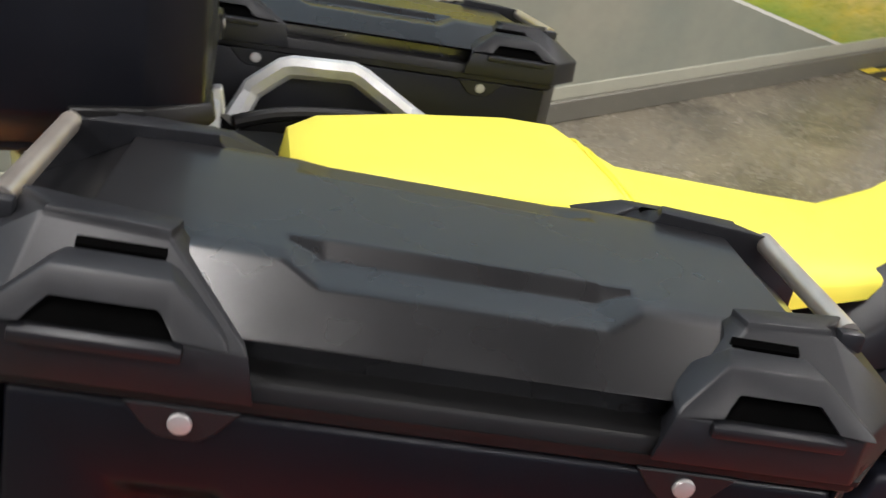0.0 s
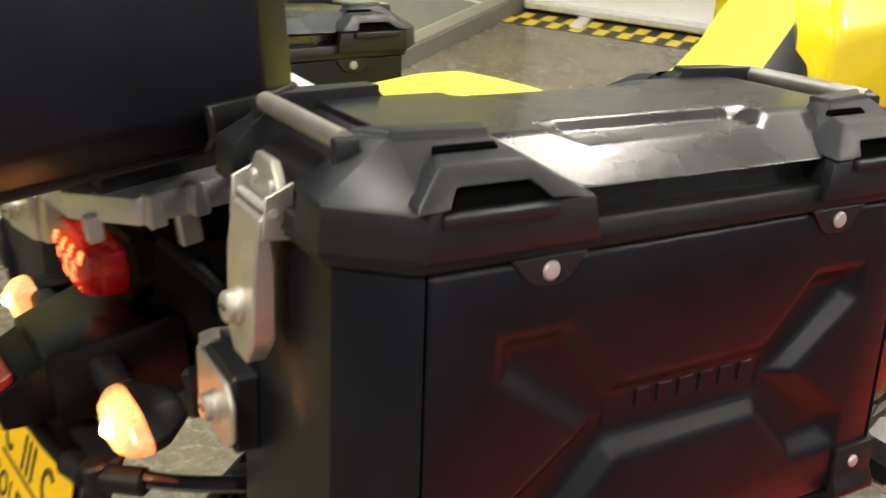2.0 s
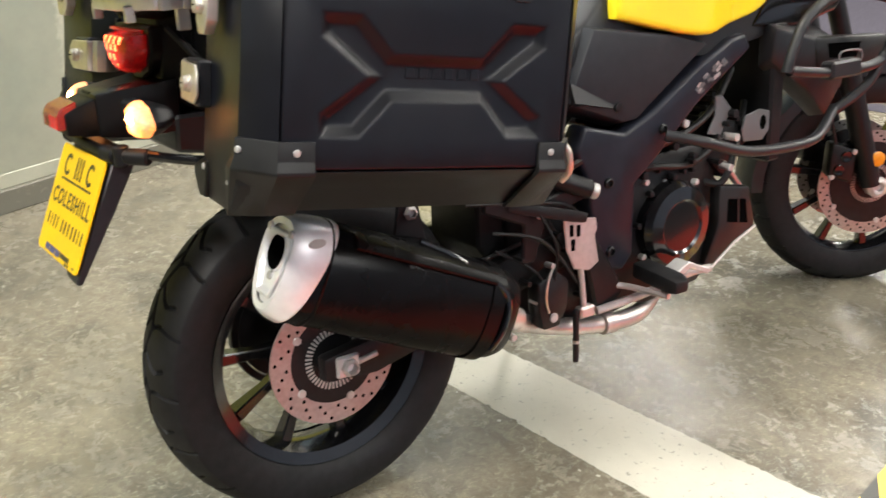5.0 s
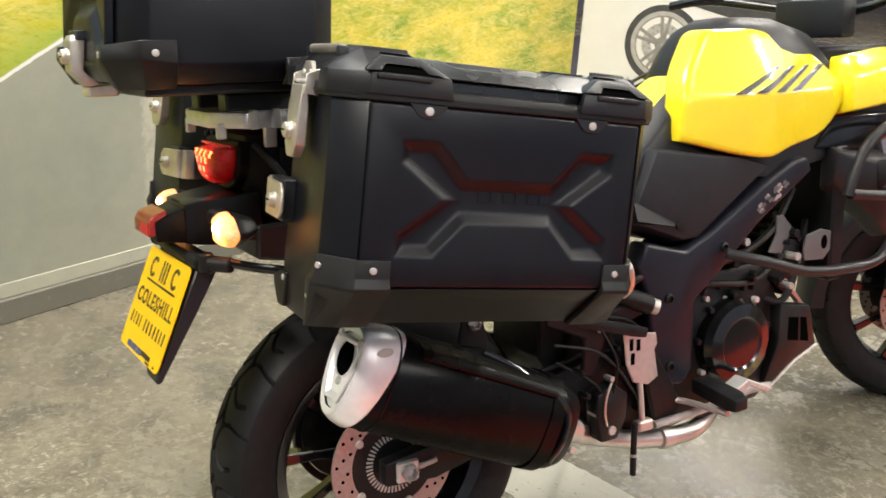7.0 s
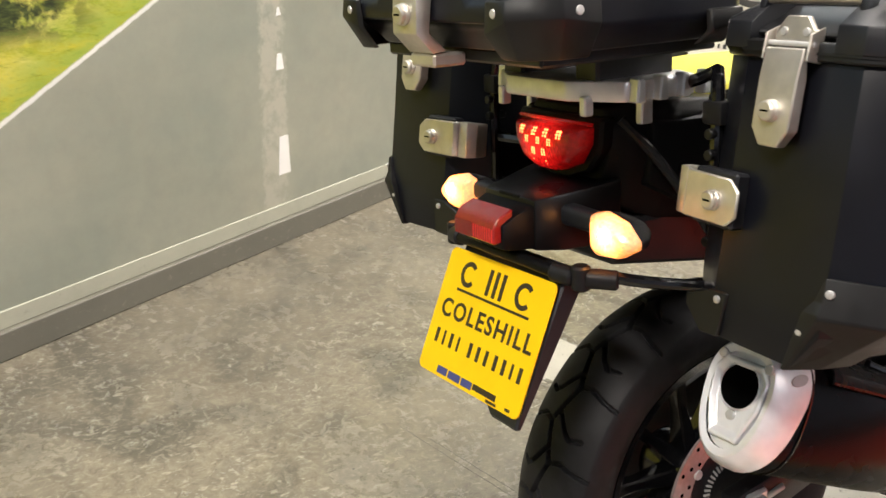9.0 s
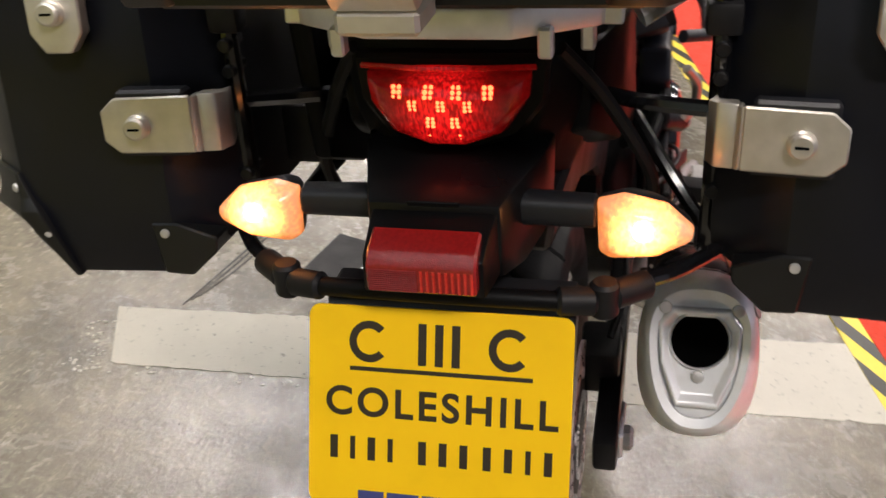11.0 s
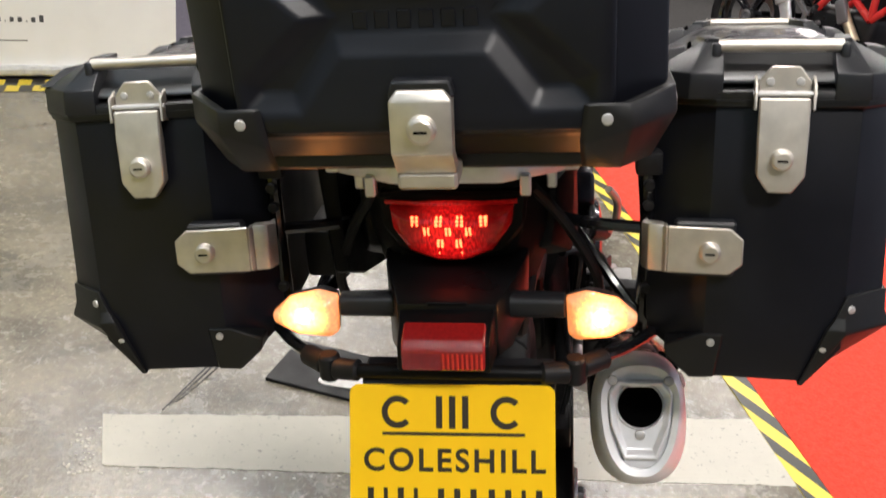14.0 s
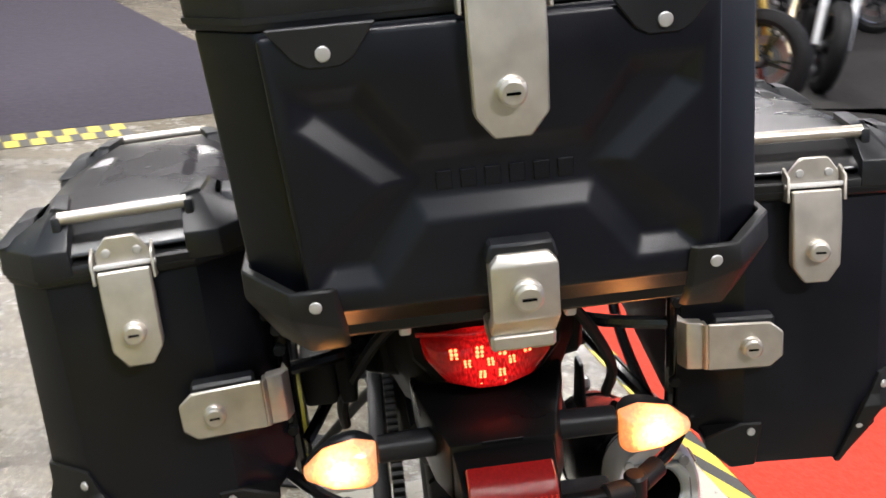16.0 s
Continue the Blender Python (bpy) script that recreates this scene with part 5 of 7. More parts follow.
    part("cover_fold", loft([[(s * 0.170, 0.498, 0.768), (s * 0.1765, 0.498, 0.776), (s * 0.188, 0.500, 0.738), (s * 0.170, 0.500, 0.730)], [(s * 0.170, 0.610, 0.716), (s * 0.1765, 0.612, 0.720), (s * 0.178, 0.610, 0.714), (s * 0.170, 0.608, 0.710)]]), PLASTIC, sc)

# ---- engine ----
eng = part("engine", bev(loft([[(x, 0.600, z) for x, z in ((-0.14, 0.30), (0.14, 0.30), (0.15, 0.56), (-0.15, 0.56))], [(x, 0.720, z) for x, z in ((-0.17, 0.27), (0.17, 0.27), (0.165, 0.60), (-0.165, 0.60))],
                               [(x, 0.900, z) for x, z in ((-0.16, 0.28), (0.16, 0.28), (0.15, 0.60), (-0.15, 0.60))], [(x, 0.990, z) for x, z in ((-0.12, 0.34), (0.12, 0.34), (0.12, 0.52), (-0.12, 0.52))]]), 0.012, 2), ENGINE, bike, "black engine crankcase")
part("clutch_cover", lathe([(0.098, 0.150), (0.096, 0.186), (0.086, 0.200), (0.060, 0.206), (0.054, 0.202), (0.020, 0.204)], (0, 0.790, 0.440), (1, 0, 0), 48), GLOSSBLACK, eng, "round black clutch cover")
for i in range(9):
    a = 2 * math.pi * i / 9 + 0.2
    part("case_bolt", screw((0.178, 0.790 + 0.106 * math.cos(a), 0.440 + 0.106 * math.sin(a)), (1, 0, 0), 0.007, 0.008), BOLT if i % 4 == 1 else ENGINE, eng)
for k, (y, z, ry) in enumerate(((1.01, 0.56, -40), (0.80, 0.69, 25))):
    at = Matrix.Translation((0, y, z)) @ pose(0, 0, 0, ry, 0, 0)
    cy = part("cylinder", moved(box(-0.070, 0.070, -0.062, 0.062, -0.10, 0.12, 0.006), at), ENGINE, bike, "black finned cylinder")
    for j in range(7):
        part("fin", moved(box(-0.085, 0.085, -0.075, 0.075, -0.085 + 0.028 * j, -0.070 + 0.028 * j, 0.004), at), ENGINE, cy)
part("cylinder_cover", moved(bev(box(0.06, 0.14, -0.055, 0.055, -0.06, 0.06), 0.014, 2), Matrix.Translation((0, 1.00, 0.575)) @ pose(0, 0, 0, -40, 0, 0)), ENGINE, eng)
part("bracket_plate", bev(prism([(0.935, 0.697), (0.958, 0.697), (0.990, 0.664), (0.957, 0.606), (0.915, 0.616), (0.938, 0.655)], "x", 0.150, 0.156), 0.002), GREYPAINT, eng, "grey alloy bracket")
eye = [(1.040 + 0.000, 0.640), (1.090, 0.650), (1.124, 0.641), (1.133, 0.605), (1.102, 0.576), (1.038, 0.581), (1.030, 0.610)]
ep = part("bracket_plate", bev(prism(eye, "x", 0.150, 0.156), 0.002), GREYPAINT, eng, "grey alloy bracket")
part("bracket_hole", moved(lathe([(0.014, 0), (0.014, 0.0012)], (0, 0, 0), (1, 0, 0), 18), Matrix.Translation((0.1555, 1.100, 0.618)) @ Matrix.Diagonal((1, 0.75, 1.2, 1))), HOLESHADE, ep)
part("down_pipe", tube([(0.120, 0.975, 0.565), (0.135, 1.000, 0.530), (0.135, 1.062, 0.462)], 0.0085, 10, 4), PIPE, eng)
rng = random.Random(4)
for i in range(26):
    y, z = rng.uniform(0.70, 1.02), rng.uniform(0.52, 0.66)
    part("engine_bolt", rod((0.12, y, z), (0.158 + rng.uniform(0, 0.02), y, z), rng.uniform(0.005, 0.010), 8, 0.001), BOLT if i % 3 == 0 else ENGINE, eng)
for pts in ([(0.13, 0.68, 0.60), (0.165, 0.78, 0.62), (0.15, 0.92, 0.66), (0.10, 1.05, 0.74)], [(0.14, 0.66, 0.56), (0.17, 0.72, 0.575), (0.16, 0.86, 0.56), (0.14, 0.98, 0.60)], [(0.12, 0.90, 0.52), (0.16, 0.96, 0.50), (0.15, 1.02, 0.58), (0.10, 1.10, 0.66)],
            [(0.15, 0.42, 0.56), (0.17, 0.46, 0.60), (0.175, 0.52, 0.62), (0.15, 0.58, 0.64)], [(0.12, 0.30, 0.62), (0.15, 0.38, 0.585), (0.15, 0.46, 0.50), (0.14, 0.52, 0.40)]):
    part("hose", tube(pts, 0.008, 8), HOSE, eng)
for pts, r in (([(0.185, 0.300, 0.520), (0.215, 0.380, 0.500), (0.205, 0.450, 0.440), (0.180, 0.520, 0.360)], 0.0035), ([(0.170, 0.250, 0.580), (0.200, 0.360, 0.570), (0.190, 0.470, 0.545), (0.170, 0.540, 0.500)], 0.0035),
               ([(0.150, 0.330, 0.470), (0.190, 0.400, 0.420), (0.185, 0.440, 0.340), (0.150, 0.500, 0.290)], 0.003), ([(0.200, 0.400, 0.540), (0.215, 0.430, 0.470), (0.195, 0.440, 0.390), (0.175, 0.480, 0.330)], 0.003)):
    part("hose", tube(pts, r, 8), HOSE, eng)
part("exhaust_hanger", bev(prism([(0.285, 0.600), (0.420, 0.560), (0.520, 0.580), (0.530, 0.545), (0.430, 0.520), (0.400, 0.440), (0.370, 0.440), (0.375, 0.520), (0.280, 0.560)], "x", 0.172, 0.184), 0.004), ENGINE, bike, "black pillion footrest bracket")
part("pivot_casting", bev(loft([[(x, 0.400, z) for x, z in ((-0.10, 0.34), (0.10, 0.34), (0.10, 0.52), (-0.10, 0.52))], [(x, 0.470, z) for x, z in ((-0.13, 0.27), (0.13, 0.27), (0.13, 0.60), (-0.13, 0.60))], [(x, 0.610, z) for x, z in ((-0.13, 0.25), (0.13, 0.25), (0.13, 0.62), (-0.13, 0.62))]]), 0.010, 2), ENGINE, bike, "black frame casting round the swingarm pivot")
part("splash_guard", bev(loft([[(x, 0.335, z) for x, z in ((-0.085, 0.46), (0.085, 0.46), (0.085, 0.66), (-0.085, 0.66))], [(x, 0.405, z) for x, z in ((-0.085, 0.36), (0.085, 0.36), (0.085, 0.66), (-0.085, 0.66))]]), 0.006), HOSE, bike, "black splash guard ahead of the wheel")
part("pillion_peg", bev(loft([[(0.190, 0.330, 0.555), (0.190, 0.365, 0.545), (0.190, 0.372, 0.565), (0.190, 0.337, 0.577)], [(0.215, 0.470, 0.515), (0.215, 0.505, 0.505), (0.215, 0.512, 0.527), (0.215, 0.477, 0.538)]]), 0.005, 2), HOSE, bike, "folded black pillion footrest")
rng = random.Random(9)
for i in range(10):
    y, z = rng.uniform(0.36, 0.54), rng.uniform(0.33, 0.58)
    part("bracket_bolt", rod((0.165, y, z), (0.186 + rng.uniform(0, 0.012), y, z), rng.uniform(0.004, 0.007), 8, 0.001), BOLT if i % 4 == 0 else ENGINE, eng)
shock = part("shock", tube([(0.02, 0.36, 0.70), (0.02, 0.44, 0.36)], 0.032, 14, 1), ENGINE, bike, "black rear shock absorber")
part("spring", tube([(0.02 + 0.044 * math.cos(k * 0.7), 0.36 + 0.08 * k / 90 + 0.044 * math.sin(k * 0.7), 0.70 - 0.34 * k / 90) for k in range(91)], 0.006, 6, 1), ENGINE, shock)
part("reservoir", bev(rod((0.165, 0.455, 0.598), (0.200, 0.530, 0.566), 0.020, 18, 0.004), 0), ENGINE, bike, "black remote preload adjuster")
part("bright_cap", rod((0.200, 0.530, 0.566), (0.206, 0.542, 0.561), 0.016, 14, 0.002), BOLT, bike)
part("rail_end", tube([(0.205, 0.430, 0.690), (0.222, 0.450, 0.660), (0.220, 0.455, 0.620), (0.205, 0.448, 0.600)], 0.0075, 10), TUBESTEEL, bike)
# heel guard, brake rod and pedal
hg = part("heel_guard", bev(prism([(0.462, 0.518), (0.548, 0.506), (0.552, 0.482), (0.545, 0.470), (0.556, 0.412), (0.530, 0.398), (0.490, 0.410), (0.470, 0.452)], "x", 0.192, 0.197), 0.002), PINKSTEEL, bike, "bare alloy heel guard with slots")
for y, z in ((0.482, 0.492), (0.500, 0.489), (0.486, 0.462)):
    part("slot", box(0.1968, 0.1976, y - 0.005, y + 0.005, z - 0.013, z + 0.011), HOLESHADE, hg)
part("brake_rod", rod((0.190, 0.512, 0.405), (0.190, 0.522, 0.312), 0.0065, 12), BOLT, bike)
part("rod_fork", box(0.178, 0.200, 0.506, 0.545, 0.298, 0.322, 0.004), PINKSTEEL, bike)
part("rubber_tip", rod((0.190, 0.500, 0.320), (0.190, 0.499, 0.204), 0.0065, 12, 0.002), HOSE, bike)
part("tip_band", rod((0.190, 0.4993, 0.252), (0.190, 0.4992, 0.246), 0.0075, 12), BOLT, bike)
part("peg_bracket", bev(prism([(0.555, 0.470), (0.600, 0.400), (0.640, 0.330), (0.600, 0.285), (0.560, 0.300), (0.535, 0.400)], "x", 0.150, 0.185), 0.006), ENGINE, bike, "black footrest bracket")
pg = part("footrest", bev(loft([[(0.190, 0.655, 0.352), (0.190, 0.705, 0.352), (0.190, 0.705, 0.386), (0.190, 0.655, 0.386)], [(0.300, 0.640, 0.350), (0.300, 0.690, 0.350), (0.300, 0.690, 0.384), (0.300, 0.640, 0.384)], [(0.325, 0.645, 0.352), (0.325, 0.680, 0.352), (0.325, 0.680, 0.378), (0.325, 0.645, 0.378)]]), 0.006, 2), HOSE, bike, "black rubber footrest")
part("footrest_stay", tube([(0.170, 0.600, 0.345), (0.200, 0.640, 0.338), (0.300, 0.650, 0.342)], 0.007, 8), PINKSTEEL, pg)
pd = part("brake_pedal", tube([(0.185, 0.560, 0.300), (0.205, 0.680, 0.315), (0.215, 0.800, 0.335), (0.240, 0.845, 0.345)], 0.009, 10), PINKSTEEL, bike, "alloy brake pedal")
part("pedal_pad", bev(prism([(0.699, 0.371), (0.740, 0.389), (0.810, 0.357), (0.798, 0.348), (0.744, 0.374), (0.714, 0.360)], "x", 0.232, 0.272), 0.002), BOLT, pd)
# belly pan
part("belly_pan", bev(loft([[(x, 0.640, z) for x, z in ((-0.13, 0.250), (0.13, 0.250), (0.15, 0.295), (-0.15, 0.295))], [(x, 0.890, z) for x, z in ((-0.12, 0.280), (0.12, 0.280), (0.150, 0.330), (-0.150, 0.330))],
                            [(x, 0.980, z) for x, z in ((-0.10, 0.345), (0.10, 0.345), (0.135, 0.410), (-0.135, 0.410))], [(x, 1.040, z) for x, z in ((-0.09, 0.400), (0.09, 0.400), (0.120, 0.460), (-0.120, 0.460))]]), 0.006, 2), PLASTIC, bike, "black belly pan")
sk = part("skid_guard", bev(prism([(0.945, 0.497), (1.046, 0.479), (1.073, 0.380), (1.000, 0.355), (0.921, 0.308), (0.902, 0.319), (0.945, 0.406)], "x", 0.140, 0.172), 0.006, 2), GUARD, bike, "black moulded engine guard with a pocket")
part("pocket", bev(prism([(0.972, 0.462), (1.034, 0.452), (1.046, 0.392), (0.972, 0.407)], "x", 0.168, 0.1728), 0.001), HOLESHADE, sk)
part("guard_rib", prism([(1.004, 0.458), (1.010, 0.457), (1.014, 0.398), (1.008, 0.399)], "x", 0.168, 0.1740), GUARD, sk)
# thin pinkish line painting the light caught by the guard's lower edge
part("lit_edge", tube([(0.1735, 0.905, 0.312), (0.1735, 0.925, 0.309), (0.1735, 1.000, 0.354), (0.1730, 1.072, 0.380)], 0.0028, 6, 1), PINKSTEEL, sk)
part("linkage_cover", bev(prism([(0.396, 0.400), (0.440, 0.418), (0.473, 0.392), (0.470, 0.340), (0.448, 0.300), (0.407, 0.300), (0.398, 0.343)], "x", 0.160, 0.200), 0.005, 2), ENGINE, bike, "black linkage cover ahead of the muffler")
part("bright_edge", tube([(0.200, 0.430, 0.425), (0.207, 0.412, 0.400), (0.207, 0.408, 0.365), (0.200, 0.420, 0.335)], 0.0026, 8, 4), TUBESTEEL, bike)
part("linkage_bolt", screw((0.199, 0.432, 0.322), (1, 0, 0), 0.010, 0.007), BOLT, bike)
# crash bars
for s in (1, -1):
    part("crash_bar", tube([(s * 0.200, 0.735, 0.645), (s * 0.245, 0.800, 0.628), (s * 0.250, 0.928, 0.590), (s * 0.250, 1.073, 0.578), (s * 0.245, 1.180, 0.585), (s * 0.200, 1.300, 0.630)], 0.0120, 12), PLASTIC, bike, "black tubular crash bar")
    part("crash_bar", tube([(s * 0.248, 1.050, 0.742), (s * 0.249, 1.066, 0.790), (s * 0.250, 1.110, 0.854), (s * 0.250, 1.215, 0.896), (s * 0.248, 1.400, 0.878), (s * 0.245, 1.443, 0.846), (s * 0.245, 1.413, 0.740), (s * 0.250, 1.234, 0.726), (s * 0.248, 1.059, 0.745)], 0.0120, 12), PLASTIC, bike, "black tubular crash bar")
    part("bar_clamp", box(s * 0.248 - 0.018, s * 0.248 + 0.018, 1.190, 1.300, 0.712, 0.752, 0.006), PLASTIC, bike)
    part("bar_stay", tube([(s * 0.248, 1.410, 0.750), (s * 0.235, 1.370, 0.680), (s * 0.200, 1.290, 0.620)], 0.0120, 10), PLASTIC, bike)
    fk = part("fork_leg", moved(tube([(s * 0.100, -0.015, 0.005), (s * 0.100, -0.060, 0.130), (s * 0.100, -0.180, 0.460), (s * 0.100, -0.250, 0.640)], [0.030, 0.030, 0.025, 0.025], 16, 4), STEER), ENGINE, bike, "black fork leg")
    part("axle_clamp", moved(lathe([(0.030, 0), (0.030, 0.030), (0.018, 0.036), (0.013, 0.034), (0.011, 0.026)], (s * 0.090, 0, 0), (s, 0, 0), 24), STEER), BOLT, fk)
    part("brake_caliper", moved(bev(loft([[(s * x, -0.150, z) for x, z in ((0.062, 0.03), (0.115, 0.03), (0.115, 0.13), (0.062, 0.13))], [(s * x, -0.075, z) for x, z in ((0.062, 0.01), (0.115, 0.01), (0.115, 0.11), (0.062, 0.11))]]), 0.010, 2), STEER), ENGINE, fk)
    for y, z in ((-0.122, 0.052), (-0.106, 0.092)):
        part("piston_cap", moved(lathe([(0.017, -0.004), (0.017, 0.004), (0.014, 0.007), (0.006, 0.006)], (s * 0.113, y, z), (s, 0, 0), 18), STEER), GLOSSBLACK, fk)
    for y, z in ((-0.140, 0.030), (-0.084, 0.104)):
        part("caliper_bolt", moved(screw((s * 0.113, y, z), (s, 0, 0), 0.008, 0.007), STEER), BOLT, fk)
    part("brake_hose", moved(tube([(s * 0.104, -0.135, 0.120), (s * 0.128, -0.170, 0.190), (s * 0.124, -0.215, 0.330), (s * 0.100, -0.270, 0.470), (s * 0.060, -0.280, 0.600)], 0.0048, 8), STEER), HOSE, fk)
    part("hose_clip", moved(box(s * 0.122 - 0.008, s * 0.122 + 0.008, -0.208, -0.190, 0.262, 0.282, 0.002), STEER), BOLT, fk)
    part("fork_reflector", moved(lathe([(0.022, 0), (0.022, 0.004), (0.018, 0.006)], (s * 0.122, -0.020, 0.085), (s, 0, 0), 24), STEER), ORANGE, fk, "round amber reflector")
    part("radiator_shroud", bev(loft([[(s * x, 1.100, z) for x, z in ((0.13, 0.74), (0.170, 0.76), (0.180, 0.83), (0.13, 0.85))], [(s * x, 1.220, z) for x, z in ((0.13, 0.66), (0.180, 0.68), (0.190, 0.80), (0.13, 0.83))], [(s * x, 1.300, z) for x, z in ((0.13, 0.60), (0.178, 0.61), (0.188, 0.78), (0.13, 0.82))], [(s * x, 1.400, z) for x, z in ((0.12, 0.66), (0.150, 0.67), (0.160, 0.76), (0.12, 0.78))]]), 0.008, 2), PLASTIC, bike, "black radiator shroud")
    part("fairing_side", bev(loft([[(s * x, 1.120, z) for x, z in ((0.12, 0.90), (0.200, 0.92), (0.190, 1.00), (0.12, 1.04))], [(s * x, 1.320, z) for x, z in ((0.10, 0.93), (0.205, 0.94), (0.190, 1.02), (0.10, 1.06))], [(s * x, 1.560, z) for x, z in ((0.05, 0.97), (0.130, 0.97), (0.110, 1.04), (0.05, 1.06))]]), 0.010, 2), YPAINT, bike, "yellow front fairing panel")
    panel = [(1.220, 0.800), (1.510, 0.785), (1.529, 0.730), (1.405, 0.707), (1.244, 0.723)]
    duct = part("air_duct", bev(prism(panel if s > 0 else panel[::-1], "x", min(s * 0.150, s * 0.192), max(s * 0.150, s * 0.192)), 0.010, 2), GUARD, bike, "grey-black air duct panel")
    slot = [(1.270, 0.782), (1.400, 0.776), (1.385, 0.742), (1.280, 0.748)]
    part("slot", prism(slot if s > 0 else slot[::-1], "x", min(s * 0.186, s * 0.1925), max(s * 0.186, s * 0.1925)), HOLESHADE, duct)
    under = [(1.040, 0.835), (1.110, 0.910), (1.400, 0.905), (1.340, 0.850), (1.220, 0.825)]
    part("fairing_lower", bev(prism(under if s > 0 else under[::-1], "x", min(s * 0.120, s * 0.158), max(s * 0.120, s * 0.158)), 0.010, 2), GLOSSBLACK, bike, "black lower fairing")
    part("wire_loop", tube([(s * 0.262, 1.215, 0.752), (s * 0.262, 1.222, 0.772), (s * 0.262, 1.290, 0.770), (s * 0.262, 1.298, 0.750)], 0.0022, 8, 3), GREYPAINT, bike)
fend = []
for i in range(13):
    a = math.radians(-5 + 118 * i / 12)
    r0, r1 = 0.346, 0.360
    c, s_ = math.cos(a), math.sin(a)
    fend.append([(x, -r * c, r * s_) for x, r in ((-0.066, r0 - 0.03), (-0.062, r1 - 0.012), (-0.04, r1), (0.04, r1), (0.062, r1 - 0.012), (0.066, r0 - 0.03), (0.050, r0 - 0.012), (-0.050, r0 - 0.012))])
part("front_mudguard", moved(loft(fend), STEER), PLASTIC, bike, "black front mudguard")
part("radiator", box(-0.16, 0.16, 1.120, 1.165, 0.52, 0.84, 0.006), ENGINE, bike, "black radiator")
part("headstock", bev(loft([[(x, 1.06, z) for x, z in ((-0.09, 0.80), (0.09, 0.80), (0.08, 1.06), (-0.08, 1.06))], [(x, 1.60, z) for x, z in ((-0.11, 0.90), (0.11, 0.90), (0.09, 1.06), (-0.09, 1.06))]]), 0.01), ENGINE, bike, "black steering head")
part("handlebar", tube([(0.400, 1.130, 1.170), (0.300, 1.180, 1.180), (0.120, 1.270, 1.150), (0.0, 1.285, 1.140), (-0.120, 1.270, 1.150), (-0.300, 1.180, 1.180), (-0.400, 1.130, 1.170)], 0.012, 12), GLOSSBLACK, bike, "black handlebar")
part("instrument", bev(box(-0.10, 0.10, 1.19, 1.24, 1.08, 1.17), 0.01, 2), PLASTIC, bike, "black instrument housing")
# side stand down on the left
FOOT = Matrix.Translation((-0.358, 0.752, 0.0664)) @ pose(0, 0, 0, 0, 9.1, 0)
ss = part("side_stand", tube([(-0.125, 0.640, 0.330), (-0.190, 0.700, 0.240), (-0.300, 0.740, 0.100), (-0.352, 0.752, 0.068)], 0.012, 12), ENGINE, bike, "black side stand, lowered")
part("stand_foot", moved(prism([(-0.125, -0.030), (-0.112, -0.042), (0.030, -0.042), (0.030, 0.038), (-0.112, 0.038), (-0.125, 0.026)], "z", -0.004, 0.004, 0.0015), FOOT), BOLT, ss, "bare metal stand foot")
for x in (-0.108, -0.070):
    part("foot_bolt", moved(screw((x, 0.0, 0.004), (0, 0, 1), 0.005, 0.003), FOOT), ENGINE, ss)

# ---- the hall ----
def tree_of(m):
    nt = m.node_tree
    return nt, nt.nodes, nt.links, nt.nodes["Principled BSDF"]


def math_node(nt, op, a, b=None, c=None):
    n = nt.nodes.new("ShaderNodeMath")
    n.operation = op
    for i, v in enumerate((a, b, c)):
        if v is None:
            continue
        if isinstance(v, (int, float)):
            n.inputs[i].default_value = v
        else:
            nt.links.new(v, n.inputs[i])
    return n.outputs[0]


def mix(nt, f, a, b):
    n = nt.nodes.new("ShaderNodeMix")
    n.data_type = "RGBA"
    nt.links.new(f, n.inputs["Factor"])
    for v, s in ((a, n.inputs["A"]), (b, n.inputs["B"])):
        if isinstance(v, tuple):
            s.default_value = (*v, 1)
        else:
            nt.links.new(v, s)
    return n.outputs["Result"]


def noise_of(nt, vec, scale, detail=6, rough=0.6, dist=0.0):
    n = nt.nodes.new("ShaderNodeTexNoise")
    n.inputs["Scale"].default_value, n.inputs["Detail"].default_value = scale, detail
    n.inputs["Roughness"].default_value, n.inputs["Distortion"].default_value = rough, dist
    nt.links.new(vec, n.inputs["Vector"])
    return n.outputs["Fac"]


def ramp_of(nt, v, lo, hi, a=0.0, b=1.0):
    n = nt.nodes.new("ShaderNodeMapRange")
    for k, x in (("From Min", lo), ("From Max", hi), ("To Min", a), ("To Max", b)):
        n.inputs[k].default_value = x
    nt.links.new(v, n.inputs["Value"])
    return n.outputs["Result"]


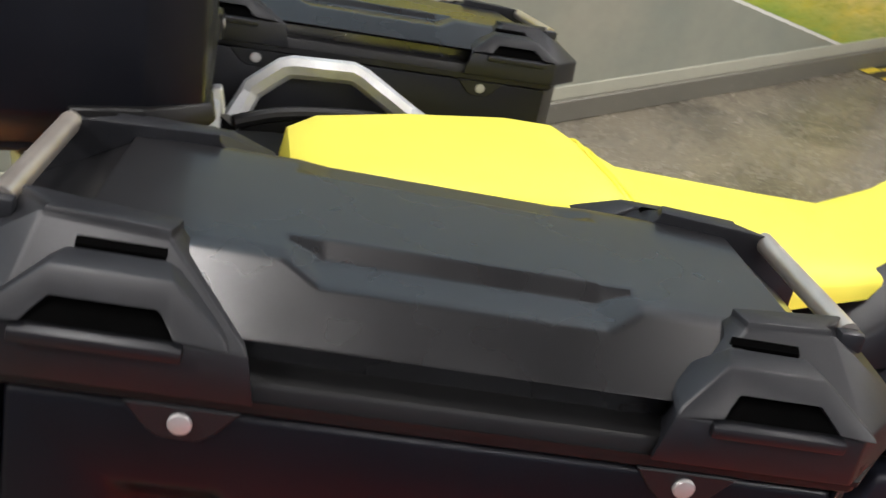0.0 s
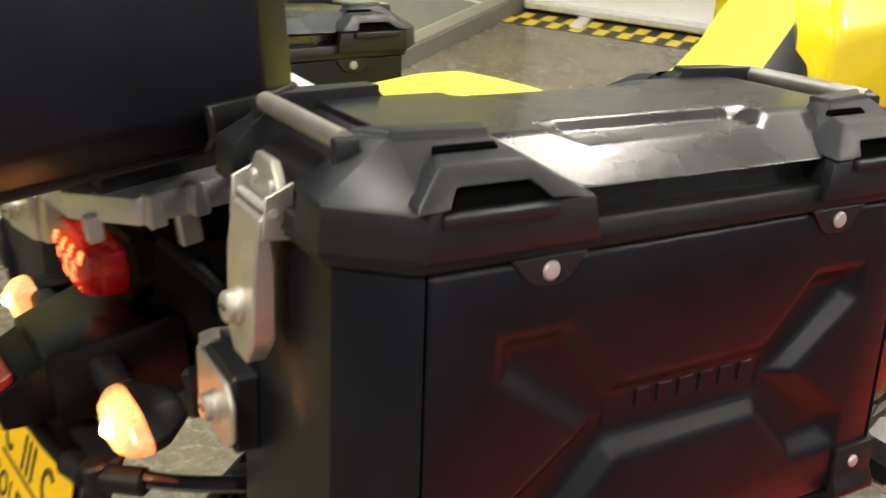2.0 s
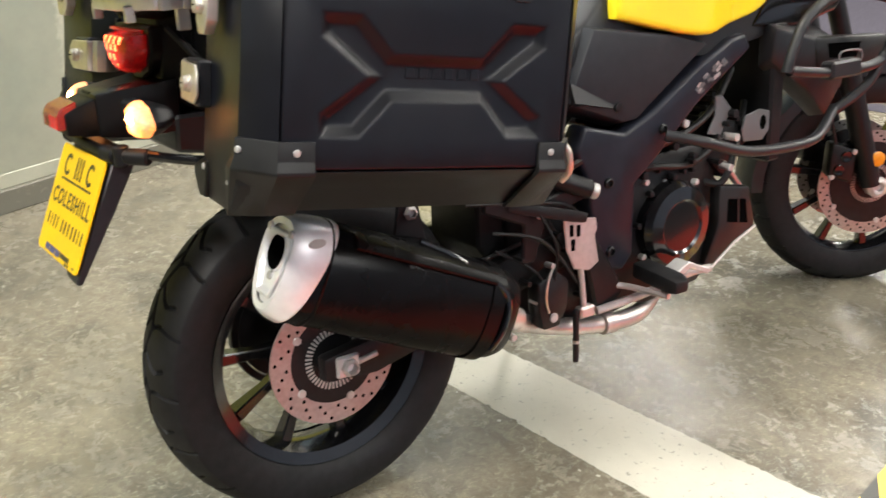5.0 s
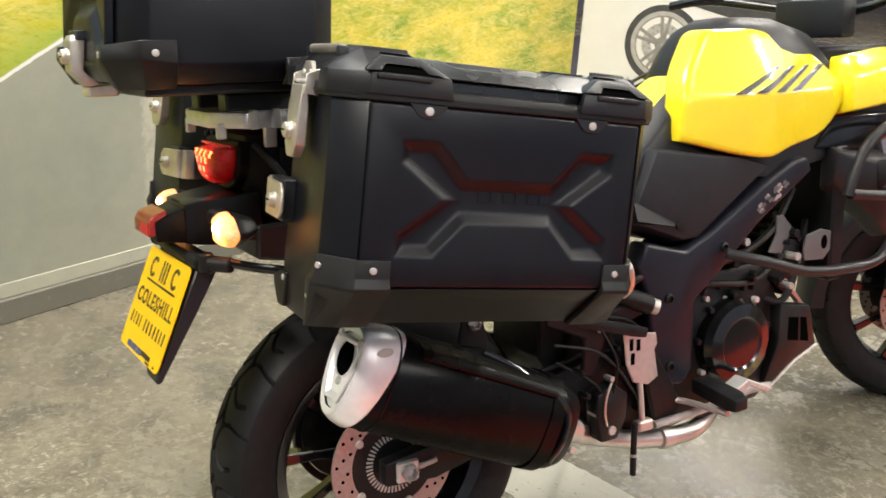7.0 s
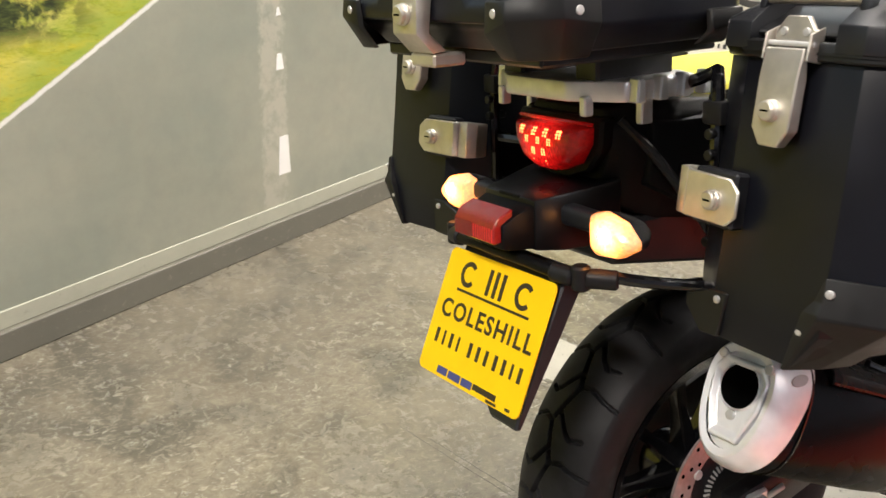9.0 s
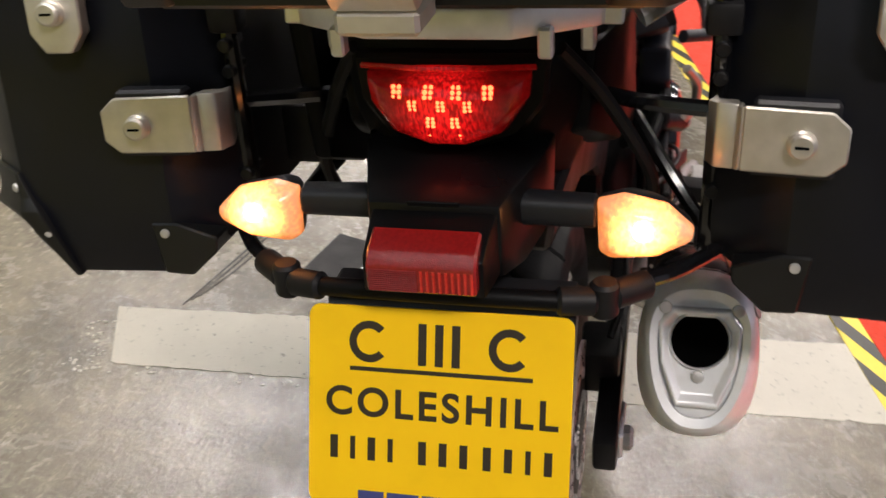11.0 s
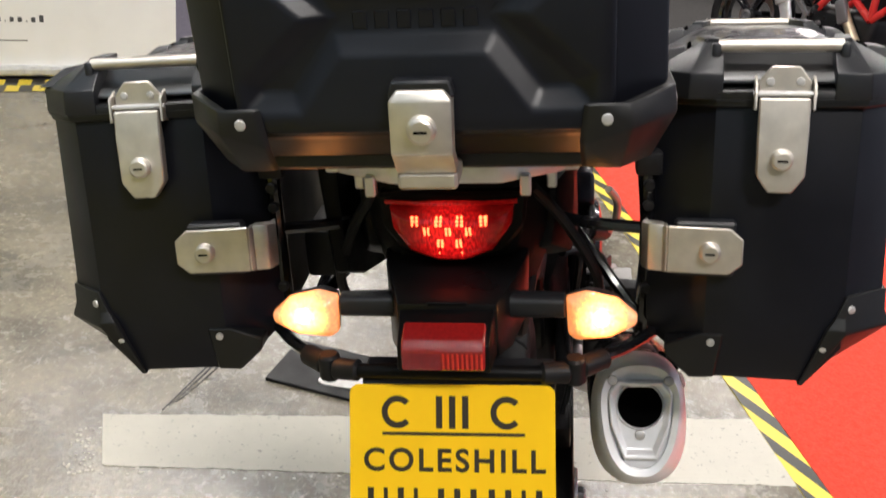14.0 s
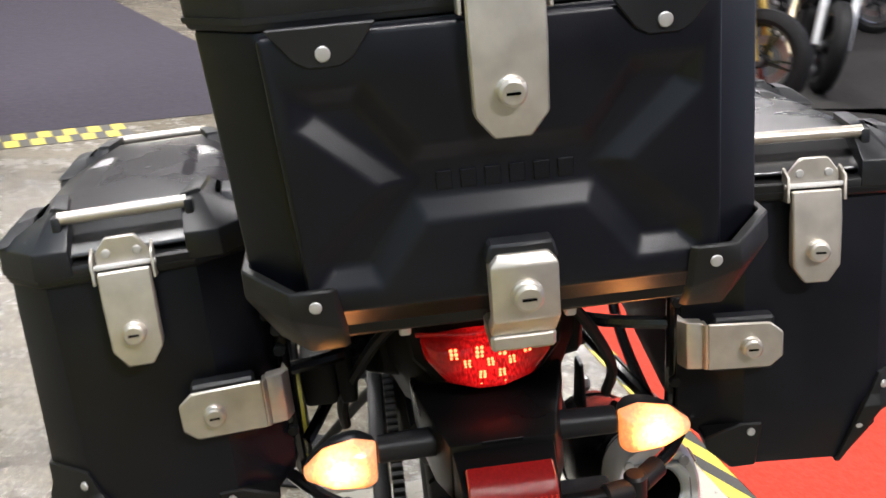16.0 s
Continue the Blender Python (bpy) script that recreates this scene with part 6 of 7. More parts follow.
def concrete():
    m = bpy.data.materials.new("polished_concrete")
    m.use_nodes = True
    nt, nodes, links, b = tree_of(m)
    vec = nodes.new("ShaderNodeTexCoord").outputs["Object"]

    def turned(sx, sy, rot):
        mp = nodes.new("ShaderNodeMapping")
        mp.inputs["Scale"].default_value, mp.inputs["Rotation"].default_value = (sx, sy, 1), (0, 0, rot)
        links.new(vec, mp.inputs["Vector"])
        return mp.outputs["Vector"]
    big, mid = noise_of(nt, vec, 1.1, 5, 0.6, 0.6), noise_of(nt, vec, 6.0, 8, 0.68, 0.4)
    grain, fine = noise_of(nt, vec, 36.0, 7, 0.74, 0.8), noise_of(nt, vec, 190.0, 4, 0.7)
    stain = noise_of(nt, vec, 2.7, 6, 0.62, 1.0)
    fleck = noise_of(nt, turned(105, 46, 0.45), 1.0, 4, 0.62, 0.7)
    pit = noise_of(nt, turned(70, 120, 0.2), 1.0, 4, 0.6, 0.6)
    scrape = noise_of(nt, turned(3.0, 60, 0.3), 1.0, 4, 0.6, 0.5)
    col = mix(nt, ramp_of(nt, big, 0.32, 0.70), (0.154, 0.133, 0.096), (0.254, 0.223, 0.164))
    col = mix(nt, ramp_of(nt, mid, 0.40, 0.68, 0.0, 0.70), col, (0.143, 0.130, 0.102))
    col = mix(nt, ramp_of(nt, stain, 0.48, 0.62, 0.0, 0.82), col, (0.087, 0.080, 0.063))
    col = mix(nt, ramp_of(nt, grain, 0.50, 0.68, 0.0, 0.55), col, (0.347, 0.320, 0.244))
    col = mix(nt, ramp_of(nt, grain, 0.47, 0.32, 0.0, 0.58), col, (0.071, 0.065, 0.050))
    col = mix(nt, math_node(nt, "MULTIPLY", ramp_of(nt, fleck, 0.57, 0.68, 0.0, 0.62), ramp_of(nt, big, 0.36, 0.58, 0.25, 1.0)), col, (0.490, 0.455, 0.363))
    col = mix(nt, ramp_of(nt, pit, 0.62, 0.72, 0.0, 0.55), col, (0.050, 0.045, 0.034))
    col = mix(nt, ramp_of(nt, scrape, 0.66, 0.74, 0.0, 0.22), col, (0.408, 0.385, 0.316))
    col = mix(nt, ramp_of(nt, fine, 0.5, 0.75, 0.0, 0.30), col, (0.122, 0.112, 0.088))
    links.new(col, b.inputs["Base Color"])
    links.new(ramp_of(nt, math_node(nt, "ADD", mid, math_node(nt, "MULTIPLY", grain, 0.50)), 0.62, 0.96, 0.11, 0.40), b.inputs["Roughness"])
    b.inputs["Specular IOR Level"].default_value = 0.62
    bp = nodes.new("ShaderNodeBump")
    bp.inputs["Strength"].default_value, bp.inputs["Distance"].default_value = 0.38, 0.002
    links.new(math_node(nt, "ADD", math_node(nt, "MULTIPLY", fine, 0.35), math_node(nt, "ADD", grain, math_node(nt, "MULTIPLY", fleck, 0.9))), bp.inputs["Height"])
    links.new(bp.outputs["Normal"], b.inputs["Normal"])
    return m


def worn_paint(name, color, under, amount):
    m = bpy.data.materials.new(name)
    m.use_nodes = True
    nt, nodes, links, b = tree_of(m)
    vec = nodes.new("ShaderNodeTexCoord").outputs["Object"]
    a, c = noise_of(nt, vec, 9.0, 8, 0.7), noise_of(nt, vec, 55.0, 5, 0.7)
    col = mix(nt, ramp_of(nt, a, 0.35, 0.75, 0.0, 0.45), color, tuple(x * 0.72 for x in color))
    col = mix(nt, ramp_of(nt, c, amount, amount + 0.08), col, under)
    links.new(col, b.inputs["Base Color"])
    b.inputs["Roughness"].default_value = 0.42
    bp = nodes.new("ShaderNodeBump")
    bp.inputs["Strength"].default_value, bp.inputs["Distance"].default_value = 0.2, 0.001
    links.new(c, bp.inputs["Height"])
    links.new(bp.outputs["Normal"], b.inputs["Normal"])
    return m


def mural():
    """Printed country road: tarmac narrowing to a far point, white edge lines, rough yellow grass, an unseen pale blue
    top for reflections.
    """
    m = bpy.data.materials.new("printed_road_mural")
    m.use_nodes = True
    nt, nodes, links, b = tree_of(m)
    tc = nodes.new("ShaderNodeTexCoord").outputs["Object"]
    sep = nodes.new("ShaderNodeSeparateXYZ")
    links.new(tc, sep.inputs[0])
    s, h = sep.outputs["X"], sep.outputs["Z"]
    edge = noise_of(nt, tc, 30.0, 4)
    wob = math_node(nt, "MULTIPLY", math_node(nt, "SUBTRACT", edge, 0.5), 0.010)
    left = math_node(nt, "SUBTRACT", h, math_node(nt, "MULTIPLY_ADD", s, 0.498, 0.488))
    right = math_node(nt, "SUBTRACT", h, math_node(nt, "MULTIPLY_ADD", s, -0.355, 1.3245))
    out = math_node(nt, "ADD", math_node(nt, "MAXIMUM", left, right), wob)
    grass_f = ramp_of(nt, out, 0.006, 0.012)
    line_f = math_node(nt, "MULTIPLY", ramp_of(nt, out, -0.006, -0.003), math_node(nt, "SUBTRACT", 1.0, grass_f))
    lean = nodes.new("ShaderNodeMapping")
    lean.inputs["Scale"].default_value, lean.inputs["Rotation"].default_value = (0.45, 1.0, 1.25), (0, 0.5, 0)
    links.new(tc, lean.inputs["Vector"])
    tl = lean.outputs["Vector"]
    g1, g2, g3 = noise_of(nt, tl, 22.0, 8, 0.75, 0.8), noise_of(nt, tl, 5.5, 5, 0.6, 0.5), noise_of(nt, tl, 75.0, 5, 0.75)
    grass = mix(nt, ramp_of(nt, g2, 0.35, 0.68), (0.20, 0.32, 0.025), (0.80, 0.62, 0.06))
    grass = mix(nt, ramp_of(nt, g1, 0.40, 0.72), grass, (0.85, 0.72, 0.22))
    grass = mix(nt, ramp_of(nt, g3, 0.52, 0.76, 0.0, 0.65), grass, (0.08, 0.13, 0.015))
    verge = ramp_of(nt, out, 0.02, 0.16, 0.75, 0.0)
    grass = mix(nt, math_node(nt, "MULTIPLY", verge, ramp_of(nt, g1, 0.3, 0.6)), grass, (0.17, 0.36, 0.03))
    bush = math_node(nt, "MULTIPLY", math_node(nt, "MULTIPLY", ramp_of(nt, h, 0.74, 0.80), ramp_of(nt, s, 0.50, 0.36)), ramp_of(nt, noise_of(nt, tc, 11.0, 6, 0.65), 0.44, 0.52))
    grass = mix(nt, bush, grass, mix(nt, ramp_of(nt, g3, 0.42, 0.62), (0.016, 0.026, 0.010), (0.085, 0.115, 0.030)))
    # top of the print is out of view, pale blue to brighten the lids' reflections
    unseen_top = ramp_of(nt, h, 1.25, 1.45)
    grass = mix(nt, unseen_top, grass, (0.34, 0.47, 0.56))
    r1, r2 = noise_of(nt, tc, 1.6, 4), noise_of(nt, tc, 14.0, 8, 0.7)
    road = mix(nt, ramp_of(nt, r1, 0.35, 0.7), (0.275, 0.300, 0.250), (0.375, 0.372, 0.295))
    road = mix(nt, ramp_of(nt, r2, 0.4, 0.8, 0.0, 0.35), road, (0.210, 0.225, 0.185))
    mid = math_node(nt, "ABSOLUTE", math_node(nt, "SUBTRACT", s, 1.062))
    torn = math_node(nt, "MULTIPLY", ramp_of(nt, math_node(nt, "ADD", mid, math_node(nt, "MULTIPLY", noise_of(nt, tc, 45.0, 5), 0.06)), 0.075, 0.090, 1.0, 0.0), ramp_of(nt, r2, 0.40, 0.54, 0.0, 0.85))
    road = mix(nt, torn, road, (0.47, 0.46, 0.38))
    col = mix(nt, line_f, road, (0.80, 0.80, 0.76))
    col = mix(nt, grass_f, col, grass)
    links.new(col, b.inputs["Base Color"])
    b.inputs["Roughness"].default_value = 0.42
    bp = nodes.new("ShaderNodeBump")
    bp.inputs["Strength"].default_value, bp.inputs["Distance"].default_value = 0.15, 0.004
    links.new(r1, bp.inputs["Height"])
    links.new(bp.outputs["Normal"], b.inputs["Normal"])
    return m


def carpet(name, color):
    return material(name, color, 0.85, 0.0, 0.22, 130, 0.8, 420, spec=0.2)


CONCRETE, LINE = concrete(), worn_paint("worn_white_floor_paint", (0.52, 0.495, 0.42), (0.20, 0.19, 0.16), 0.60)
MURAL = mural()
REDCARPET, DARKCARPET = carpet("red_exhibition_carpet", (0.62, 0.055, 0.030)), carpet("dark_grey_carpet", (0.030, 0.028, 0.027))
VIOLET = carpet("dark_violet_carpet", (0.050, 0.045, 0.060))
KERB = worn_paint("dark_painted_kerb", (0.168, 0.161, 0.130), (0.24, 0.225, 0.182), 0.60)
LEDGE = worn_paint("pale_ledge_strip", (0.460, 0.460, 0.368), (0.36, 0.350, 0.28), 0.62)
TAPEY, TAPEB = worn_paint("yellow_hazard_tape", (0.80, 0.62, 0.05), (0.35, 0.27, 0.06), 0.70), worn_paint("black_hazard_tape", (0.030, 0.028, 0.022), (0.22, 0.19, 0.08), 0.72)
HALLWALL = material("dark_hall_cladding", (0.060, 0.055, 0.075), 0.7, 0.0, 0.25, 1.2, 0.2, 60)
# pale and bluish so that the black panniers have something bright to reflect
PALEWALL = material("pale_hall_cladding", (0.26, 0.30, 0.40), 0.6, 0.0, 0.15, 1.2, 0.2, 60)
CEIL = material("dark_ceiling", (0.05, 0.05, 0.052), 0.8, 0.0, 0.2, 2)
BANNERW = material("white_banner_print", (0.90, 0.89, 0.87), 0.45, 0.0, 0.03, 6)
BANNERG = material("grey_banner_print", (0.30, 0.29, 0.28), 0.45, 0.0, 0.2, 30)
BANNERD = material("dark_banner_print", (0.07, 0.07, 0.075), 0.45, 0.0, 0.2, 30)
BANNERP = material("pale_grey_banner_print", (0.50, 0.49, 0.48), 0.45, 0.0, 0.12, 30)
BANNERV = material("slate_banner_print", (0.095, 0.090, 0.120), 0.45, 0.0, 0.1, 30)
BANNERS = [material("faint_print", tuple(c * (0.975 - 0.028 * k) for c in (0.90, 0.885, 0.86)), 0.45, 0.0, 0.02, 6) for k in range(5)]
BANNERT = material("teal_banner_print", (0.05, 0.36, 0.46), 0.45, 0.0, 0.1, 30)


def setting(name, bm, mat, label, m=None):
    ob = finish(name, bm, mat)
    if m is not None:
        ob.matrix_world = m
    return tagged(ob, label, name.split("_")[0], kind="structure")


setting("floor", box(-14, 14, -10, 16, -0.2, 0.0), CONCRETE, "worn polished grey concrete hall floor")
setting("wall_north", box(-14, 14, 13.0, 13.3, 0, 6), HALLWALL, "dark violet cladding of the hall")
setting("wall_south", box(-14, 14, -8.3, -8.0, 0, 6), HALLWALL, "dark violet cladding of the hall")
# the east wall is out of view, added as a reflector for the bike's side
setting("wall_east", box(6.0, 6.3, -8, 13, 0, 6), PALEWALL, "unseen pale blue-grey wall that brightens reflections on the bike")
setting("wall_west", box(-10.3, -10.0, -8, 13, 0, 6), HALLWALL, "dark violet cladding of the hall")
setting("ceiling", box(-14, 14, -10, 16, 6.0, 6.2), CEIL, "dark ceiling of the exhibition hall")
# unseen housings for every light above, the added fill included
for x, y, sx, sy, watts in LAMPS:
    t = thing("hall_and_fill_lamp", pose(x, y, 4.52), "unseen rectangular hall lamp, several of them added as fill", "lamp", "hall lamps")
    part("housing", box(-sx / 2 - 0.03, sx / 2 + 0.03, -sy / 2 - 0.03, sy / 2 + 0.03, 0.0, 0.08, 0.01), ALLOY, t)
    part("hanger", rod((0, 0, 0.08), (0, 0, 1.48), 0.008, 8), ALLOY, t)

# printed wall behind the bike
MW = Matrix.Translation((-1.300, -1.148, 0)) @ pose(0, 0, 0, 0, 0, 116.36)
wall = setting("wall_mural", box(-3.2, 3.78, 0.0, 0.10, 0.0, 4.2), MURAL, "tall wall printed with a country road and yellow grass", MW)
for s0, s1, h0, h1 in ((1.079, 1.124, 0.224, 0.349), (1.080, 1.106, 0.560, 0.609), (1.086, 1.100, 0.722, 0.746), (1.087, 1.097, 0.800, 0.815)):
    d = finish("painted_dash", prism([(s0 - 0.006, h0), (s1, h0), (s1 - 0.008, h1), (s0, h1)], "y", -0.0012, 0.0), BANNERW)
    d.parent = wall
setting("kerb", bev(box(-3.2, 3.78, -0.022, 0.0, 0.0, 0.078), 0.003), KERB, "dark painted skirting board along the printed wall", MW)
setting("trim", bev(box(-3.2, 3.78, -0.005, 0.0, 0.078, 0.126), 0.002), LEDGE, "pale strip above the skirting board", MW)

# floor markings
ang = math.degrees(math.atan2(0.83 - 0.288, 0.583 + 0.88))
FL = Matrix.Translation((-0.88, 0.288, 0)) @ pose(0, 0, 0, 0, 0, ang)
rl = random.Random(2)
topv, botv = [], []
N = 150
for i in range(N + 1):
    x = 0.003 * rl.uniform(-1, 1) + 1.66 * i / N
    topv.append((x, rl.uniform(-0.0025, 0.0025)))
    nick = rl.uniform(0.003, 0.008) if rl.random() < 0.07 else 0.0
    botv.append((x + 0.03, -0.186 - 0.085 * i / N + 0.0022 * rl.uniform(-1, 1) + nick))
outline = botv + topv[::-1]
stripe = setting("road_marking", prism(outline, "z", 0.0, 0.0012), LINE, "worn white painted stripe on the concrete", FL)
# saw-cut joints in the slab, and paint spilt past the stripe's end
JM = Matrix.Translation((-0.583, -0.227, 0.0)) @ pose(0, 0, 0, 0, 0, 18.2)
setting("floor_joint", join(box(-0.02, 0.95, -0.0006, 0.0006, 0.0, 0.0005), box(-0.10, 1.05, -0.0180, -0.0170, 0.0, 0.0005)), material("dirt_filled_joint", (0.115, 0.105, 0.088), 0.6, 0, 0.5, 30), "two thin dirty joint lines in the concrete", JM)
rs = random.Random(12)
for k in range(80):
    cx, cy = rs.gauss(-0.012, 0.022), rs.uniform(-0.220, -0.05)
    if k > 52:
        cx, cy = rs.uniform(-0.03, 1.2), 0
        cy = -0.190 - 0.085 * cx / 1.66 + rs.gauss(-0.012, 0.010)
    r0 = rs.uniform(0.0015, 0.006)
    blot = [(cx + r0 * rs.uniform(0.5, 1.3) * math.cos(q), cy + r0 * rs.uniform(0.5, 1.3) * math.sin(q)) for q in (0, 0.9, 1.8, 2.7, 3.6, 4.5, 5.4)]
    spot = finish("paint_spot", prism(blot, "z", 0.0, 0.0009), LINE)
    spot.parent = stripe
# hazard tape along the carpet edge
TA = Matrix.Translation((0.842, 0.310, 0.0)) @ pose(0, 0, 0, 0, 0, math.degrees(math.atan2(1.385 - 0.356, 0.486 - 0.827)))
tape = thing("hazard_tape", TA, "yellow and black striped floor tape beside the red carpet", "tape")
part("yellow_strip", box(-3.0, 3.2, -0.006, 0.062, 0.0, 0.0022), TAPEY, tape)
i = -3.0
while i < 2.9:
    part("black_stripe", prism([(i, -0.006), (i + 0.095, -0.006), (i + 0.250, 0.062), (i + 0.155, 0.062)], "z", 0.0022, 0.0028), TAPEB, tape)
    i += 0.205
cp = Matrix.Translation((0.842, 0.310, 0.0)) @ pose(0, 0, 0, 0, 0, math.degrees(math.atan2(1.385 - 0.356, 0.486 - 0.827)))
setting("carpet_red", box(-1.5, 3.6, -1.20, -0.006, 0.0, 0.004), REDCARPET, "bright red exhibition carpet", cp)
# out of view; added to cut bounce light and pale reflections on the pannier
setting("carpet_grey", box(-3.0, 3.6, -4.60, -1.205, 0.0, 0.004), DARKCARPET, "unseen dark floor sheet added to dim light bouncing onto the bike", cp)
setting("carpet_dark", join(box(-1.2, 7.5, 4.6, 9.4, 0.0, 0.004), box(1.25, 7.5, 9.4, 12.0, 0.0, 0.004)), DARKCARPET, "dark grey exhibition carpet")
setting("carpet_far", box(-1.2, 1.25, 9.4, 12.0, 0.0, 0.005), REDCARPET, "red exhibition carpet further off")
# tape in front of the banner
TB = Matrix.Translation((-2.62, 2.21, 0)) @ pose(0, 0, 0, 0, 0, 36)
tape2 = thing("hazard_tape", TB, "yellow and black chequered floor tape by the banner", "tape")
part("black_strip", box(-1.2, 1.5, 0.0, 0.20, 0.0, 0.002), TAPEB, tape2)
for k in range(24):
    for r in range(2):
        x = -1.2 + k * 0.112 + r * 0.056
        part("yellow_check", prism([(x, 0.006 + r * 0.098), (x + 0.056, 0.006 + r * 0.098), (x + 0.070, 0.096 + r * 0.098), (x + 0.014, 0.096 + r * 0.098)], "z", 0.002, 0.0028), TAPEY, tape2)

setting("carpet_violet", box(-2.2, 2.60, 0.205, 7.5, 0.0, 0.003), VIOLET, "dark violet carpet behind the banner", TB)

# loose things on the floor
PADM = Matrix.Translation((-0.42, 0.648, 0.0)) @ pose(0, 0, 0, 0, 0, -1.5)
pad = thing("rubber_board", PADM, "thin black board lying under the side stand", "board")
part("sheet", bev(prism([(-0.165, 0.108), (-0.172, -0.098), (0.125, -0.110), (0.130, 0.100)], "z", 0.0, 0.009), 0.002), HOSE, pad)
scr = thing("scuff_mark", pose(0, 0, 0), "dark tyre scuff on the concrete", "scuff", kind="stuff")
SCUFF = material("dark_scuff", (0.035, 0.034, 0.032), 0.6, 0, 0.4, 60)
for k in range(3):
    x0, x1 = -0.764 + 0.007 * k, -0.742 + 0.011 * k
    y0, y1 = 0.352 + 0.02 * k, 0.815 - 0.09 * k
    part("streak", prism([(x0, y0), (x0 + 0.002, y0), ((x0 + x1) / 2 + 0.007, (y0 + y1) / 2), (x1 + 0.002, y1), (x1, y1), ((x0 + x1) / 2, (y0 + y1) / 2 - 0.03)], "z", 0.0, 0.0016), SCUFF, scr)
lit = thing("litter", pose(0.285, -0.201, 0.0, 0, 0, 20), "small dark curl of debris on the concrete", "debris")
part("curl", tube([(-0.025, 0.0, 0.004), (-0.008, 0.012, 0.007), (0.012, 0.006, 0.005), (0.022, -0.008, 0.004)], 0.004, 6), HOSE, lit)


# grit
rg = random.Random(21)
grit = []
for k in range(70):
    gx, gy, gr = rg.uniform(-1.3, 0.75), rg.uniform(-1.1, 1.0), rg.uniform(0.0010, 0.0032)
    grit.append(loft([[(gx + gr * h * rg.uniform(0.6, 1.4) * math.cos(q), gy + gr * h * math.sin(q), 0.0014 * (1 - h) + 0.0001) for q in (0, 1.25, 2.5, 3.75, 5.0)] for h in (1.0, 0.4)]))
g = thing("floor_grit", pose(0, 0, 0), "tiny dark specks of grit scattered on the concrete", "grit", kind="stuff")
part("specks", join(*grit), SCUFF, g)


# ---- banner stand ----
def banner():
    A, B = Vector((-2.006, 2.931, 0)), Vector((-2.727, 2.428, 0))
    d = (B - A).normalized()
    m = Matrix.Translation(A) @ pose(0, 0, 0, 0, 0, math.degrees(math.atan2(-d.y, -d.x)))
    L = 1.16
    t = thing("banner_stand", m, "tall white roll-up banner printed with a motorcycle", "banner")
    # local x runs to the right edge at 0; the print faces -y
    sh = part("print", box(-L, 0.0, 0.0, 0.004, 0.055, 2.05), BANNERW, t, "white printed banner sheet")
    part("base_case", box(-L - 0.01, 0.01, -0.05, 0.05, 0.018, 0.060, 0.010), ALLOY, t, "silver banner base")
    for x in (-0.86, -0.20):
        part("foot", box(x - 0.03, x + 0.03, -0.20, 0.14, 0.0, 0.02, 0.006), ALLOY, t)
    part("pole", rod((-L / 2, 0.02, 0.05), (-L / 2, 0.02, 2.05), 0.012, 10), ALLOY, t)
    tri = prism([(0.0, 0.432), (-0.245, 0.604), (-0.30, 0.70), (0.0, 0.70)], "y", -0.0020, 0.0)
    part("dark_corner", tri, BANNERV, sh)
    part("teal_edge", prism([(0.0, 0.428), (0.0, 0.437), (-0.243, 0.610), (-0.250, 0.604)], "y", -0.0026, -0.0019), BANNERT, sh)
    for k in range(5):
        part("shadow_print", moved(lathe([(0.34 - 0.05 * k, 0.0), (0.34 - 0.05 * k, 0.0006 + 0.0002 * k)], (0, 0, 0), (0, -1, 0), 40), Matrix.Translation((-0.64, 0.0, 0.470)) @ Matrix.Diagonal((1, 1, 0.16, 1))), BANNERS[k], sh)
    c = (-0.700, 0.0, 0.680)
    ringed = lambda r0, r1, d: lathe([(r0, 0.0), (r1, 0.0), (r1, d), (r0, d), (r0, 0.0)], c, (0, -1, 0), 56, False)
    part("tyre_print", ringed(0.172, 0.205, 0.0030), BANNERD, sh)
    part("rim_print", ringed(0.150, 0.172, 0.0028), BANNERP, sh)
    part("rim_shade_print", ringed(0.143, 0.150, 0.0027), BANNERG, sh)
    dp = part("disc_print", ringed(0.062, 0.112, 0.0024), BANNERP, sh)
    for k in range(34):
        a = 2 * math.pi * k / 34
        r = 0.074 if k % 2 else 0.100
        part("hole_print", lathe([(0.0055, 0.0), (0.0055, 0.0030)], (c[0] + r * math.cos(a), 0.0, c[2] + r * math.sin(a)), (0, -1, 0), 8), BANNERG, dp)
    for k in range(5):
        for lean in (-9, 9):
            part("spoke_print", moved(prism([(-0.009, 0.03), (0.009, 0.03), (0.013, 0.146), (-0.004, 0.146)], "y", -0.0026, 0.0), Matrix.Translation(c) @ pose(0, 0, 0, 0, 72 * k + lean, 0)), BANNERG, sh)
    part("hub_print", ringed(0.002, 0.040, 0.0032), BANNERG, sh)
    part("block_print", prism([(-0.510, 0.620), (-0.430, 0.606), (-0.420, 0.660), (-0.440, 0.760), (-0.520, 0.760)], "y", -0.0034, 0.0), BANNERD, sh)
    part("belly_print", prism([(-0.387, 0.606), (-0.185, 0.613), (-0.038, 0.677), (-0.030, 0.760), (-0.220, 0.760), (-0.311, 0.642)], "y", -0.0034, 0.0), BANNERG, sh)
    part("body_print", prism([(-0.60, 0.90), (-0.20, 0.82), (-0.06, 0.95), (-0.30, 1.12), (-0.62, 1.05)], "y", -0.0032, 0.0), BANNERD, sh)
    x = -0.98
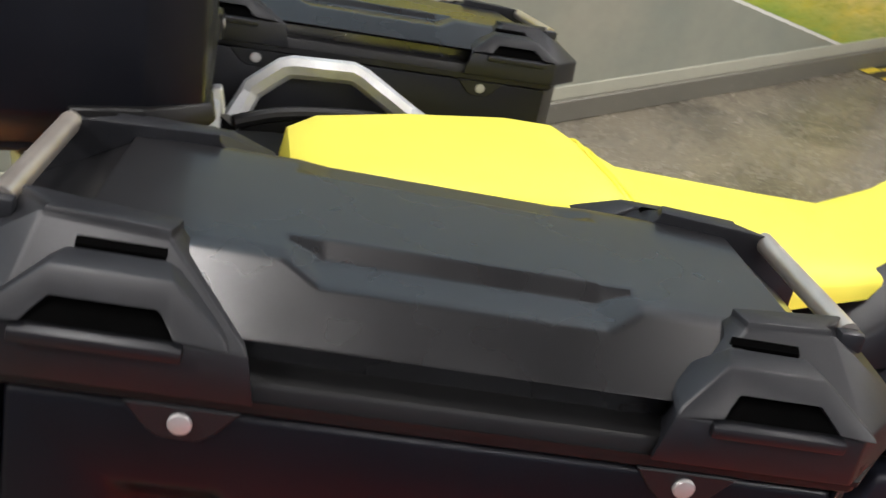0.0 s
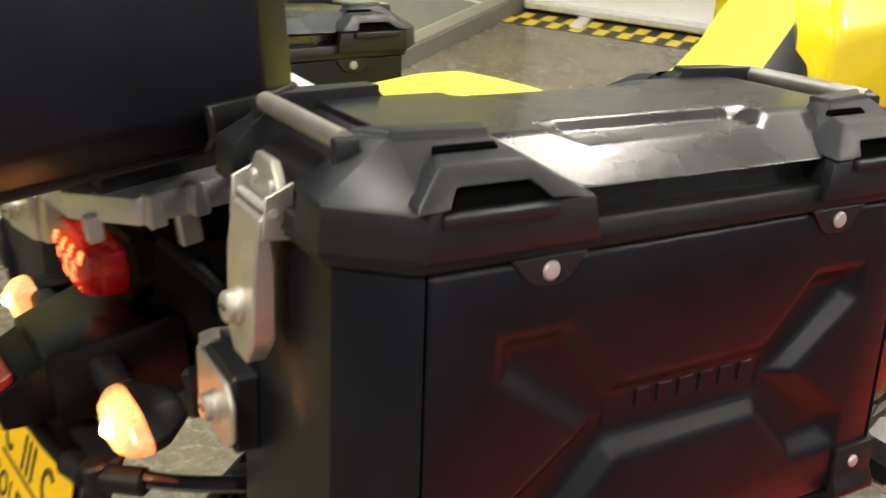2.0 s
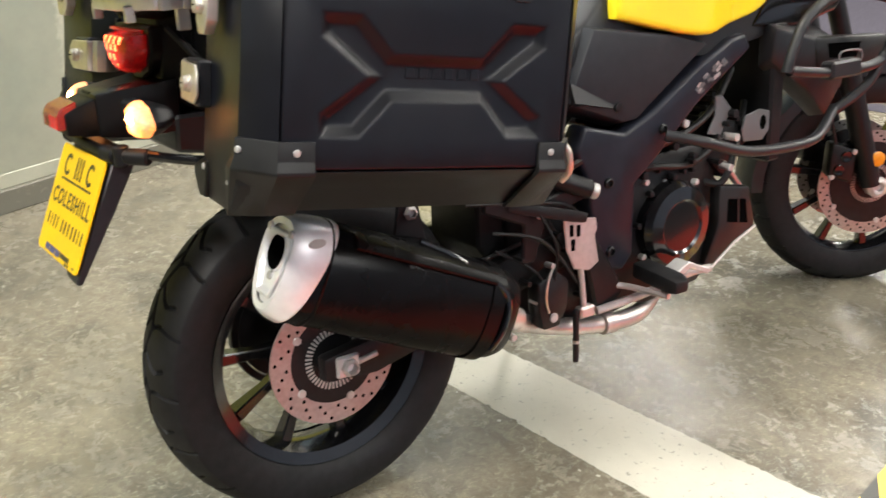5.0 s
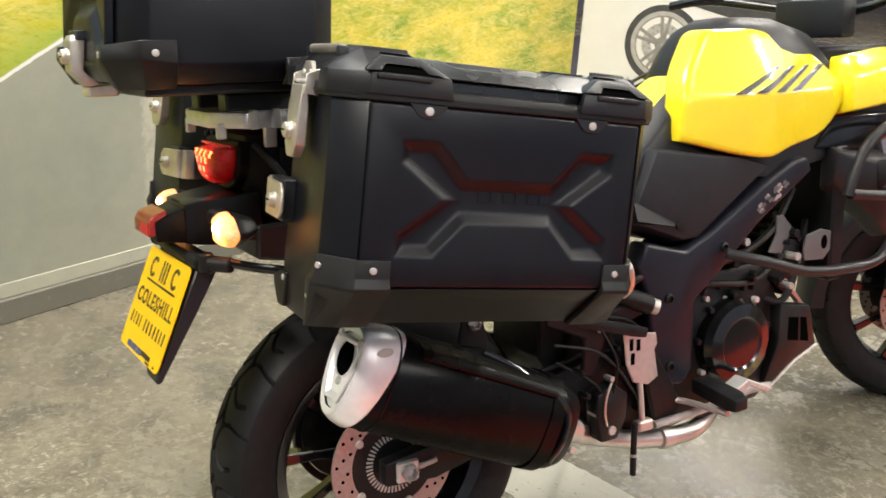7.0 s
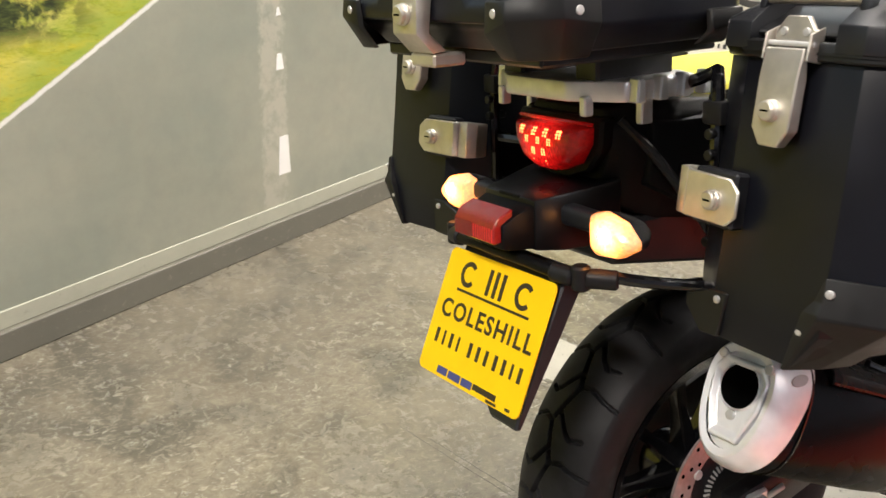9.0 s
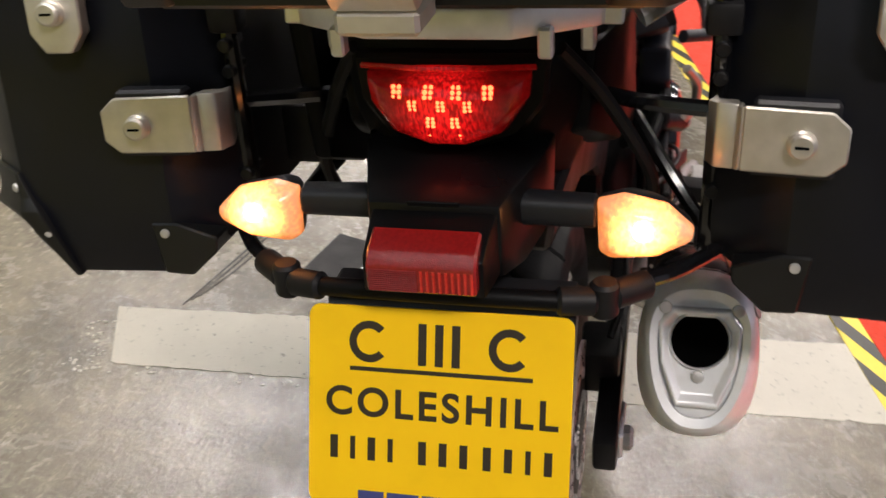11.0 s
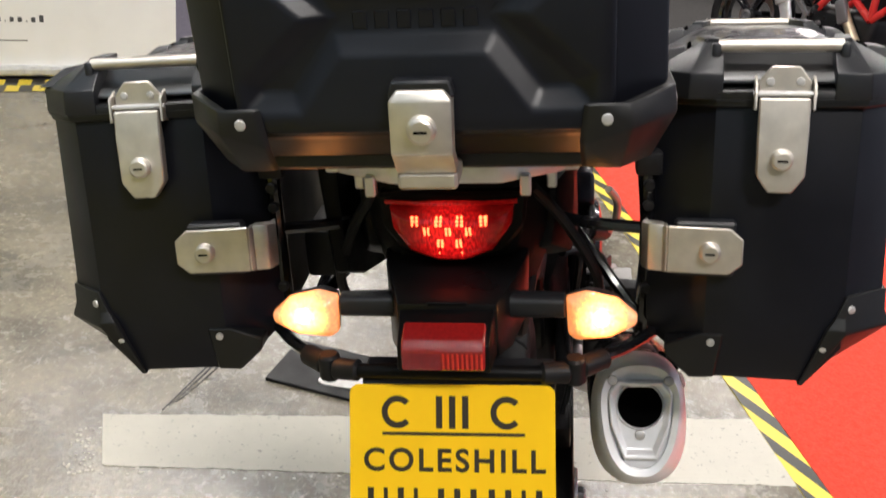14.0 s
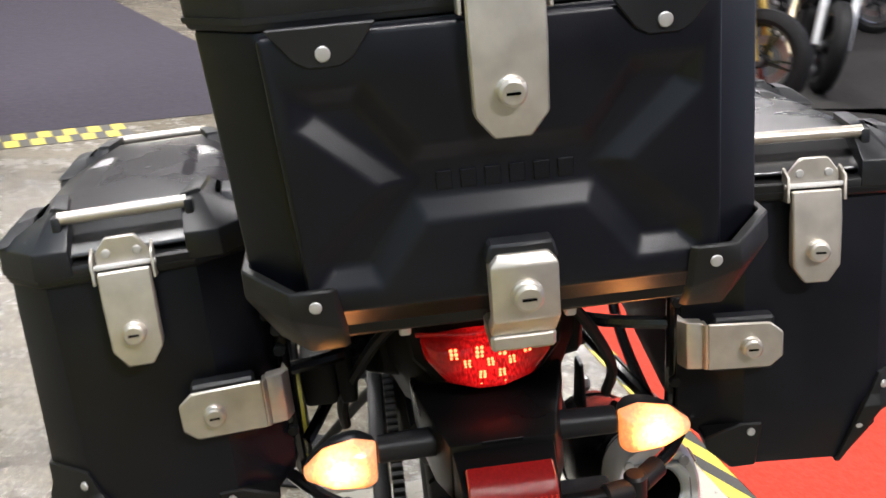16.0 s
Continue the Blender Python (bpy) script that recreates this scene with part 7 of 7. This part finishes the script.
    for w, up in ((0.018, 0), (0.018, 1), (0.017, 1), (0.018, 0), (0.011, 0), (0.015, 0), (0.018, 0), (0.005, -1), (0.016, 0), (0.018, 0), (0.005, -1), (0.018, 0), (0.018, 1)):
        part("bar", box(x, x + w, -0.0018, 0.0, 0.258, 0.264 if up < 0 else 0.279 + 0.010 * up), BANNERD, sh)
        x += w + 0.0165
    part("small_bar", box(-0.92, -0.66, -0.0016, 0.0, 0.170, 0.176), BANNERG, sh)


banner()


# ---- other motorcycles on the carpet ----
def show_bike(m, label, frame_mat, body_mat, pipe_mat, fork_mat, plated=False):
    t = thing("motorcycle", m, label, "motorcycle", "bikes on display")
    for y, r, w in ((0.0, 0.315, 0.15), (1.43, 0.305, 0.12)):
        wh = part("wheel", lathe([(0.205, -w * 0.36), (0.222, -w * 0.42), (0.228, -w * 0.40), (0.228, w * 0.40), (0.222, w * 0.42), (0.205, w * 0.36), (0.196, 0), (0.205, -w * 0.36)], (0, y, r), (1, 0, 0), 48, False), RIMGLOSS, t)
        part("tyre", lathe([(0.220, -w * 0.42), (0.245, -w * 0.5), (0.280, -w * 0.44), (0.303, -w * 0.26), (r, -w * 0.05), (r, w * 0.05), (0.303, w * 0.26), (0.280, w * 0.44), (0.245, w * 0.5), (0.220, w * 0.42), (0.220, -w * 0.42)], (0, y, r), (1, 0, 0), 56, False), RUBBER, wh)
        for k in range(10):
            part("spoke", moved(bev(loft([[(-0.022, -0.010, 0.035), (0.022, -0.010, 0.035), (0.022, 0.010, 0.035), (-0.022, 0.010, 0.035)], [(-0.010, -0.006, 0.205), (0.016, -0.006, 0.205), (0.016, 0.006, 0.205), (-0.010, 0.006, 0.205)]]), 0.003), Matrix.Translation((0, y, r)) @ pose(0, 0, 0, 36 * k + (11 if k % 2 else -11), 0, 0)), RIMGLOSS, wh)
        part("hub", rod((-0.06, y, r), (0.06, y, r), 0.045, 20, 0.010), ENGINE, wh)
        part("axle_nut", lathe([(0.034, 0.058), (0.034, 0.070), (0.028, 0.076), (0.016, 0.076), (0.014, 0.068), (0.004, 0.068)], (0, y, r), (1, 0, 0), 24), GREYPAINT, wh)
        part("brake_disc", lathe([(0.10, -0.065), (0.15, -0.065), (0.15, -0.070), (0.10, -0.070), (0.10, -0.065)], (0, y, r), (1, 0, 0), 36, False), DISC, wh)
    lines = ([(0.15, 0.555, 0.473), (0.15, 0.675, 0.640)], [(0.15, 0.675, 0.640), (0.15, 0.866, 0.695), (0.10, 1.16, 0.88)], [(0.15, 0.675, 0.640), (0.15, 0.912, 0.474)], [(0.15, 0.912, 0.474), (0.15, 0.900, 0.705)], [(0.15, 0.912, 0.474), (0.10, 1.18, 0.76)])
    for s in (1, -1):
        for ln in lines:
            part("frame_tube", tube([(s * x, y, z) for x, y, z in ln], 0.022, 12, 1), frame_mat, t)
        part("tube_plug", lathe([(0.015, 0), (0.015, 0.004), (0.004, 0.005)], (s * 0.172, 0.560, 0.480), (s, 0, 0), 14), ENGINE, t)
        part("fork_leg", tube([(s * 0.10, 1.43, 0.305), (s * 0.10, 1.30, 0.68)], 0.028, 14, 1), fork_mat, t)
        part("fork_tube", tube([(s * 0.10, 1.30, 0.68), (s * 0.10, 1.20, 0.98)], 0.022, 14, 1), BOLT, t)
        if s < 0:
            part("swingarm", bev(loft([[(s * a, -0.03, z) for a, z in ((0.085, 0.285), (0.112, 0.285), (0.112, 0.345), (0.085, 0.345))], [(s * a, 0.56, z) for a, z in ((0.10, 0.36), (0.13, 0.36), (0.13, 0.44), (0.10, 0.44))]]), 0.006), GLOSSBLACK, t)
        side = [(0.40, 1.06), (0.446, 0.975), (0.505, 0.845), (0.620, 0.805), (0.612, 0.655), (0.640, 0.640), (0.664, 0.650), (0.682, 0.745), (0.830, 0.822), (0.960, 0.90), (0.90, 1.08)]
        tp = part("tail_panel", bev(prism(side if s > 0 else side[::-1], "x", min(s * 0.10, s * 0.165), max(s * 0.10, s * 0.165)), 0.016, 3), body_mat, t)
        vent = [(0.560, 0.935), (0.575, 0.945), (0.640, 0.870), (0.622, 0.862)]
        part("vent", prism(vent if s > 0 else vent[::-1], "x", min(s * 0.164, s * 0.1665), max(s * 0.164, s * 0.1665)), GREYPAINT, tp)
        part("panel_bolt", screw((s * 0.165, 0.637, 0.668), (s, 0, 0), 0.012, 0.006), BOLT, tp)
        peg = [(0.300, 0.640), (0.335, 0.655), (0.372, 0.560), (0.500, 0.440), (0.512, 0.345), (0.480, 0.325), (0.462, 0.345), (0.474, 0.420), (0.340, 0.545)]
        part("peg_bracket", bev(prism(peg if s > 0 else peg[::-1], "x", min(s * 0.150, s * 0.168), max(s * 0.150, s * 0.168)), 0.005, 2), GREYPAINT, t)
    part("engine", bev(box(-0.14, 0.14, 0.48, 0.95, 0.20, 0.50), 0.05, 3), ENGINE, t)
    part("clutch_cover", lathe([(0.085, 0.13), (0.08, 0.17), (0.05, 0.175)], (0, 0.78, 0.36), (1, 0, 0), 28), GLOSSBLACK, t)
    part("belt_cover", bev(prism([(0.34, 0.70), (0.42, 0.69), (0.52, 0.56), (0.50, 0.46), (0.43, 0.46), (0.36, 0.56)], "x", 0.060, 0.110), 0.030, 3), GLOSSBLACK, t)
    rs = random.Random(5)
    for k in range(12):
        y, z = rs.uniform(0.46, 0.66), rs.uniform(0.24, 0.44)
        part("engine_bolt", rod((0.12, y, z), (0.146 + rs.uniform(0, 0.02), y, z), rs.uniform(0.007, 0.016), 10, 0.002), ENGINE if k % 3 else GREYPAINT, t)
    part("cylinder", moved(bev(box(-0.09, 0.09, -0.07, 0.07, -0.10, 0.14), 0.01), Matrix.Translation((0, 0.88, 0.56)) @ pose(0, 0, 0, -50, 0, 0)), ENGINE, t)
    mf = part("muffler", loft([[(0.21 + 0.042 * k * math.copysign(abs(math.cos(2 * math.pi * i / 24)) ** 0.7, math.cos(2 * math.pi * i / 24)), y + 0.026 + 0.080 * k * math.copysign(abs(math.sin(2 * math.pi * i / 24)) ** 0.7, math.sin(2 * math.pi * i / 24)), z + 0.050 * k * math.sin(2 * math.pi * i / 24)) for i in range(24)]
                              for y, z, k in ((0.196, 0.768, 0.42), (0.200, 0.756, 0.66), (0.216, 0.705, 1.0), (0.236, 0.620, 1.04), (0.262, 0.560, 0.90), (0.318, 0.475, 0.50), (0.340, 0.450, 0.42), (0.385, 0.350, 0.40), (0.395, 0.325, 0.32))]), pipe_mat, t, "upright muffler beside the wheel", 50)
    part("clamp_band", loft([[(0.21 + 0.030 * math.cos(a), y + 0.054 * math.sin(a), z + 0.027 * math.sin(a)) for a in [2 * math.pi * i / 20 for i in range(20)]] for y, z in ((0.346, 0.480), (0.356, 0.462))]), BOLT, mf)
    if plated:
        part("badge", moved(box(-0.0010, 0.0015, -0.026, 0.026, -0.014, 0.014, 0.001), Matrix.Translation((0.2535, 0.262, 0.680)) @ pose(0, 0, 0, -30, 0, 0)), BLUEINK, mf)
    part("tailpipe", tube([(0.21, 0.410, 0.345), (0.20, 0.425, 0.240), (0.17, 0.460, 0.200), (0.12, 0.70, 0.18)], 0.024, 14, 5), PIPE, t)
    gp = part("header_pipe", tube([(0.17, 0.72, 0.530), (0.18, 0.806, 0.420), (0.18, 0.966, 0.235), (0.16, 1.04, 0.15)], 0.030, 14, 4), PALEGOLD, t)
    part("pipe_shield", bev(loft([[(0.165, 0.685, 0.535), (0.212, 0.685, 0.535), (0.212, 0.735, 0.570), (0.165, 0.735, 0.570)], [(0.165, 0.750, 0.410), (0.216, 0.750, 0.410), (0.216, 0.812, 0.440), (0.165, 0.812, 0.440)]]), 0.010, 2), GREYPAINT, gp)
    part("tank", bev(loft([[(a * w, y, z) for a, z in ((-1, z0), (1, z0), (0.9, (z0 + z1) / 2), (0.55, z1), (-0.55, z1), (-0.9, (z0 + z1) / 2))] for y, w, z0, z1 in ((0.46, 0.10, 0.98, 1.02), (0.60, 0.16, 0.84, 1.08), (0.85, 0.18, 0.82, 1.14), (1.08, 0.12, 0.88, 1.06))]), 0.02, 3), body_mat, t)
    part("seat", bev(loft([[(a * w, y, z) for a, z in ((-1, z0), (1, z0), (0.8, z1), (-0.8, z1))] for y, w, z0, z1 in ((0.02, 0.06, 1.08, 1.11), (0.20, 0.12, 1.04, 1.10), (0.42, 0.14, 1.00, 1.06), (0.60, 0.10, 1.00, 1.06))]), 0.012, 2), PLASTIC, t)
    part("tail", bev(loft([[(a * w, y, z) for a, z in ((-1, z0), (1, z0), (0.8, z1), (-0.8, z1))] for y, w, z0, z1 in ((-0.06, 0.04, 1.05, 1.08), (0.15, 0.10, 0.99, 1.06), (0.44, 0.12, 0.92, 1.01))]), 0.01, 2), body_mat, t)
    if not plated:
        part("plate_stay", tube([(0, 0.10, 1.00), (0, -0.10, 0.86), (0, -0.20, 0.72)], 0.016, 8), ENGINE, t)
        part("number_plate", moved(box(-0.10, 0.10, -0.004, 0.004, -0.07, 0.07, 0.002), Matrix.Translation((0, -0.215, 0.74)) @ pose(0, 0, 0, -25, 0, 0)), YPAINT, t, "yellow blank plate")
        for s in (1, -1):
            part("indicator", rod((s * 0.13, -0.13, 0.83), (s * 0.13, -0.165, 0.825), 0.030, 16, 0.006), ORANGE, t, "amber indicator")
    part("headlamp", bev(box(-0.10, 0.10, 1.24, 1.36, 0.84, 1.00), 0.03, 3), GREYPAINT, t)
    part("handlebar", tube([(0.36, 1.00, 1.04), (0.2, 1.12, 1.06), (0.0, 1.17, 1.03), (-0.2, 1.12, 1.06), (-0.36, 1.00, 1.04)], 0.012, 10), GLOSSBLACK, t)
    part("stand", tube([(-0.12, 0.6, 0.30), (-0.24, 0.66, 0.02)], 0.012, 8, 1), ENGINE, t)


show_bike(pose(0.87, 5.43, 0.0, 0, -4, -132), "dark naked motorcycle with a red trellis frame", REDPAINT, TAUPE, ALLOY, GOLD, True)
show_bike(pose(0.20, 8.3, 0.0, 0, -4, -40), "dark motorcycle further back on the carpet", GLOSSBLACK, GLOSSBLACK, MUFFLER, ENGINE)
# this crosswise one is added to hide the wall behind a dark shape
show_bike(pose(1.05, 10.90, 0.0, 0, -4, -96), "dark motorcycle shape added to darken the aisle end", GLOSSBLACK, GLOSSBLACK, MUFFLER, ENGINE)
show_bike(pose(1.88, 8.35, 0.0, 0, -4, -22), "dark motorcycle with a yellow plate further back", GLOSSBLACK, GLOSSBLACK, MUFFLER, ENGINE)
show_bike(pose(1.50, 9.95, 0.0, 0, -4, 170), "black motorcycle facing the aisle further back", GLOSSBLACK, GLOSSBLACK, MUFFLER, ENGINE)
show_bike(pose(2.88, 6.55, 0.0, 0, -4, 169), "black motorcycle with silver forks facing the aisle", GLOSSBLACK, GLOSSBLACK, MUFFLER, ALLOY)
show_bike(pose(2.75, 8.10, 0.0, 0, -4, -98), "dark motorcycle behind the others on the carpet", GLOSSBLACK, GLOSSBLACK, MUFFLER, ENGINE)
